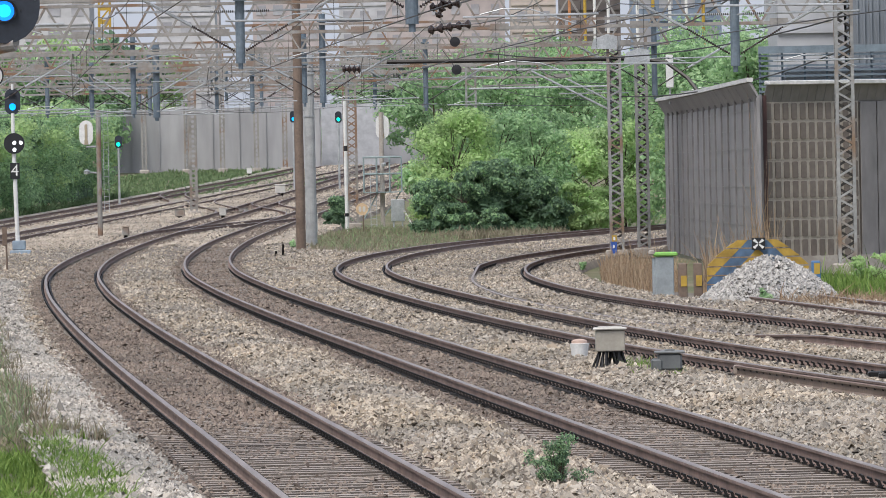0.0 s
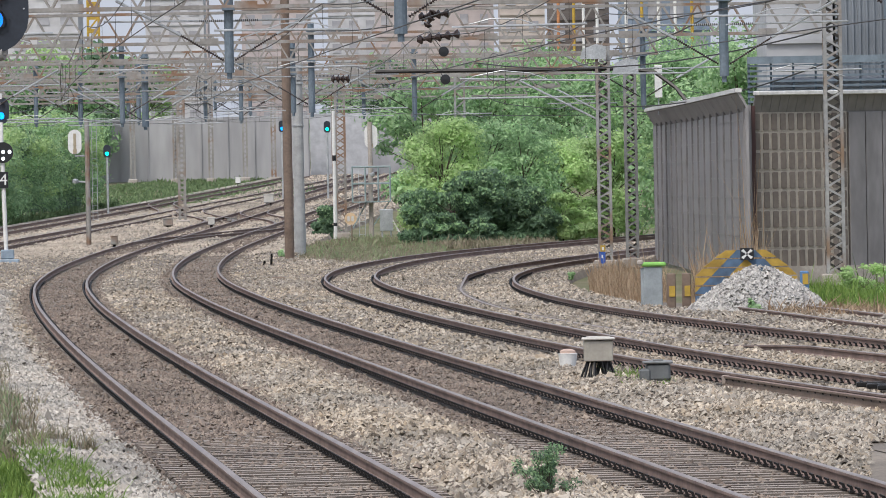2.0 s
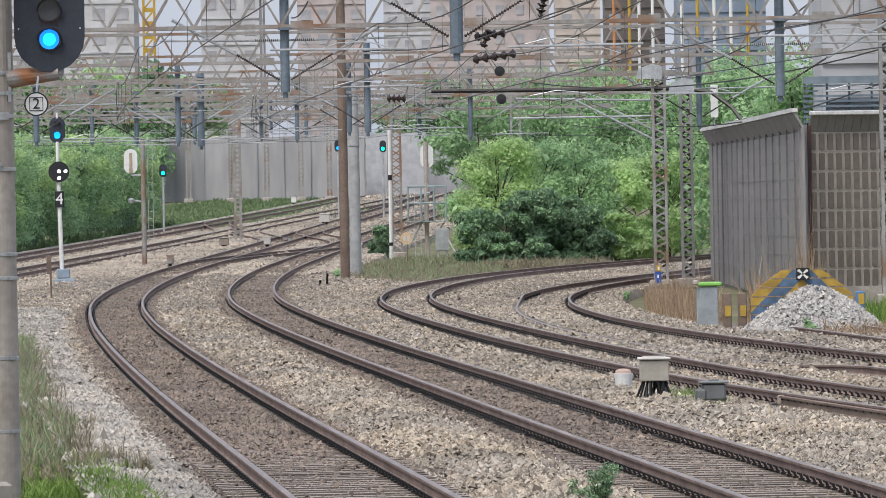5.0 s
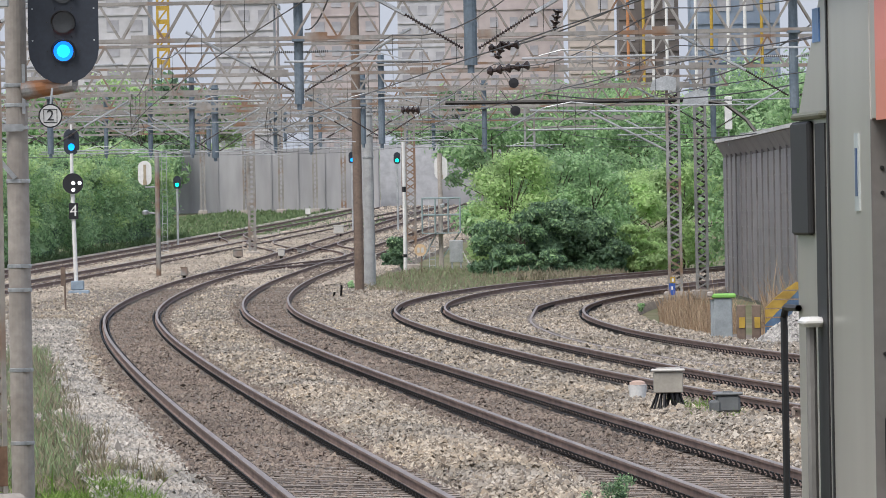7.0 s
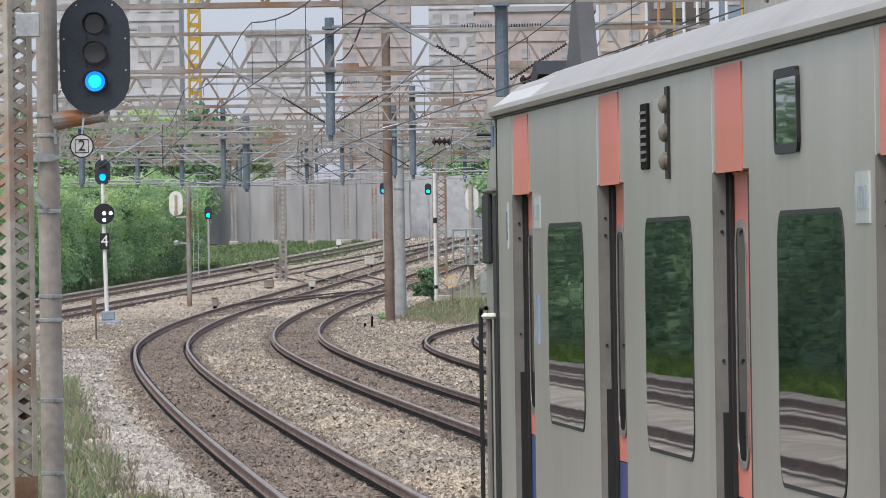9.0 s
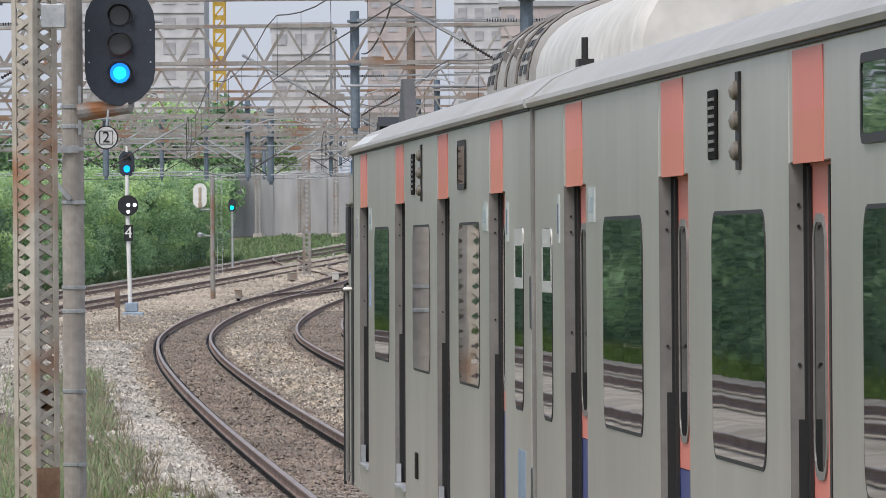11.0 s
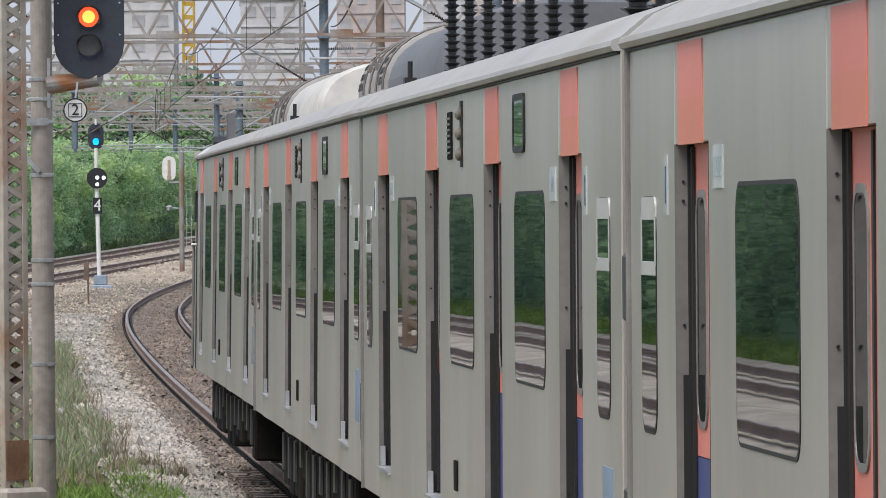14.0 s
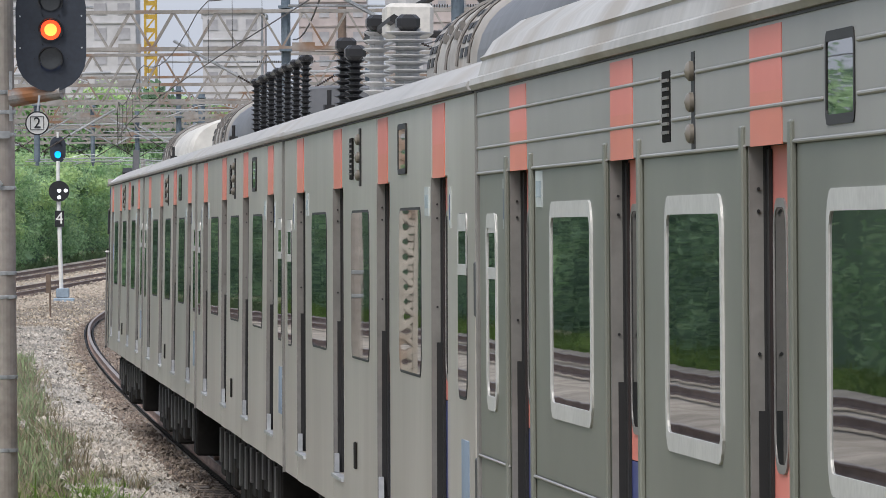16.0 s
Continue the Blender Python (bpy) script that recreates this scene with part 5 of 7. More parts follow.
def lens(parent, name, x, z, y, r, material, label=""):
    f = Form().slab(disc(r, 22, x, z), y, y - 0.012)
    return part(name, f, material, parent, label)


def hood(f, x, z, y, r, depth, n=18):
    """A thin visor over a lens, open below."""
    vs, fs = [], []
    for k in range(n + 1):
        a = radians(-35 + 250 * k / n)
        for rr, yy in ((r, y), (r, y - depth * (0.5 + 0.5 * max(0, math.sin(a)))), (r * 0.9, y - depth * (0.5 + 0.5 * max(0, math.sin(a)))), (r * 0.9, y)):
            vs.append((x + rr * math.cos(a), yy, z + rr * math.sin(a)))
    for k in range(n):
        fs += [(k * 4 + j, k * 4 + 4 + j, k * 4 + 4 + (j + 1) % 4, k * 4 + (j + 1) % 4) for j in range(4)]
    f.add(vs, fs)


near_pole = thing("concrete_pole", (-4.63, 80, -0.4), "tall beige-grey concrete pole with steel bands", "pole")
part("shaft", Form().rod((0, 0, 0), (0, 0, 9.6), 0.118, 20, r2=0.100), CONCRETE, near_pole)
for z in (0.90, 1.64, 2.45, 2.69, 3.55, 4.09, 4.32, 4.52):
    f = Form().lathe((0, 0, z), ((0.116, -0.02), (0.123, -0.015), (0.123, 0.015), (0.116, 0.02)), 18)
    f.box((0.07, -0.115, z), (0.05, 0.05, 0.035)).rod((0.10, -0.15, z), (0.10, -0.09, z), 0.012, 6)
    part("band", f, GALV, near_pole, "steel pole band with a bolt")
f = Form().box((-0.24, -0.13, 4.09), (0.62, 0.03, 0.075))
f.rod((-0.42, -0.12, 4.05), (-0.02, -0.13, 3.58), 0.032, 4)
part("strut", f, GALV, near_pole, "flat steel strut to the mast")

main_signal = thing("colour_light_signal", (-4.13, 79.7, 4.72), "black three-lens railway signal on a bracket showing one lit lens", "signal")
part("back_plate", Form().slab(oval(0.71, 1.20), 0.0, 0.03), SIGNAL_BLACK, main_signal, "matt blue-black oval back plate")
for k, z in enumerate((0.31, 0.02, -0.27)):
    f = Form()
    hood(f, 0, z, 0.0, 0.125, 0.14)
    for a in range(6):
        f.rod((0.165 * math.cos(a * 1.047), 0.0, z + 0.165 * math.sin(a * 1.047)), (0.165 * math.cos(a * 1.047), -0.012, z + 0.165 * math.sin(a * 1.047)), 0.007, 6)
    part("visor", f, BLACK, main_signal, "black lens visor")
f = Form()
for x, z in ((-0.31, 0.16), (0.31, 0.16), (-0.31, -0.16), (0.31, -0.16), (-0.18, 0.5), (0.18, 0.5)):
    f.rod((x, 0.0, z), (x, -0.012, z), 0.009, 8)
part("bolts", f, GALV, main_signal)
lens(main_signal, "lens", 0, 0.31, -0.01, 0.098, LENS_OFF, "dark unlit lens")


def turning_lens(z, on, core, name, label):
    """A two-faced lens disc: lit on one side, dark on the other."""
    f = Form()
    f.slab(disc(0.100, 24), -0.006, -0.016, 0)
    f.slab(disc(0.064, 20), -0.017, -0.021, 1)
    f.slab(disc(0.100, 24), 0.016, 0.006, 2)
    f.slab(disc(0.112, 24), -0.005, 0.005, 2)
    ob = part(name, f, [on, core, LENS_OFF], main_signal, label)
    ob.location = (0, -0.03, z)
    return ob


middle_lens = turning_lens(0.02, RED_ON, RED_CORE, "middle_lens", "lens that turns to red")
lower_lens = turning_lens(-0.27, BLUE_ON, BLUE_CORE, "lower_lens", "lit blue lens")
f = Form().rod((-0.42, 0.2, -0.66), (0.10, 0.06, -0.60), 0.095, 14, r2=0.075)
f.rod((0.08, 0.07, -0.62), (0.08, 0.07, -0.5), 0.06, 10)
part("bracket_arm", f, mottled("rusty_bracket", (0.30, 0.29, 0.28), (0.40, 0.39, 0.37), 4, 0.6, 0.3, dirt=(0.36, 0.16, 0.07)), main_signal, "rust-stained tubular bracket arm")
f = Form().box((-0.42, 0.18, -0.64), (0.03, 0.06, 0.50))
part("clamp_plate", f, GALV, main_signal)


def writing(body, size, material, parent, at, depth=0.004):
    """Built-in letters as a mesh that faces the camera."""
    cu = bpy.data.curves.new("digits", "FONT")
    cu.body, cu.size, cu.extrude = body, size, depth
    cu.align_x, cu.align_y = "CENTER", "CENTER"
    tmp = bpy.data.objects.new("digits", cu)
    scene.collection.objects.link(tmp)
    me = bpy.data.meshes.new_from_object(tmp.evaluated_get(bpy.context.evaluated_depsgraph_get()))
    bpy.data.objects.remove(tmp)
    ob = new("digit", me)
    me.materials.clear()
    me.materials.append(material)
    ob.parent = parent
    ob.location, ob.rotation_euler = at, (radians(90), 0, 0)
    return ob


sign_two = thing("round_sign", (-4.27, 79.62, 3.80), "round white sign with a boxed black digit below a signal", "sign")
part("plate", Form().slab(disc(0.122, 28), 0.0, 0.02), BLACK, sign_two)
part("face", Form().slab(disc(0.108, 28), -0.004, 0.0), WHITE, sign_two)
f = Form()
for x in (-0.066, 0.066):
    f.box((x, -0.007, 0), (0.007, 0.004, 0.139))
for z in (-0.066, 0.066):
    f.box((0, -0.007, z), (0.139, 0.004, 0.007))
part("box_line", f, BLACK, sign_two)
writing("2", 0.155, BLACK, sign_two, (0, -0.008, 0))
part("stem", Form().rod((0, 0.02, 0.10), (0.02, 0.06, 0.28), 0.012, 6), GALV, sign_two)

box = thing("junction_box", (-4.74, 78.7, 4.88), "pale grey bolted junction box on a lattice mast", "box")
part("body", Form().box((0, 0, 0.12), (0.24, 0.12, 0.24), bevel=0.01), GALV, box)

mid_signal = thing("post_signal", (-15.45, 304.6, rise(304) - 0.2), "white post signal with blue light and black shunting disc", "signal")
part("post", Form().rod((0, 0, 0.2), (-0.10, 0, 4.6), 0.085, 10), WHITE, mid_signal)
part("base_box", Form().box((0.05, -0.1, 0.42), (0.5, 0.4, 0.36), bevel=0.03).box((0.1, -0.1, 0.1), (0.8, 0.5, 0.25), bevel=0.03), plain("pale_blue_box", (0.30, 0.38, 0.46), 0.5), mid_signal)
f = Form().slab([(x - 0.10, z + 5.95) for x, z in oval(0.60, 1.02)], 0.0, 0.06)
hood(f, -0.10, 6.15, 0, 0.14, 0.15)
hood(f, -0.10, 5.76, 0, 0.14, 0.15)
part("signal_head", f, SIGNAL_BLACK, mid_signal)
lens(mid_signal, "lens", -0.10, 5.75, -0.02, 0.135, BLUE_FAR, "lit blue lens")
part("neck", Form().rod((-0.1, 0, 4.6), (-0.1, 0, 5.5), 0.07, 8), WHITE, mid_signal)
part("cap", Form().rod((-0.1, 0.02, 6.4), (-0.1, 0.02, 6.62), 0.05, 8), WHITE, mid_signal)
part("shunting_disc", Form().slab(disc(0.40, 28, -0.06, 4.34), -0.17, -0.09), BLACK, mid_signal, "round black disc with three white lights")
for x, z in ((-0.05, 4.36), (0.20, 4.36), (-0.05, 4.10)):
    lens(mid_signal, "white_lamp", x, z, -0.18, 0.070, WHITE_ON)
part("number_plate", Form().box((-0.05, -0.11, 3.28), (0.36, 0.03, 0.62)), BLACK, mid_signal)
writing("4", 0.62, WHITE, mid_signal, (-0.05, -0.13, 3.28))
black_post = thing("black_post", (-13.61, 261, -0.25), "short black post with a dark plate beside the ballast", "post")
part("stake", Form().rod((0, 0, 0), (-0.02, 0, 1.5), 0.035, 6), BROWN_POLE, black_post)
part("plate", Form().box((-0.06, -0.04, 1.25), (0.16, 0.03, 0.62), bevel=0.01), BROWN_POLE, black_post)


def backed_signal(x, y, h, head_z, side, label, ladder=True):
    """A signal seen from behind: pale oval shield, ladder and pole."""
    t = thing("signal_pole", (x, y, rise(y) - 0.25), label, "signal", "signals seen from behind")
    part("pole", Form().rod((0, 0, 0), (0, 0, h), 0.115, 10), CONCRETE if not ladder else LATTICE, t)
    f = Form().slab([(side + a, head_z + b) for a, b in oval(0.60, 1.10)], -0.02, 0.10)
    part("shield", f, WHITE, t, "white oval signal shield")
    part("shield_bar", Form().box((side, -0.04, head_z - 0.05), (0.12, 0.03, 0.85), bevel=0.01).box((side, -0.05, head_z - 0.42), (0.16, 0.04, 0.2)), plain("tan_bar", (0.42, 0.36, 0.25), 0.6), t)
    f = Form().rod((0, 0, head_z - 0.62), (side, 0, head_z - 0.62), 0.045, 6)
    part("shield_arm", f, GALV, t)
    f = Form().rod((0, 0, head_z - 1.8), (side, 0, head_z - 1.75), 0.04, 6)
    f.lathe((side, 0, head_z - 1.75), ((0.02, -0.1), (0.13, -0.08), (0.15, 0.05), (0.05, 0.12)), 10)
    part("lamp_arm", f, GALV, t)
    if ladder:
        f = Form()
        for dx in (0.20, 0.42):
            f.rod((dx, 0.05, 1.2), (dx, 0.05, h), 0.016, 4)
        z = 1.3
        while z < h:
            f.rod((0.20, 0.05, z), (0.42, 0.05, z), 0.013, 4)
            z += 0.3
        part("ladder", f, GALV, t)
    return t


backed_signal(-14.15, 351.4, 5.75, 4.75, -0.55, "beige signal pole with a white oval shield and a ladder")
far_signal = backed_signal(-1.66, 366.2, 5.4, 4.72, 0.05, "grey signal pole with a white shield and a maintenance cage", False)
CAGE = plain("pale_blue_green_steel", (0.34, 0.42, 0.42), 0.5, 0.2)
cage = part("cage_floor", Form().box((0.02, 0, 1.70), (1.75, 1.2, 0.05)), CAGE, far_signal, "pale blue-green maintenance cage floor")
for z in (2.55, 3.32):
    for a, b in (((-0.85, -0.6), (0.90, -0.6)), ((-0.85, 0.6), (0.90, 0.6)), ((-0.85, -0.6), (-0.85, 0.6)), ((0.90, -0.6), (0.90, 0.6))):
        part("cage_rail", Form().rod((*a, z), (*b, z), 0.042, 6), CAGE, cage)
for x in (-0.85, -0.25, 0.35, 0.90):
    for y in (-0.6, 0.6):
        part("cage_post", Form().rod((x, y, 1.7), (x, y, 3.32), 0.042, 6), CAGE, cage)
for p, q in (((-0.85, 0, 0.5), (-0.2, 0, 1.7)), ((0.85, 0, 1.7), (0.1, 0, 0.6))):
    part("cage_brace", Form().rod(p, q, 0.03, 6), CAGE, cage)
f = Form()
for dx in (-0.55, -0.28):
    f.rod((dx, -0.3, 0.0), (dx, -0.3, 3.4), 0.02, 4)
for k in range(11):
    f.rod((-0.55, -0.3, 0.2 + 0.3 * k), (-0.28, -0.3, 0.2 + 0.3 * k), 0.016, 4)
part("ladder", f, GALV, far_signal)

cabinet = thing("relay_cabinet", (-0.95, 362, rise(362) - 0.3), "pale grey relay cabinet with a bracing strut", "cabinet")
part("body", Form().box((0, 0, 0.95), (0.62, 0.45, 1.0), bevel=0.02).box((-0.2, 0, 0.25), (0.08, 0.3, 0.5)).box((0.2, 0, 0.25), (0.08, 0.3, 0.5)), GALV, cabinet)
part("strut", Form().rod((0.28, -0.3, 0.95), (0.75, -0.6, 0.05), 0.04, 4), OFFWHITE, cabinet)

white_pole = thing("white_pole", (-3.30, 363, rise(363) - 0.3), "slim white pole with a black band", "pole")
part("shaft", Form().rod((0, 0, 0), (0, 0, 6.0), 0.085, 10), WHITE, white_pole)
part("band", Form().rod((0, 0, 3.7), (0, 0, 3.95), 0.092, 10).rod((0, 0, 0.7), (0, 0, 0.85), 0.092, 10), BLACK, white_pole)
board = thing("round_board", (-2.52, 352, rise(352) - 0.14), "round pale orange speed board on a low post", "sign")
part("plate", Form().slab(disc(0.27, 24, 0, 1.0), -0.02, 0.02), plain("pale_orange_board", (0.66, 0.48, 0.30), 0.6), board)
part("stake", Form().rod((0.05, 0.03, 0), (0.05, 0.03, 1.0), 0.03, 6), BROWN_POLE, board)
f = Form()
for x in (-0.09, 0.09):
    f.slab([(x + a, 1.0 + b) for a, b in rounded(0.12, 0.24, 0.05)], -0.03, -0.021)
part("marks", f, OFFWHITE, board)

block_end = thing("timber_block", (-4.04, 246, -0.22), "short rusty brown timber block lying in the ballast", "timber")
part("block", Form().box((0, 0, 0.09), (0.44, 0.9, 0.18), bevel=0.03), BROWN_POLE, block_end)
stake = thing("short_stake", (-4.95, 286, rise(286) - 0.28), "pair of short black stakes beside a brown pole", "stake")
for dx, hh in ((0.0, 0.55), (-0.26, 0.32)):
    part("stake", Form().rod((dx, 0, 0), (dx + 0.03, 0, hh), 0.045, 6), UNDER, stake)

brown = thing("brown_pole", (-4.51, 301.9, rise(302) - 0.3), "tall brown rusty steel pole", "pole")
part("shaft", Form().rod((0, 0, 0), (-0.02, 0, 11.5), 0.185, 16, r2=0.165), BROWN_POLE, brown)
grey_pole = thing("grey_pole", (-4.32, 318, rise(318) - 0.3), "grey concrete pole with steel collars", "pole")
part("shaft", Form().rod((0, 0, 0), (0, 0, 7.75), 0.235, 16, r2=0.20), plain("light_grey_concrete", (0.40, 0.41, 0.41), 0.8), grey_pole)
f = Form()
for z in (5.3, 6.2, 7.0, 7.7):
    f.lathe((0, 0, z), ((0.22, -0.04), (0.245, -0.03), (0.245, 0.03), (0.22, 0.04)), 16)
part("collars", f, GALV, grey_pole)


def far_light(x, y, z, lit, label):
    t = thing("distant_signal", (x, y, rise(y) - 0.3), label, "signal", "distant signals")
    part("post", Form().rod((0, 0, 0), (0, 0, z), 0.07, 8), GALV, t)
    f = Form().slab([(a, z + 0.35 + b) for a, b in oval(0.42, 0.75)], 0.0, 0.06)
    hood(f, 0, z + 0.22, 0, 0.12, 0.14)
    part("signal_head", f, SIGNAL_BLACK, t)
    lens(t, "lens", 0, z + 0.22, -0.02, 0.115, lit, "lit lens")


far_light(-17.0, 450, 3.4, GREEN_ON, "distant black signal showing green beside the hedge")
far_light(-7.65, 490, 4.3, BLUE_FAR, "distant black signal showing blue-green before a grey wall")
far_light(-4.88, 492, 4.2, GREEN_ON, "distant black signal showing green before a pale wall")

post_2 = thing("marker_post", (5.82, 236.8, -0.25), "short marker post with a yellow and a blue plate", "sign")
part("stake", Form().rod((0, 0, 0), (0, 0, 0.6), 0.02, 6), GALV, post_2)
part("yellow_plate", Form().box((0.02, -0.02, 0.98), (0.15, 0.02, 0.19)), YELLOW, post_2)
part("blue_plate", Form().box((0, -0.02, 0.71), (0.19, 0.02, 0.36)), plain("marker_blue", (0.03, 0.10, 0.42), 0.5), post_2)
part("bars", Form().box((0.02, -0.035, 0.98), (0.06, 0.006, 0.10)).box((0, -0.035, 0.74), (0.05, 0.006, 0.10)), WHITE, post_2)


# ---- noise barrier, buffer stop and yard furniture ----
barrier = tagged(part("wall_barrier", Form().box((13.5, 225.6, 2.32), (8.2, 0.16, 4.54), turn=0.42), PANEL_BROWN), "brown ribbed noise barrier panels with a pale bent capping", "noise barrier", kind="structure")
U = Vector((math.cos(0.42), math.sin(0.42), 0))
N = Vector((U.y, -U.x, 0))
ORG = Vector((13.5, 225.6, 0)) - U * 4.08
cell = Form()
cell.slab(((-0.135, 0.0), (0.135, 0.0), (0.135, 0.55), (-0.135, 0.55)), 0.0, 0.02, 1)
cell.slab([(a, 0.275 + b) for a, b in rounded(0.170, 0.47, 0.035, 2)], -0.035, 0.0, 0)
cell_mesh = bpy.data.meshes.new("panel")
cell_mesh.from_pydata(cell.v, [], cell.f)
cell_mesh.materials.append(PANEL_BROWN)
cell_mesh.materials.append(PANEL_RIB)
cell_mesh.polygons.foreach_set("material_index", cell.m)
for i in range(11):
    for j in range(9):
        p = ORG + U * (0.14 + 0.272 * i) + N * 0.105
        ob = new("panel", cell_mesh)
        ob.location, ob.rotation_euler = (p.x, p.y, -0.36 + 0.553 * j), (0, 0, 0.42)
        ob.parent = barrier
f = Form()
for i in range(31):
    p = ORG + U * (0.272 * i)
    q0, q1 = p + N * 0.10 + Vector((0, 0, 4.60)), p + N * 0.34 + Vector((0, 0, 5.12))
    if i < 30:
        r0, r1 = q0 + U * 0.262, q1 + U * 0.262
        f.add([q0, r0, r1, q1, q0 - N * 0.05, r0 - N * 0.05, r1 - N * 0.05, q1 - N * 0.05], [(0, 1, 2, 3), (7, 6, 5, 4), (0, 4, 5, 1), (3, 2, 6, 7), (0, 3, 7, 4), (1, 5, 6, 2)])
part("bent_top", f, PANEL_GREY, barrier, "grey inclined top panels")
a, b = ORG + N * 0.33 + Vector((0, 0, 5.15)), ORG + U * 8.2 + N * 0.33 + Vector((0, 0, 5.15))
part("capping", Form().box((a + b) / 2, (8.2, 0.34, 0.12), turn=0.42, bevel=0.02), CAP, barrier, "pale metal capping")
p = ORG + N * 0.24 - U * 0.04
part("corner_post", Form().box((p.x, p.y, 2.35), (0.11, 0.13, 4.9)), plain("dark_red_post", (0.075, 0.032, 0.030), 0.6), barrier, "dark red corner post")
p = p - U * 0.20
part("corner_plate", Form().box((p.x, p.y, 2.35), (0.24, 0.06, 4.95), bevel=0.01), PANEL_GREY, barrier, "bolted grey corner plate")
for k in range(7):
    part("bolt", Form().box((p.x + 0.06, p.y - 0.045, 0.3 + 0.68 * k), (0.06, 0.03, 0.10)), LACING, barrier)
for k in range(9):
    p = ORG + U * (3.30 + 0.54 * k) + N * 0.13
    part("grey_bay", Form().box((p.x, p.y, 2.2), (0.52, 0.06, 4.8), turn=0.42, bevel=0.015), PANEL_GREY, barrier, "plain grey barrier bay")
part("plinth", Form().box(ORG + U * 4.1 + N * 0.14 + Vector((0, 0, -0.02)), (8.2, 0.2, 0.5), turn=0.42), CONCRETE, barrier)

DARK_UPRIGHT = plain("dark_upright", (0.20, 0.19, 0.19), 0.6, 0.2)
SIDE = Line(((222.5, 9.68), (240, 9.46), (260, 9.26), (280, 9.08), (300, 8.94), (330, 8.86)))
flank = thing("wall_flank", (0, 0, 0), "grey metal noise barrier with upright posts along the yard", "noise barrier", kind="structure")
y = 223.0
k = 0
while y < 286:
    step = 4.0
    xa, xb = SIDE(y), SIDE(y + step)
    turn = math.atan2(xb - xa, step)
    g = rise(y)
    part("bay", Form().box(((xa + xb) / 2, y + step / 2, g + 2.22), (0.10, step - 0.16, 4.84), turn=-turn), PANEL_GREY, flank)
    f = Form().box((xa - 0.05, y, g + 2.27), (0.10, 0.14, 4.94), turn=-turn)
    part("upright", f, PANEL_GREY if k == 0 else DARK_UPRIGHT, flank)
    f = Form()
    f.add([(xa, y + 0.05, g + 4.64), (xb, y + step - 0.05, g + 4.64), (xb - 0.30, y + step - 0.05, g + 5.16), (xa - 0.30, y + 0.05, g + 5.16),
           (xa + 0.06, y + 0.05, g + 4.64), (xb + 0.06, y + step - 0.05, g + 4.64), (xb - 0.24, y + step - 0.05, g + 5.22), (xa - 0.24, y + 0.05, g + 5.22)],
          [(0, 1, 2, 3), (7, 6, 5, 4), (0, 4, 5, 1), (3, 2, 6, 7), (0, 3, 7, 4), (1, 5, 6, 2)])
    f.box(((xa + xb) / 2 - 0.27, y + step / 2, g + 5.24), (0.18, step, 0.12), 1, turn=-turn)
    for z in (0.55, 1.1, 1.66, 2.21, 2.76, 3.32, 3.87, 4.42):
        f.box(((xa + xb) / 2 - 0.055, y + step / 2, g + z), (0.016, step - 0.2, 0.03), 2, turn=-turn)
    part("bent_top", f, [PANEL_GREY, CAP, FAINT_RIB], flank)
    y, k = y + step, k + 1

stop = thing("buffer_stop", (7.55, 176.8, -0.25), "timber buffer stop with yellow and blue diagonal stripes", "buffer stop")
for k in range(7):
    z0, z1 = 0.20 * k + 0.02, 0.20 * (k + 1) - 0.012
    w = (1.14, 1.14, 1.14, 1.14, 1.14, 0.95, 0.70)[k]
    w2 = (1.14, 1.14, 1.14, 1.14, 0.96, 0.72, 0.44)[k]
    f = Form().slab(((-w, z0), (w, z0), (w2, z1), (-w2, z1)), -0.13, 0.13)
    part("timber", f, STRIPED, stop, "striped timber beam")
for x in (-1.34, -1.68, 1.30):
    f = Form().box((x, -0.05, 0.42), (0.20, 0.2, 0.95), 0, bevel=0.02).box((x + 0.02, -0.16, 0.50 if x < 0 else 0.72), (0.13, 0.012, 0.24), 1)
    part("side_post", f, [BROWN_POLE if x < 0 else BLUE, YELLOW], stop, "yellow banded post")
f = Form().box((0.02, -0.22, 1.30), (0.30, 0.03, 0.27), 0)
for a in (45, 135, 225, 315):
    c, s = math.cos(radians(a)), math.sin(radians(a))
    f.slab([(0.02 + c * 0.02 - s * 0.015, 1.30 + s * 0.02 + c * 0.015), (0.02 + c * 0.15 - s * 0.035, 1.30 + s * 0.13 + c * 0.035), (0.02 + c * 0.15 + s * 0.035, 1.30 + s * 0.13 - c * 0.035), (0.02 + c * 0.02 + s * 0.015, 1.30 + s * 0.02 - c * 0.015)], -0.245, -0.238, 1)
part("cross_sign", f, [BLACK, WHITE], stop, "black square sign with a white cross")


def heap_spots(rng, count):
    a, r = rng.random(count) * 2 * math.pi, np.sqrt(rng.random(count))
    x, y = 7.55 + np.cos(a) * r * 1.62, 171.3 + np.sin(a) * r * 2.6
    z = -0.2 + 1.0 * np.maximum(0, 1 - r ** 1.6) * (0.92 + 0.12 * np.sin(a * 3 + 1)) + rng.normal(0, 0.02, count)
    return np.stack((x, y, z), -1)


f = Form()
rings = [[(7.55 + math.cos(a * 0.2618) * r * 1.58, 171.3 + math.sin(a * 0.2618) * r * 2.55, -0.26 + 0.90 * max(0, 1 - r ** 1.6)) for a in range(24)] for r in (1.0, 0.8, 0.6, 0.4, 0.2, 0.02)]
f.add([p for r in rings for p in r], [(j * 24 + i, j * 24 + (i + 1) % 24, (j + 1) * 24 + (i + 1) % 24, (j + 1) * 24 + i) for j in range(5) for i in range(24)])
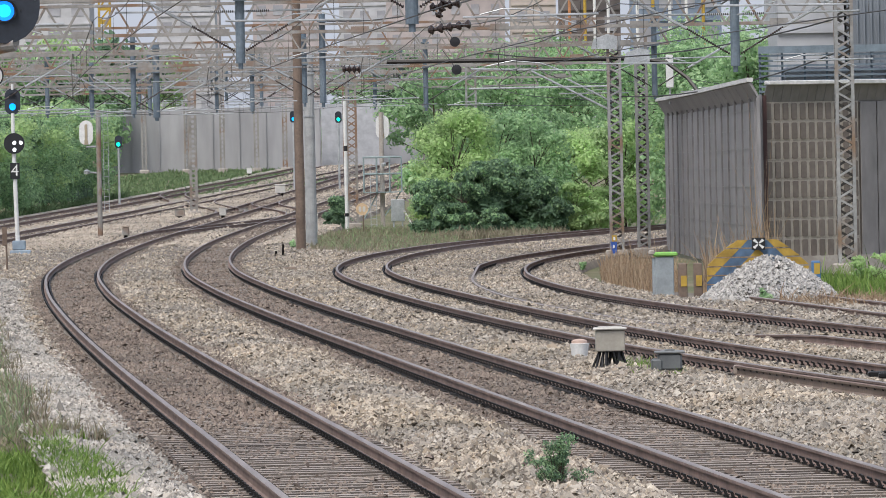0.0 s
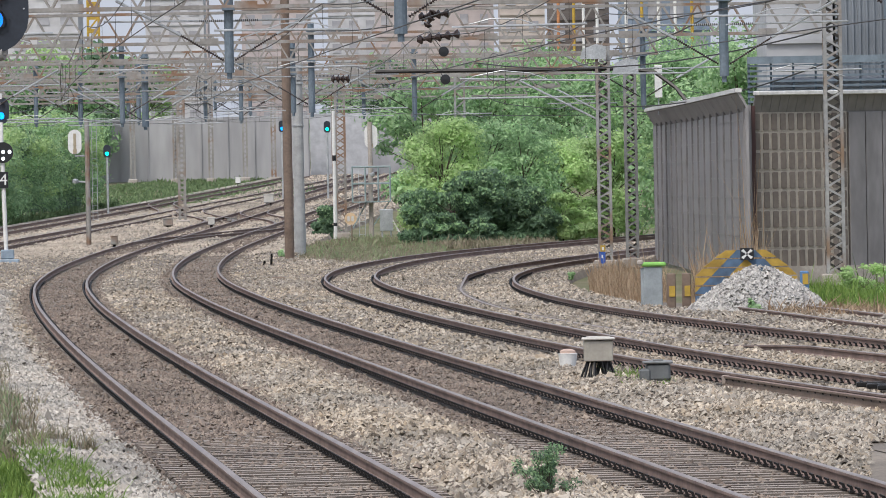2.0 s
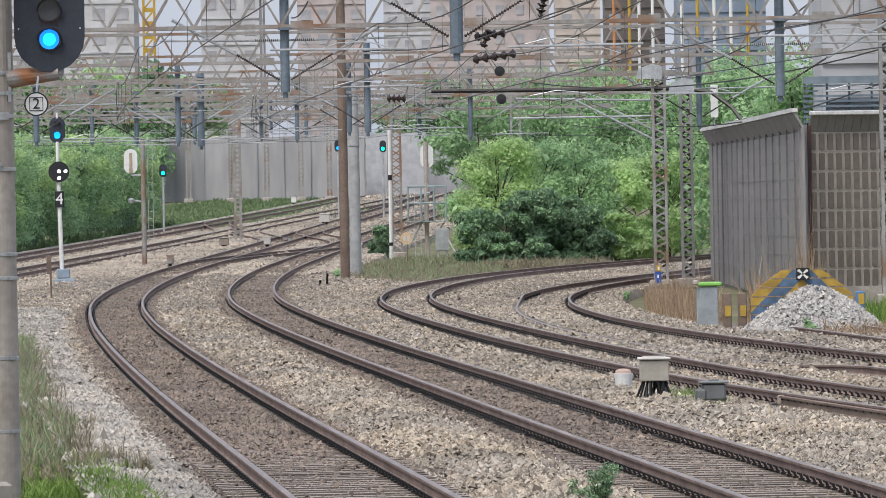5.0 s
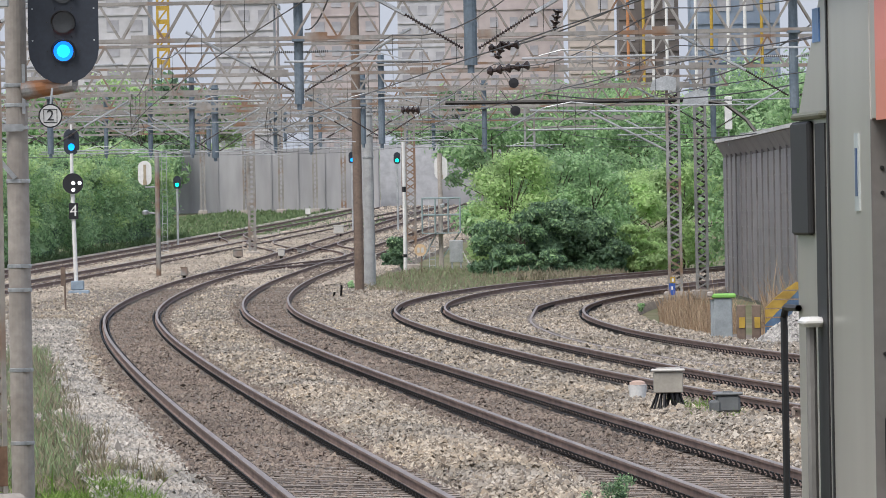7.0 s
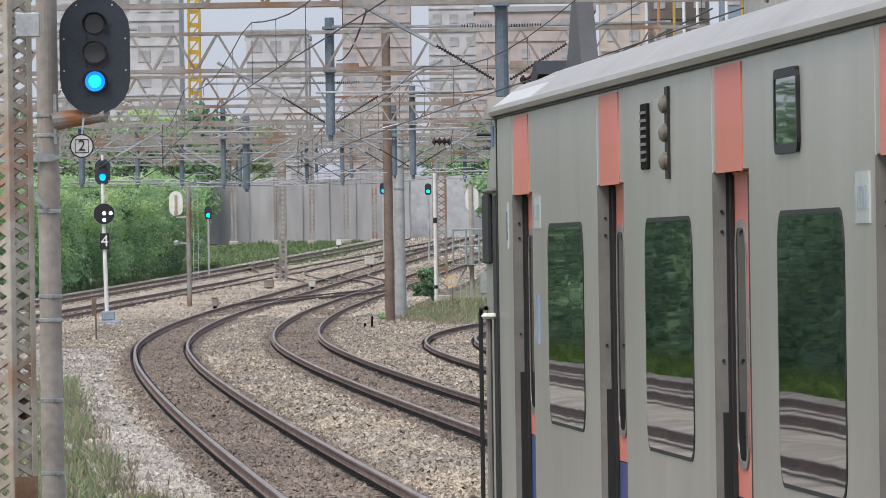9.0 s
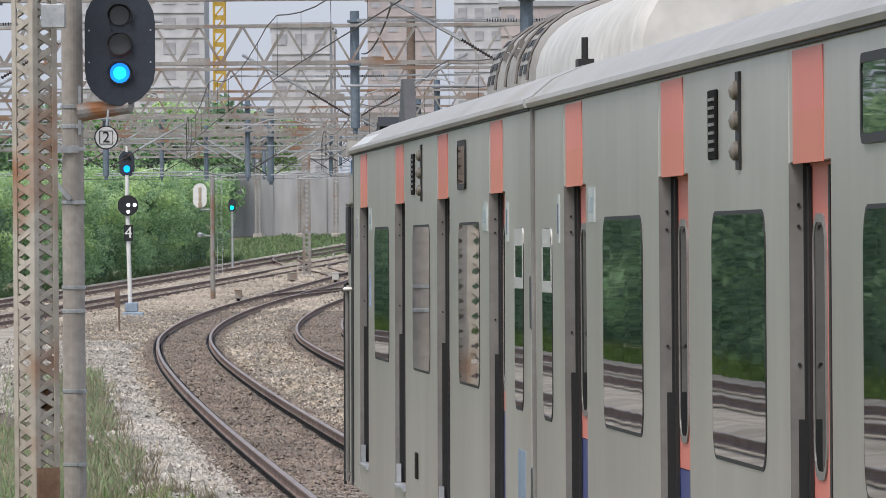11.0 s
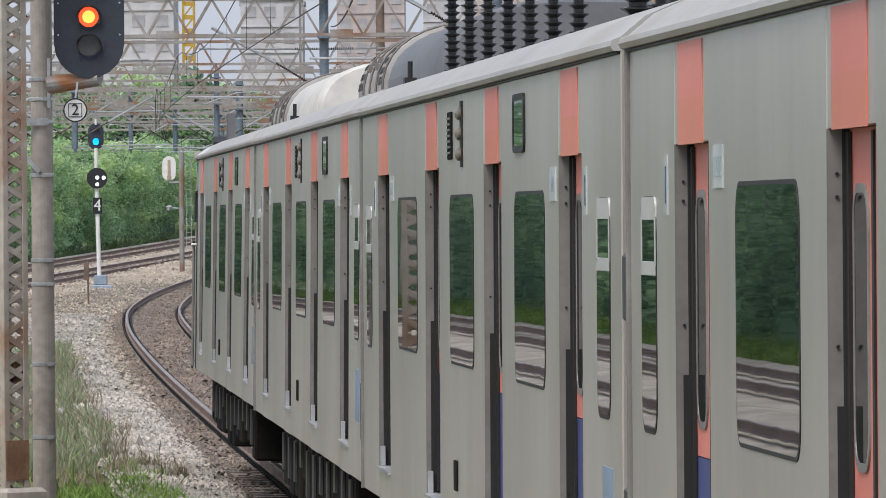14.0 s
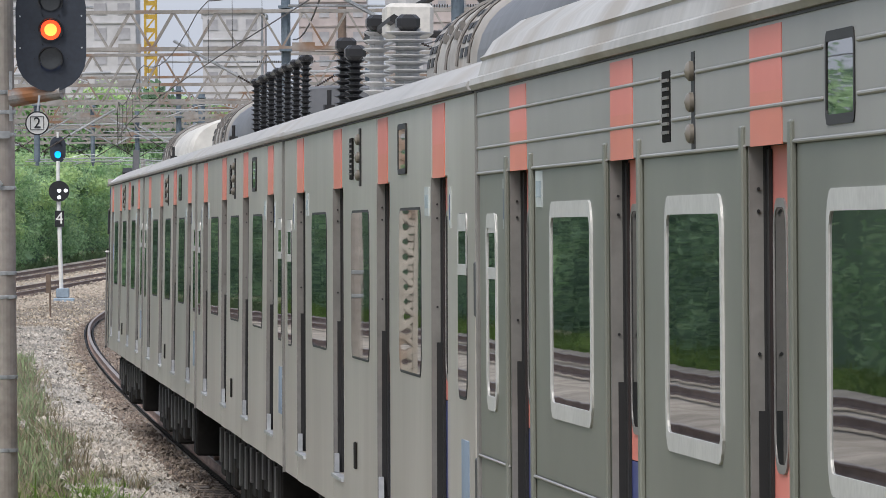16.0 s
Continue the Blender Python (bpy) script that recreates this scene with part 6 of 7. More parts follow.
tagged(part("gravel_heap", f, BALLAST), "heap of pale grey crushed stone before a buffer stop", "stone heap")
stones("heap_stones", heap_spots, 14000, 0.036, HEAP_STONE, "loose grey stones of a gravel heap", 8)

kiosk = thing("cable_cabinet", (5.55, 179.5, -0.25), "grey cable post with a bright green cap", "cabinet")
part("body", Form().box((0, 0, 0.5), (0.42, 0.4, 1.05), bevel=0.02).box((-0.22, 0.1, 0.5), (0.1, 0.5, 1.0), bevel=0.02), plain("blue_grey_post", (0.32, 0.36, 0.38), 0.7), kiosk)
part("cap", Form().box((0.02, 0, 1.08), (0.56, 0.5, 0.10), bevel=0.03), GREEN_PAINT, kiosk, "bright green cap")
part("edge", Form().box((-0.28, 0, 1.12), (0.14, 0.5, 0.12), bevel=0.03), CONCRETE, kiosk)

relay = thing("relay_box", (2.72, 114, -0.10), "cream metal relay box on bundled black cables", "box")
part("body", Form().box((0, 0, 0.38), (0.42, 0.36, 0.30), bevel=0.012), plain("cream_metal", (0.44, 0.41, 0.35), 0.5), relay)
part("lid", Form().box((0, 0, 0.555), (0.48, 0.44, 0.035), bevel=0.012).box((0, 0, 0.58), (0.34, 0.3, 0.02)), OFFWHITE, relay)
f, rng = Form(), random.Random(3)
for k in range(26):
    x = rng.uniform(-0.16, 0.16)
    f = Form().rod((x, rng.uniform(-0.15, 0.1), 0.25), (x * 1.5 + rng.uniform(-0.1, 0.1), rng.uniform(-0.25, 0.1), -0.02), 0.018, 5)
    part("cable", f, RUBBER, relay, "black cable")
grey_box = thing("point_motor_box", (3.47, 110.7, -0.10), "low grey point box with bolted lid", "box")
part("body", Form().box((0, 0, 0.14), (0.34, 0.45, 0.24), bevel=0.03).box((-0.18, -0.1, 0.10), (0.16, 0.3, 0.18), bevel=0.03), plain("grey_casting", (0.17, 0.18, 0.18), 0.5, 0.3), grey_box)
part("lid", Form().box((0, 0, 0.275), (0.42, 0.5, 0.035), bevel=0.012).box((0, 0, 0.30), (0.14, 0.2, 0.03)), plain("grey_lid", (0.24, 0.25, 0.25), 0.5, 0.3), grey_box)
bucket = thing("white_tub", (2.41, 120.6, -0.10), "white plastic tub with an orange lid", "tub")
part("tub", Form().lathe((0, 0, 0), ((0.12, 0.0), (0.145, 0.20), (0.15, 0.205), (0.13, 0.21)), 18), WHITE, bucket)
part("lid", Form().lathe((0, 0, 0.20), ((0.125, 0.0), (0.115, 0.05), (0.06, 0.075), (0.0, 0.08)), 16), plain("faded_orange_lid", (0.60, 0.44, 0.36), 0.6), bucket)
blade = thing("switch_blade", (0, 0, 0), "dark steel switch blades and plates between the rails", "points")
part("blades", rail_form(Line(((86, 8.65), (96, 7.28), (106, 6.15), (112, 5.62))), 1, span(86, 110, 2)), [RAIL_SIDE, RAIL_TOP], blade)
f = Form()
for k in range(26):
    yy = 86 + k * 0.85
    f.box((TRACK_3(yy) + 0.62, yy, -0.10), (0.5, 0.22, 0.07), bevel=0.015)
    f.box((TRACK_3(yy) - 0.62, yy, -0.09), (0.34, 0.22, 0.08), bevel=0.015)
part("slide_plates", f, CLIP, blade, "greasy black slide plates")
end = thing("rail_stub", (0, 0, 0), "spare rusted rail with a pale cut end beside the track", "rail")
STUB = Line([(y, TRACK_3(y) - 0.11) for y in (76, 86, 96, 106, 116)])
part("stub", rail_form(STUB, -1, span(78, 111, 3), lambda y: -0.035), [BROWN_POLE, RAIL_SIDE], end)
part("cut_end", Form().box((STUB(111) - 0.75, 111.06, -0.10), (0.11, 0.10, 0.14), bevel=0.02), plain("pale_cut_steel", (0.42, 0.35, 0.30), 0.7), end, "pale rusted cut end")


def small_box(name, x, y, w, h, material, label, cat):
    t = thing(name, (x, y, rise(y) - 0.22), label, cat, "trackside fittings")
    part("body", Form().box((0, 0, h * 0.6), (w, w * 0.9, h * 0.6), bevel=0.03), material, t)
    part("foot", Form().box((0, 0, h * 0.16), (w * 0.5, w * 0.5, h * 0.32)), UNDER, t)
    part("lid", Form().box((0, 0, h * 0.92), (w * 1.12, w, h * 0.07), bevel=0.01), material, t)
    return t


for x, y, w, h, m, lab in ((-10.0, 404, 0.35, 0.6, OFFWHITE, "pale trackside box on a short foot"), (-8.2, 470, 0.6, 0.8, OFFWHITE, "pale trackside box on a short foot"),
                           (-9.3, 420, 0.5, 0.3, LATTICE, "rusty point machine beside switches"),
                           (-12.9, 348, 0.3, 0.6, LATTICE, "small rusty trackside stump"), (-12.2, 404, 0.5, 0.6, LATTICE, "rusty trackside fitting on ballast"),
                           (-11.5, 540, 0.35, 0.6, WHITE, "white trackside box before a grey wall"), (-4.5, 332, 0.5, 1.2, OFFWHITE, "weathered pale stump beside a pole")):
    small_box("trackside_box", x, y, w, h, m, lab, "box")


def crossover(y0, a, b, length):
    """A pair of rails slanting from one track to the next."""
    ln = Line([(y0 + length * k / 6, (1 - (3 * (k / 6) ** 2 - 2 * (k / 6) ** 3)) * a(y0 + length * k / 6) + (3 * (k / 6) ** 2 - 2 * (k / 6) ** 3) * b(y0 + length * k / 6)) for k in range(7)])
    return railway("crossover", ln, y0, y0 + length, "rusted crossover rails between two tracks")


crossover(352, TRACK_1, TRACK_2, 46)
crossover(400, TRACK_2, TRACK_1, 46)
crossover(410, TRACK_1, TRACK_B, 50)
crossover(440, TRACK_B, TRACK_A, 45)


# ---- plants ----
def leaves(name, spots, count, size, material, label, category, seed, parent=None, flat=0.5):
    """A crown of small leaf faces scattered through rounded clumps: (x, y, z, rx, ry, rz) each."""
    rng = np.random.default_rng(seed)
    sp = np.array(spots, float)
    wt = sp[:, 3] * sp[:, 5]
    idx = rng.choice(len(sp), count, p=wt / wt.sum())
    d = rng.normal(size=(count, 3))
    d /= np.linalg.norm(d, axis=1)[:, None]
    r = rng.random(count) ** 0.28 * (1 + 0.20 * rng.normal(size=count))
    c = sp[idx, :3] + d * r[:, None] * sp[idx, 3:6]
    n = d + rng.normal(0, 0.7, (count, 3)) + np.array((0, -0.35, 0.5))
    n /= np.linalg.norm(n, axis=1)[:, None]
    u = np.cross(n, rng.normal(size=(count, 3)))
    u /= np.linalg.norm(u, axis=1)[:, None]
    w = np.cross(n, u)
    s = size * rng.lognormal(0, 0.35, (count, 1))
    quad = np.stack((c - u * s, c - w * s * flat + n * s * 0.15, c + u * s, c + w * s * flat + n * s * 0.15), 1)
    return quads(name, quad, material, label, category, parent)


def quads(name, quad, material, label, category, parent=None):
    k = len(quad)
    me = bpy.data.meshes.new(name)
    me.vertices.add(k * 4)
    me.vertices.foreach_set("co", quad.astype(np.float32).ravel())
    me.loops.add(k * 4)
    me.loops.foreach_set("vertex_index", np.arange(k * 4, dtype=np.int32))
    me.polygons.add(k)
    me.polygons.foreach_set("loop_start", np.arange(0, k * 4, 4, dtype=np.int32))
    me.update(calc_edges=True)
    me.shade_flat()
    me.materials.append(material)
    ob = new(name, me)
    if parent:
        ob.parent = parent
        if label:
            ob["label"] = label
    else:
        tagged(ob, label, category, kind="stuff")
    return ob


def tree(name, x, y, h, w, material, label, seed, count=5200, size=0.13, low=0.1, category="tree"):
    """Tapered trunk, forking limbs and a ragged crown of leaf clumps."""
    rng = random.Random(seed)
    t = thing(name, (x, y, rise(y) - 0.35), label, category, "trees and shrubs by the yard")
    f = Form()
    f.rod((0, 0, 0), (rng.uniform(-0.2, 0.2), 0, h * 0.55), 0.016 * h, 8, r2=0.008 * h)
    spots = []
    for k in range(rng.randint(30, 38)):
        a = rng.uniform(0, 2 * math.pi)
        z = h * rng.uniform(low, 0.93)
        spread = w / 2 * (1 - 0.75 * abs(z / h - 0.42) ** 1.3) * rng.uniform(0.45, 1.0)
        p = (math.cos(a) * spread, math.sin(a) * spread * 0.8, z)
        f.rod((0, 0, min(z * 0.7, h * 0.5)), p, 0.005 * h, 5, r2=0.002 * h)
        r = h * rng.uniform(0.055, 0.145)
        spots.append((*p, r * 1.25, r * 1.1, r * 0.8))
    part("trunk", f, TRUNK, t)
    leaves("crown", spots, count, size, material, "", "", seed, t)
    # Dark crowns get some mid-green leaves over their upper half.
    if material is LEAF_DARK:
        leaves("upper_crown", [q for q in spots if q[2] > h * 0.5] or spots, count // 4, size, LEAF_MID, "mid-green leaves among the upper clumps", "", seed + 500, t)
    return t


for i, (x, y, h, w, m, lab) in enumerate((
        (1.35, 352, 5.0, 3.0, LEAF_LIGHT, "leafy green shrub with pale upper sprays"), (1.6, 346, 5.6, 3.2, LEAF_LIGHT, "bright green young tree among shrubs"),
        (1.9, 343, 3.2, 4.2, LEAF_DARK, "dark green dense shrub beside the yard track"), (4.2, 345, 3.3, 4.4, LEAF_DARK, "dark green dense shrub beside the yard track"), (3.0, 344.2, 3.3, 4.6, LEAF_DARK, "dark green dense shrub beside the yard track"), (0.95, 345, 2.8, 2.6, LEAF_DARK, "dark green dense shrub beside the yard track"),
        (3.4, 352, 5.7, 3.2, LEAF_MID, "feathery green tree behind shrubs"), (5.2, 350, 5.9, 3.6, LEAF_MID, "feathery green tree behind shrubs"),
        (5.3, 344, 2.6, 2.6, LEAF_DARK, "low dark shrub at the ballast's edge"), (6.6, 356, 4.6, 3.4, LEAF_LIGHT, "yellow-green shrub behind the yard track"),
        (7.9, 362, 4.6, 3.4, LEAF_LIGHT, "yellow-green shrub behind the yard track"), (9.4, 360, 5.2, 3.6, LEAF_LIGHT, "green shrub beside the barrier"),
        (6.9, 349, 2.2, 2.8, LEAF_LIGHT, "low green shrub behind the yard track"), (1.4, 341, 1.5, 1.6, LEAF_DARK, "low dark shrub at the weeds' edge"), (-4.0, 374, 1.5, 1.1, LEAF_DARK, "dark shrub beside a signal pole"), (3.0, 341, 1.3, 2.2, LEAF_DARK, "low dark shrub at the weeds' edge"))):
    tree("tree" if h > 4.5 else "shrub", x, y, h, w, m, lab, 20 + i, 12500, 0.072, 0.04, "tree" if h > 4.5 else "shrub")
tree("shrub", 10.25, 178, 1.15, 1.3, LEAF_LIGHT, "fresh green bush before the barrier", 58, 2600, 0.035, 0.05, "shrub")
for i, (x, y, h, w, m) in enumerate(((1.0, 420, 8.0, 6, LEAF_MID), (4.5, 430, 9.0, 7, LEAF_MID), (8.5, 440, 8.6, 7, LEAF_MID), (12.5, 430, 8.6, 7, LEAF_MID), (16, 400, 9.4, 7, LEAF_MID),
                                     (6.5, 470, 9.5, 8, LEAF_MID), (11.5, 480, 9.5, 8, LEAF_LIGHT), (2.0, 480, 8.5, 7, LEAF_MID), (17.5, 470, 11, 8, LEAF_MID), (14.4, 340, 9.6, 5, LEAF_MID), (12.1, 345, 8.4, 4, LEAF_MID),
                                     (22, 430, 11, 8, LEAF_DARK), (-1.0, 600, 8.2, 6, LEAF_DARK), (-4.5, 610, 7.4, 6, LEAF_MID))):
    tree("tree", x, y, h, w, m, "leafy green tree on the far bank", 60 + i, 9500, 0.12, 0.15)
for i in range(9):
    tree("tree", -36 + i * 2.1, 560 + 9 * (i % 3), 8.5 + (i % 2) * 1.3, 6, (LEAF_MID, LEAF_DARK, LEAF_LIGHT)[i % 3], "distant green tree behind the hedge", 90 + i, 4200, 0.21, 0.2)

spots = []
rng = random.Random(7)
for k in range(430):
    y = rng.uniform(60, 478)
    z = rng.uniform(0.3, 5.3)
    bulge = rng.uniform(-0.5, 0.5) - 0.12 * z
    spots.append((TRACK_A(y) - 3.9 + bulge, y, rise(y) + z, rng.uniform(0.6, 1.1), rng.uniform(1.5, 4.5), rng.uniform(0.5, 0.9)))
leaves("hedge", [(TRACK_A(q) - 3.7 + rng.uniform(-0.8, 0.4), q, rise(q) + rng.uniform(0.2, 6.2), rng.uniform(0.5, 1.1), rng.uniform(0.8, 2.2), rng.uniform(0.5, 1.0)) for q in [rng.uniform(150, 375) for _ in range(420)]],
       58000, 0.085, LEAF_DARK, "tall dark vine-covered hedge along the outer track", "hedge", 34)
leaves("hedge", [s for s in spots if s[1] < 360], 80000, 0.09, LEAF_MID, "tall vine-covered green hedge along the outer track", "hedge", 31)
leaves("hedge", [(s[0], s[1], s[2], s[3], s[4] * 0.5, s[5]) for s in spots if s[1] >= 350] + [(TRACK_A(q) - 3.6 + rng.uniform(-0.6, 0.3) + 0.55 * math.sin(q * 0.31), q, rise(q) + rng.uniform(0.2, 5.6), 0.75, 1.2, 0.6) for q in [rng.uniform(375, 480) for _ in range(260)]],
       62000, 0.088, LEAF_MID, "tall vine-covered green hedge along the outer track", "hedge", 32)
# Light green leaves spread over the hedge's middle and upper height.
leaves("hedge", [(TRACK_A(q) - 3.45 + rng.uniform(-0.8, 0.2) + 0.6 * math.sin(q * 0.31), q, rise(q) + rng.uniform(1.2, 5.5), 0.62, 1.1, 0.45) for q in [rng.uniform(370, 480) for _ in range(120)]],
       24000, 0.085, LEAF_LIGHT, "light green leaves over the hedge", "hedge", 33)
# Added dark boxes behind the leaves stand for shaded gaps in the hedge.
f = Form()
for y0, y1 in ((40, 200), (200, 300), (300, 380), (380, 430), (430, 476)):
    xa, xb = TRACK_A(y0) - 4.6, TRACK_A(y1) - 4.6
    f.box(((xa + xb) / 2, (y0 + y1) / 2, (rise(y0) + rise(y1)) / 2 + 2.3), (0.5, math.hypot(xb - xa, y1 - y0), 4.6), turn=-math.atan2(xb - xa, y1 - y0))
tagged(part("hedge_fence", f, LEAF_DARK), "dark backing added for the shaded depth of the hedge", "fence", kind="structure")


def blades(name, area, count, h, w, material, label, seed, lean=0.35):
    """Tufts of upright grass; area() gives x, y and ground height arrays."""
    rng = np.random.default_rng(seed)
    x, y, z = area(rng, count)
    count = len(x)
    a = rng.random(count) * 2 * math.pi
    hh = h * rng.lognormal(0, 0.35, count)
    ww = w * rng.lognormal(0, 0.25, count)
    lx, ly = rng.normal(0, lean, count) * hh, rng.normal(0, lean, count) * hh
    p = np.stack((x, y, z), -1)
    side = np.stack((np.cos(a) * ww, np.sin(a) * ww, 0 * a), -1)
    top = p + np.stack((lx, ly, hh), -1)
    mid = p + np.stack((lx * 0.35, ly * 0.35, hh * 0.6), -1)
    q1 = np.stack((p - side, p + side, mid + side * 0.8, mid - side * 0.8), 1)
    q2 = np.stack((mid - side * 0.8, mid + side * 0.8, top + side * 0.1, top - side * 0.1), 1)
    return quads(name, np.concatenate((q1, q2)), material, label, "grass")


def patch(cx, cy, rx, ry, z=-0.3):
    def area(rng, n):
        a, r = rng.random(n) * 2 * math.pi, np.sqrt(rng.random(n))
        x, y = cx + np.cos(a) * r * rx, cy + np.sin(a) * r * ry
        return x, y, np.interp(y, [0, 240, 300, 340, 400, 480, 560, 640], [rise(v) for v in (0, 240, 300, 340, 400, 480, 560, 640)]) + z
    return area


def weed_edge(y):
    """Where the ballast's shoulder gives way to weeds beside track 1."""
    return np.interp(y, [63, 79, 88, 94, 103, 115, 143, 189, 215], [-2.5, -3.35, -4.2, -5.05, -5.3, -6.3, -8.0, -10.6, -12.7])


def verge(y0, y1, spread, rough):
    def area(rng, n):
        y = y0 + (y1 - y0) * rng.random(n) ** 1.4
        x = weed_edge(y) + rough * np.sin(y * 1.7) + rough * 0.6 * np.sin(y * 4.1 + 1) + 0.15 - rng.exponential(spread, n)
        ok = np.sin(x * 5 + y * 0.8) + np.sin(x * 2.3 - y * 1.3) + rng.normal(0, 0.8, n) > -0.5
        return x[ok], y[ok], np.where(x[ok] > WIDE(y[ok]) - 0.1, -0.15, -0.30)
    return area


blades("grass_verge", verge(91, 175, 0.7, 0.12), 15000, 0.17, 0.008, WEED, "tall scruffy blue-green weeds along the ballast's edge", 41, 0.3)
blades("grass_verge", verge(86, 165, 0.38, 0.28), 13000, 0.16, 0.008, STUBBLE, "dry brown weeds along the ballast's edge", 40, 0.4)
blades("grass_verge", verge(63, 91, 0.8, 0.12), 24000, 0.10, 0.008, GRASS, "fresh green grass beside the ballast", 42, 0.5)
blades("dry_grass", patch(5.70, 206, 0.85, 22, -0.25), 6500, 0.42, 0.010, DRY, "tall dry tan grass beside a green-capped post", 43, 0.18)
blades("dry_grass", patch(7.3, 184, 0.7, 4, -0.25), 1500, 0.75, 0.012, DRY, "tall dry stalks behind the buffer stop", 44, 0.2)
blades("dry_grass", patch(8.6, 198, 0.35, 4, -0.25), 130, 1.6, 0.009, DRY, "tall pale dry reeds before the barrier", 45, 0.12)
blades("dry_grass", patch(8.9, 166, 1.4, 5, -0.25), 1600, 0.22, 0.014, DRY, "low dry grass along the siding", 46, 0.5)
blades("grass_clump", patch(10.0, 180, 0.9, 9, -0.25), 3600, 0.36, 0.013, GRASS, "green grass before the barrier", 47, 0.35)
blades("grass_clump", patch(3.30, 111.6, 0.42, 4.5, -0.2), 900, 0.10, 0.008, GRASS, "fresh grass round a trackside box", 48, 0.6)
blades("grass_clump", patch(3.10, 115, 0.25, 3, -0.2), 300, 0.12, 0.008, GRASS, "fresh grass round a trackside box", 49, 0.6)
blades("weeds", patch(-1.4, 332, 3.0, 34, -0.27), 6500, 0.16, 0.014, WEED, "thin green weeds between the tracks", 54, 0.4)
blades("weeds", patch(-1.6, 330, 3.1, 34, -0.27), 8500, 0.15, 0.016, STUBBLE, "greyish weeds and dry grass between the tracks", 50, 0.4)
blades("weeds", patch(3.6, 336, 2.8, 6, -0.25), 5000, 0.20, 0.02, STUBBLE, "greyish weeds below the shrubs", 51, 0.4)
blades("grass_bank", lambda rng, n: (lambda y: (TA(y) - 2.2 - 1.3 * rng.random(n), y, LAND(y) - 0.3))(120 + 170 * rng.random(n)), 16000, 0.32, 0.03, GRASS, "fresh grass strip below the hedge", 55, 0.4)
blades("grass_bank", patch(-14, 520, 8, 48, -0.3), 12000, 0.13, 0.05, STUBBLE_GREEN, "green grass bank before the far wall", 52, 0.4)
blades("grass_bank", lambda rng, n: (lambda y: (np.interp(y, [280, 320, 360, 400, 440, 480], [TRACK_A(v) for v in (280, 320, 360, 400, 440, 480)]) - 2.6 - 0.8 * rng.random(n), y, LAND(y) - 0.3))(280 + 205 * rng.random(n)),
       9000, 0.30, 0.035, STUBBLE_GREEN, "green grass at the foot of the hedge", 53, 0.4)

bush = thing("bush", (1.21, 71.6, -0.2), "small leafy green bush growing in the ballast", "bush")
f, rng = Form(), random.Random(9)
tips = []
for k in range(38):
    a, r, z = rng.uniform(0, 6.283), rng.uniform(0.05, 0.27), rng.uniform(0.14, 0.54)
    tips.append((math.cos(a) * r, math.sin(a) * r, z, 0.055, 0.055, 0.05))
    f.rod((0, 0, 0), (math.cos(a) * r, math.sin(a) * r, z), 0.005, 4, r2=0.002)
part("stems", f, TRUNK, bush)
leaves("foliage", tips, 1800, 0.013, LEAF_DARK, "", "", 77, bush)
leaves("foliage", tips, 1400, 0.012, LEAF_MID, "", "", 78, bush)
for x, y, h in ((7.35, 168.4, 0.34), (-4.95, 308, 0.35), (4.9, 238, 0.25)):
    w = thing("weed", (x, y, rise(y) - 0.22), "small green weed in the ballast", "weed", "weeds in the ballast")
    part("stems", Form().rod((0, 0, 0), (0.02, 0, h * 0.6), 0.012, 4), TRUNK, w)
    leaves("foliage", [(random.uniform(-0.3, 0.3) * h, random.uniform(-0.3, 0.3) * h, h * random.uniform(0.2, 0.9), h * 0.22, h * 0.22, h * 0.2) for _ in range(9)], 420, 0.09 * h + 0.01, LEAF_MID, "", "", 79, w)


# ---- far barrier and buildings ----
far = tagged(part("wall_far", Form().box((-14.6, 564, rise(564) + 1.8), (15.5, 0.3, 4.7)), FAR_WALL), "long pale grey noise barrier beyond the tracks", "noise barrier", kind="structure")
for k in range(9):
    part("post", Form().box((-22.2 + 1.9 * k, 563.82, rise(564) + 1.8), (0.12, 0.14, 4.7)), FAR_WALL, far)
far2 = tagged(part("wall_far_light", Form().box((-4.7, 567, rise(567) + 1.8), (4.3, 0.3, 4.9)), FAR_WALL_LIGHT), "white section of the far noise barrier", "noise barrier", kind="structure")
far3 = tagged(part("wall_far_end", Form().box((3.6, 570, rise(570) + 1.6), (12.3, 0.3, 4.7)), FAR_WALL), "pale grey noise barrier running on behind trees", "noise barrier", kind="structure")
win = Form().box((0, 0, 0), (1, 0.12, 1))
win_mesh = bpy.data.meshes.new("window")
win_mesh.from_pydata(win.v, [], win.f)
win_mesh.materials.append(HAZED_GLASS)


def block(x, y, w, d, h, material, label, cols=6, floors=8, ww=1.2, wh=1.2, top=None, base=0.0):
    t = thing("apartment_block", (x, y, rise(y) - 0.5), label, "building", "buildings beyond the railway")
    part("wall", Form().box((0, d / 2, h / 2), (w, d, h)), material, t)
    part("roof", Form().box((0, d / 2, h + 0.3), (w + 0.5, d + 0.5, 0.6)), GREY_WALL, t)
    for k in range(1, floors):
        part("ledge", Form().box((0, -0.08, base + (h - base) * k / floors), (w, 0.16, 0.18)), material, t)
    for i in range(cols):
        for k in range(floors):
            ob = new("window", win_mesh)
            ob.parent = t
            ob.location, ob.scale = (-w / 2 + w * (i + 0.5) / cols, -0.02, base + (h - base) * (k + 0.55) / floors), (ww, 1, wh)
    return t


block(-41, 900, 8.0, 14, 34, PALE_WALL, "tall pale apartment block with window rows", 3, 12, 1.4, 1.3)
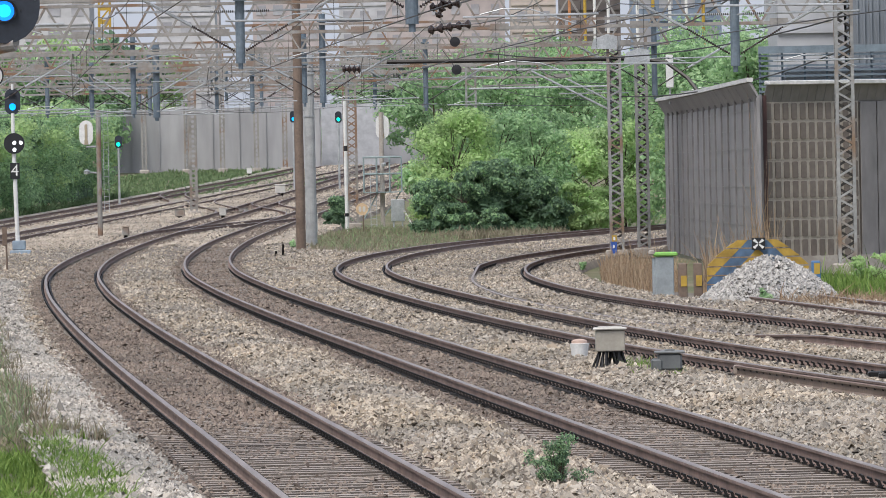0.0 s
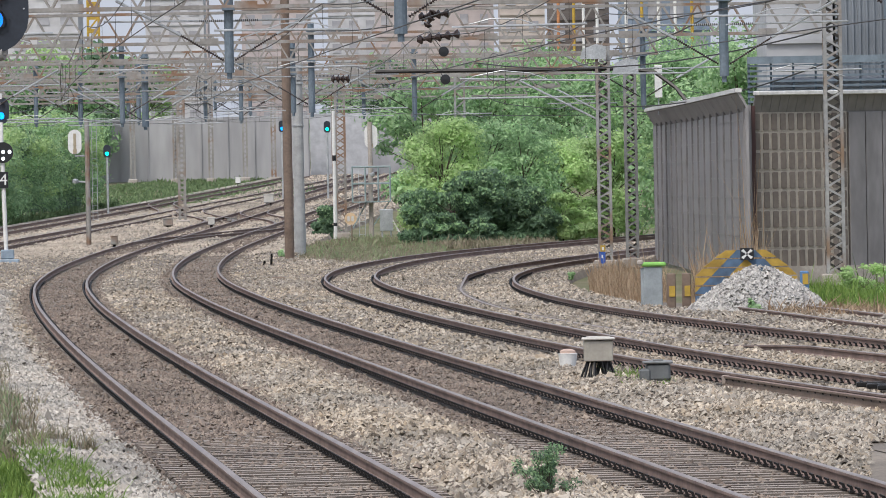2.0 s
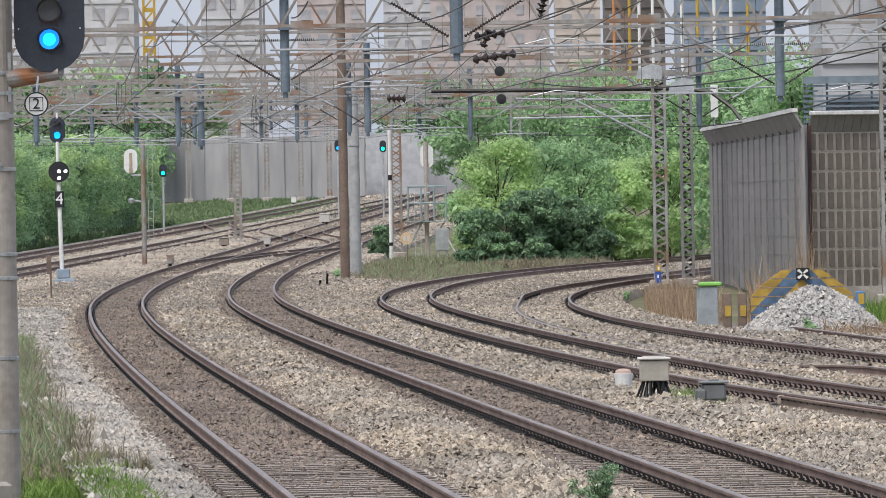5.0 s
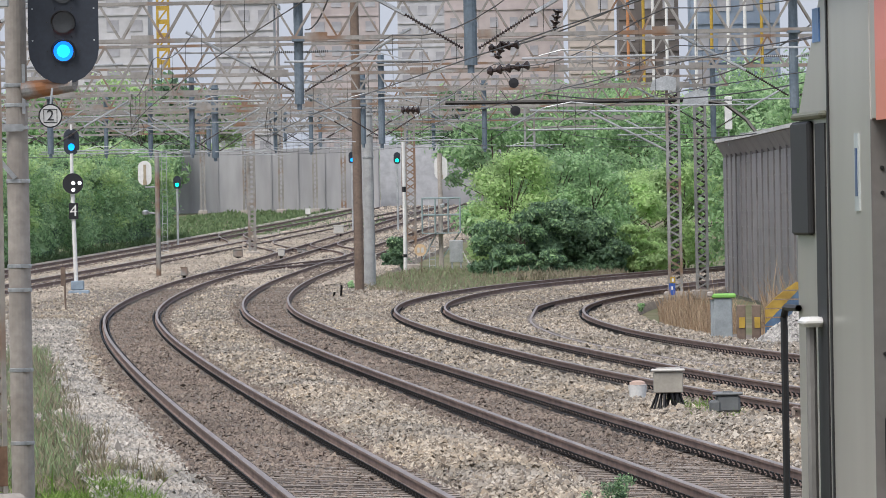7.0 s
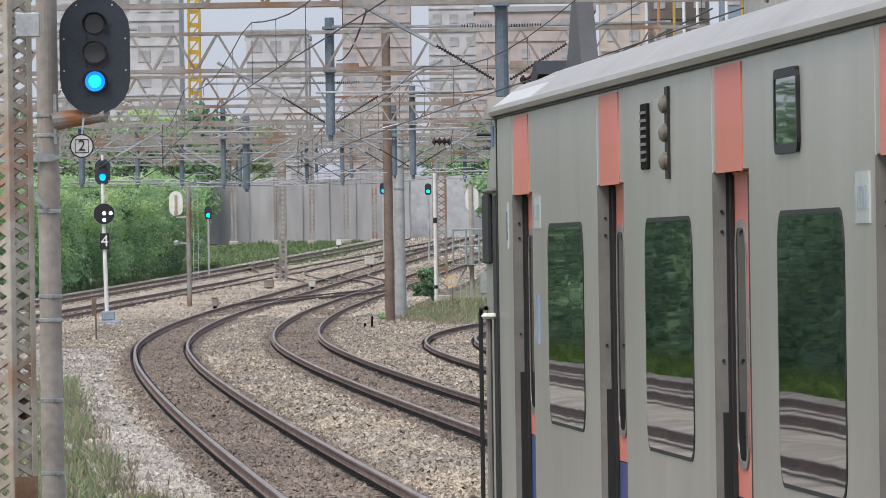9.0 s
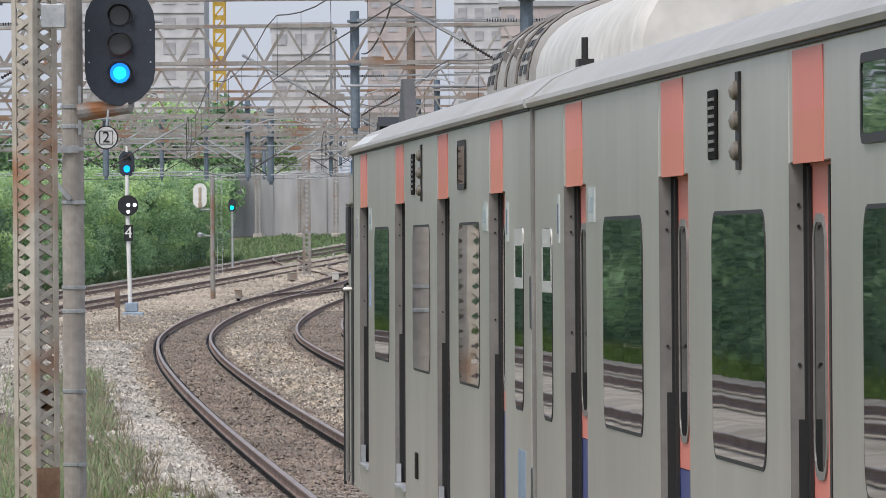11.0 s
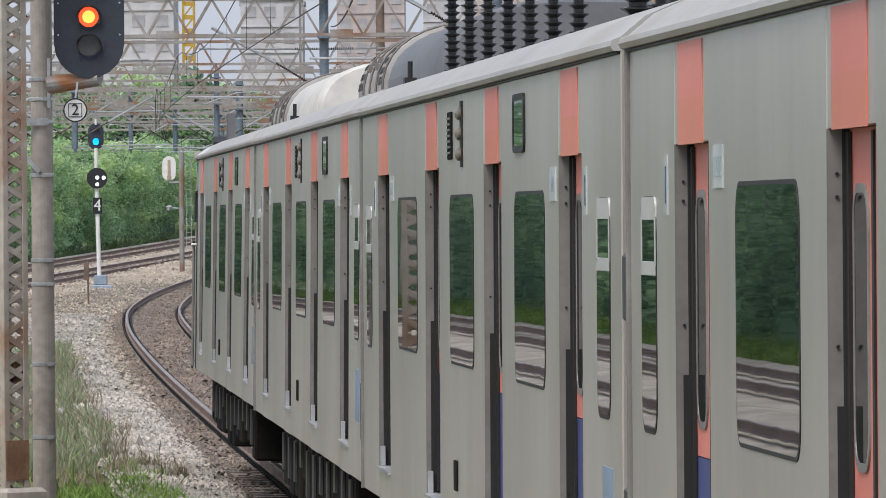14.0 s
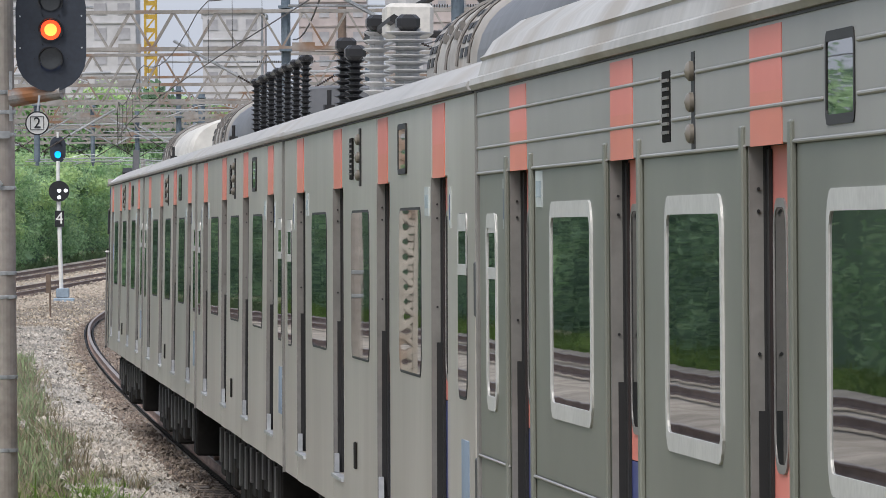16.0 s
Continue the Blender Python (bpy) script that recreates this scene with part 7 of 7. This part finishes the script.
block(-53, 980, 10, 14, 40, PALE_WALL, "tall pale apartment block with window rows", 4, 13, 1.3, 1.3)
block(-27.5, 950, 7, 12, 22, PALE_WALL, "pale apartment block beyond the tracks", 3, 7, 1.3, 1.3)
block(-17, 1050, 9, 14, 29, PINK_WALL, "pink apartment block beyond the tracks", 4, 9, 1.3, 1.3)
block(-7.0, 1100, 7, 14, 32, PALE_WALL, "pale tall apartment block", 3, 10, 1.2, 1.3)
block(3.5, 900, 13.5, 14, 23, PINK_WALL, "wide pink apartment block beyond the tracks", 6, 7, 0.9, 1.1)
block(13.2, 880, 5, 14, 24, BEIGE_WALL, "beige apartment block beyond the tracks", 2, 8, 1.1, 1.2)
block(18.2, 820, 6.2, 12, 30, BROWN_WALL, "dark brown office tower with coloured pipes", 3, 9, 1.2, 1.6)
block(-33, 1150, 9, 12, 26, PINK_WALL, "pink apartment block beyond the tracks", 4, 8, 1.3, 1.3)
block(25.2, 760, 8.5, 12, 26, BLUE_WALL, "blue-grey clad building with pale uprights", 4, 7, 1.3, 1.8)
block(16.5, 330, 2.8, 12, 13, GREY_WALL, "light grey clad workshop behind the barrier", 1, 3, 0.35, 1.6)
slate = block(21.2, 329, 6.4, 12, 13, SLATE_WALL, "slate-grey clad hall with upright ribs behind the barrier", 1, 1, 0.3, 0.5)
for k in range(22):
    part("rib", Form().box((-3.1 + 0.29 * k, -0.05, 6.5), (0.07, 0.10, 13)), SLATE_WALL, slate)
for i, (x, y, z1, m) in enumerate(((16.0, 818, 32, ORANGE), (17.6, 818, 32, YELLOW), (18.6, 818, 32, WHITE), (20.0, 818, 32, WHITE), (21.3, 757, 28, WHITE), (22.8, 757, 28, YELLOW), (24.4, 757, 28, WHITE), (26, 757, 28, WHITE), (27.6, 757, 28, YELLOW))):
    tagged(part("facade_pipe", Form().rod((x, y, 2), (x, y, z1), 0.17, 8), m), "coloured pipe running up a facade", "pipe", "facade pipes")
crane = thing("tower_crane", (-34.5, 880, rise(880)), "yellow tower crane mast beside an apartment block", "crane")
f = Form()
for sx in (-0.6, 0.6):
    for sy in (-0.6, 0.6):
        f.rod((sx, sy, 0), (sx, sy, 36), 0.16, 4)
for k in range(24):
    f.rod((-0.6, -0.6, k * 1.5), (0.6, -0.6, k * 1.5 + 1.5), 0.13, 4)
    f.box((0, -0.6, k * 1.5), (1.2, 0.1, 0.5))
part("mast", f, YELLOW, crane)

rack = thing("louvred_screen", (14.35, 262, -0.62), "blue-grey louvred rooftop screen behind the barrier", "screen")
for k in range(8):
    part("louvre", Form().box((0, 0, 5.9 + k * 0.17), (6.0, 0.12, 0.07)), BLUE_POST, rack)
part("rail", Form().box((0, 0, 7.28), (6.0, 0.2, 0.24)), plain("slate_blue_rail", (0.19, 0.24, 0.28), 0.5), rack)
for k in range(9):
    part("upright", Form().box((-2.95 + k * 0.74, 0.1, 5.0), (0.07, 0.08, 4.6)), BLUE_POST, rack)
part("tank", Form().box((0.6, 1.0, 5.4), (5.6, 1.4, 2.6), bevel=0.1), GREY_WALL, rack)
light_box = thing("white_cabinet", (8.85, 276, 5.65), "slim white cabinet fixed above the barrier", "cabinet")
part("body", Form().box((0, 0, 0.55), (0.26, 0.2, 1.15), bevel=0.02), WHITE, light_box)
part("bracket", Form().rod((0, 0.05, -0.6), (0, 0.05, 0.2), 0.03, 6), GALV, light_box)
for x, z in ((6.45, 6.95), (7.55, 6.45)):
    b = thing("insulator_cap", (x, 270.6, z), "pale grey bolted bracket plate on a mast head", "bracket", "mast head plates")
    part("plate", Form().slab(((-0.45, 0), (0.45, -0.02), (0.45, 0.42), (0.1, 0.50), (-0.35, 0.34)), -0.03, 0.03), GALV, b)


# ---- everything that moves ----
def motions():
    times = [k * 0.5 for k in range(33)]
    for k, car in enumerate(TRAIN):
        walk(car, [(t, car_pose(train_head(t) - CAR * k)) for t in times])
    flip = lambda z, rows: [(t, pose(0, -0.03, z, 0, 0, a)) for t, a in rows]
    walk(lower_lens, flip(-0.27, ((0, 0), (12.90, 0), (12.934, 60), (12.967, 120), (13.0, 180), (16, 180))))
    walk(middle_lens, flip(0.02, ((0, 180), (13.10, 180), (13.134, 240), (13.167, 300), (13.2, 360), (16, 360))))


motions()
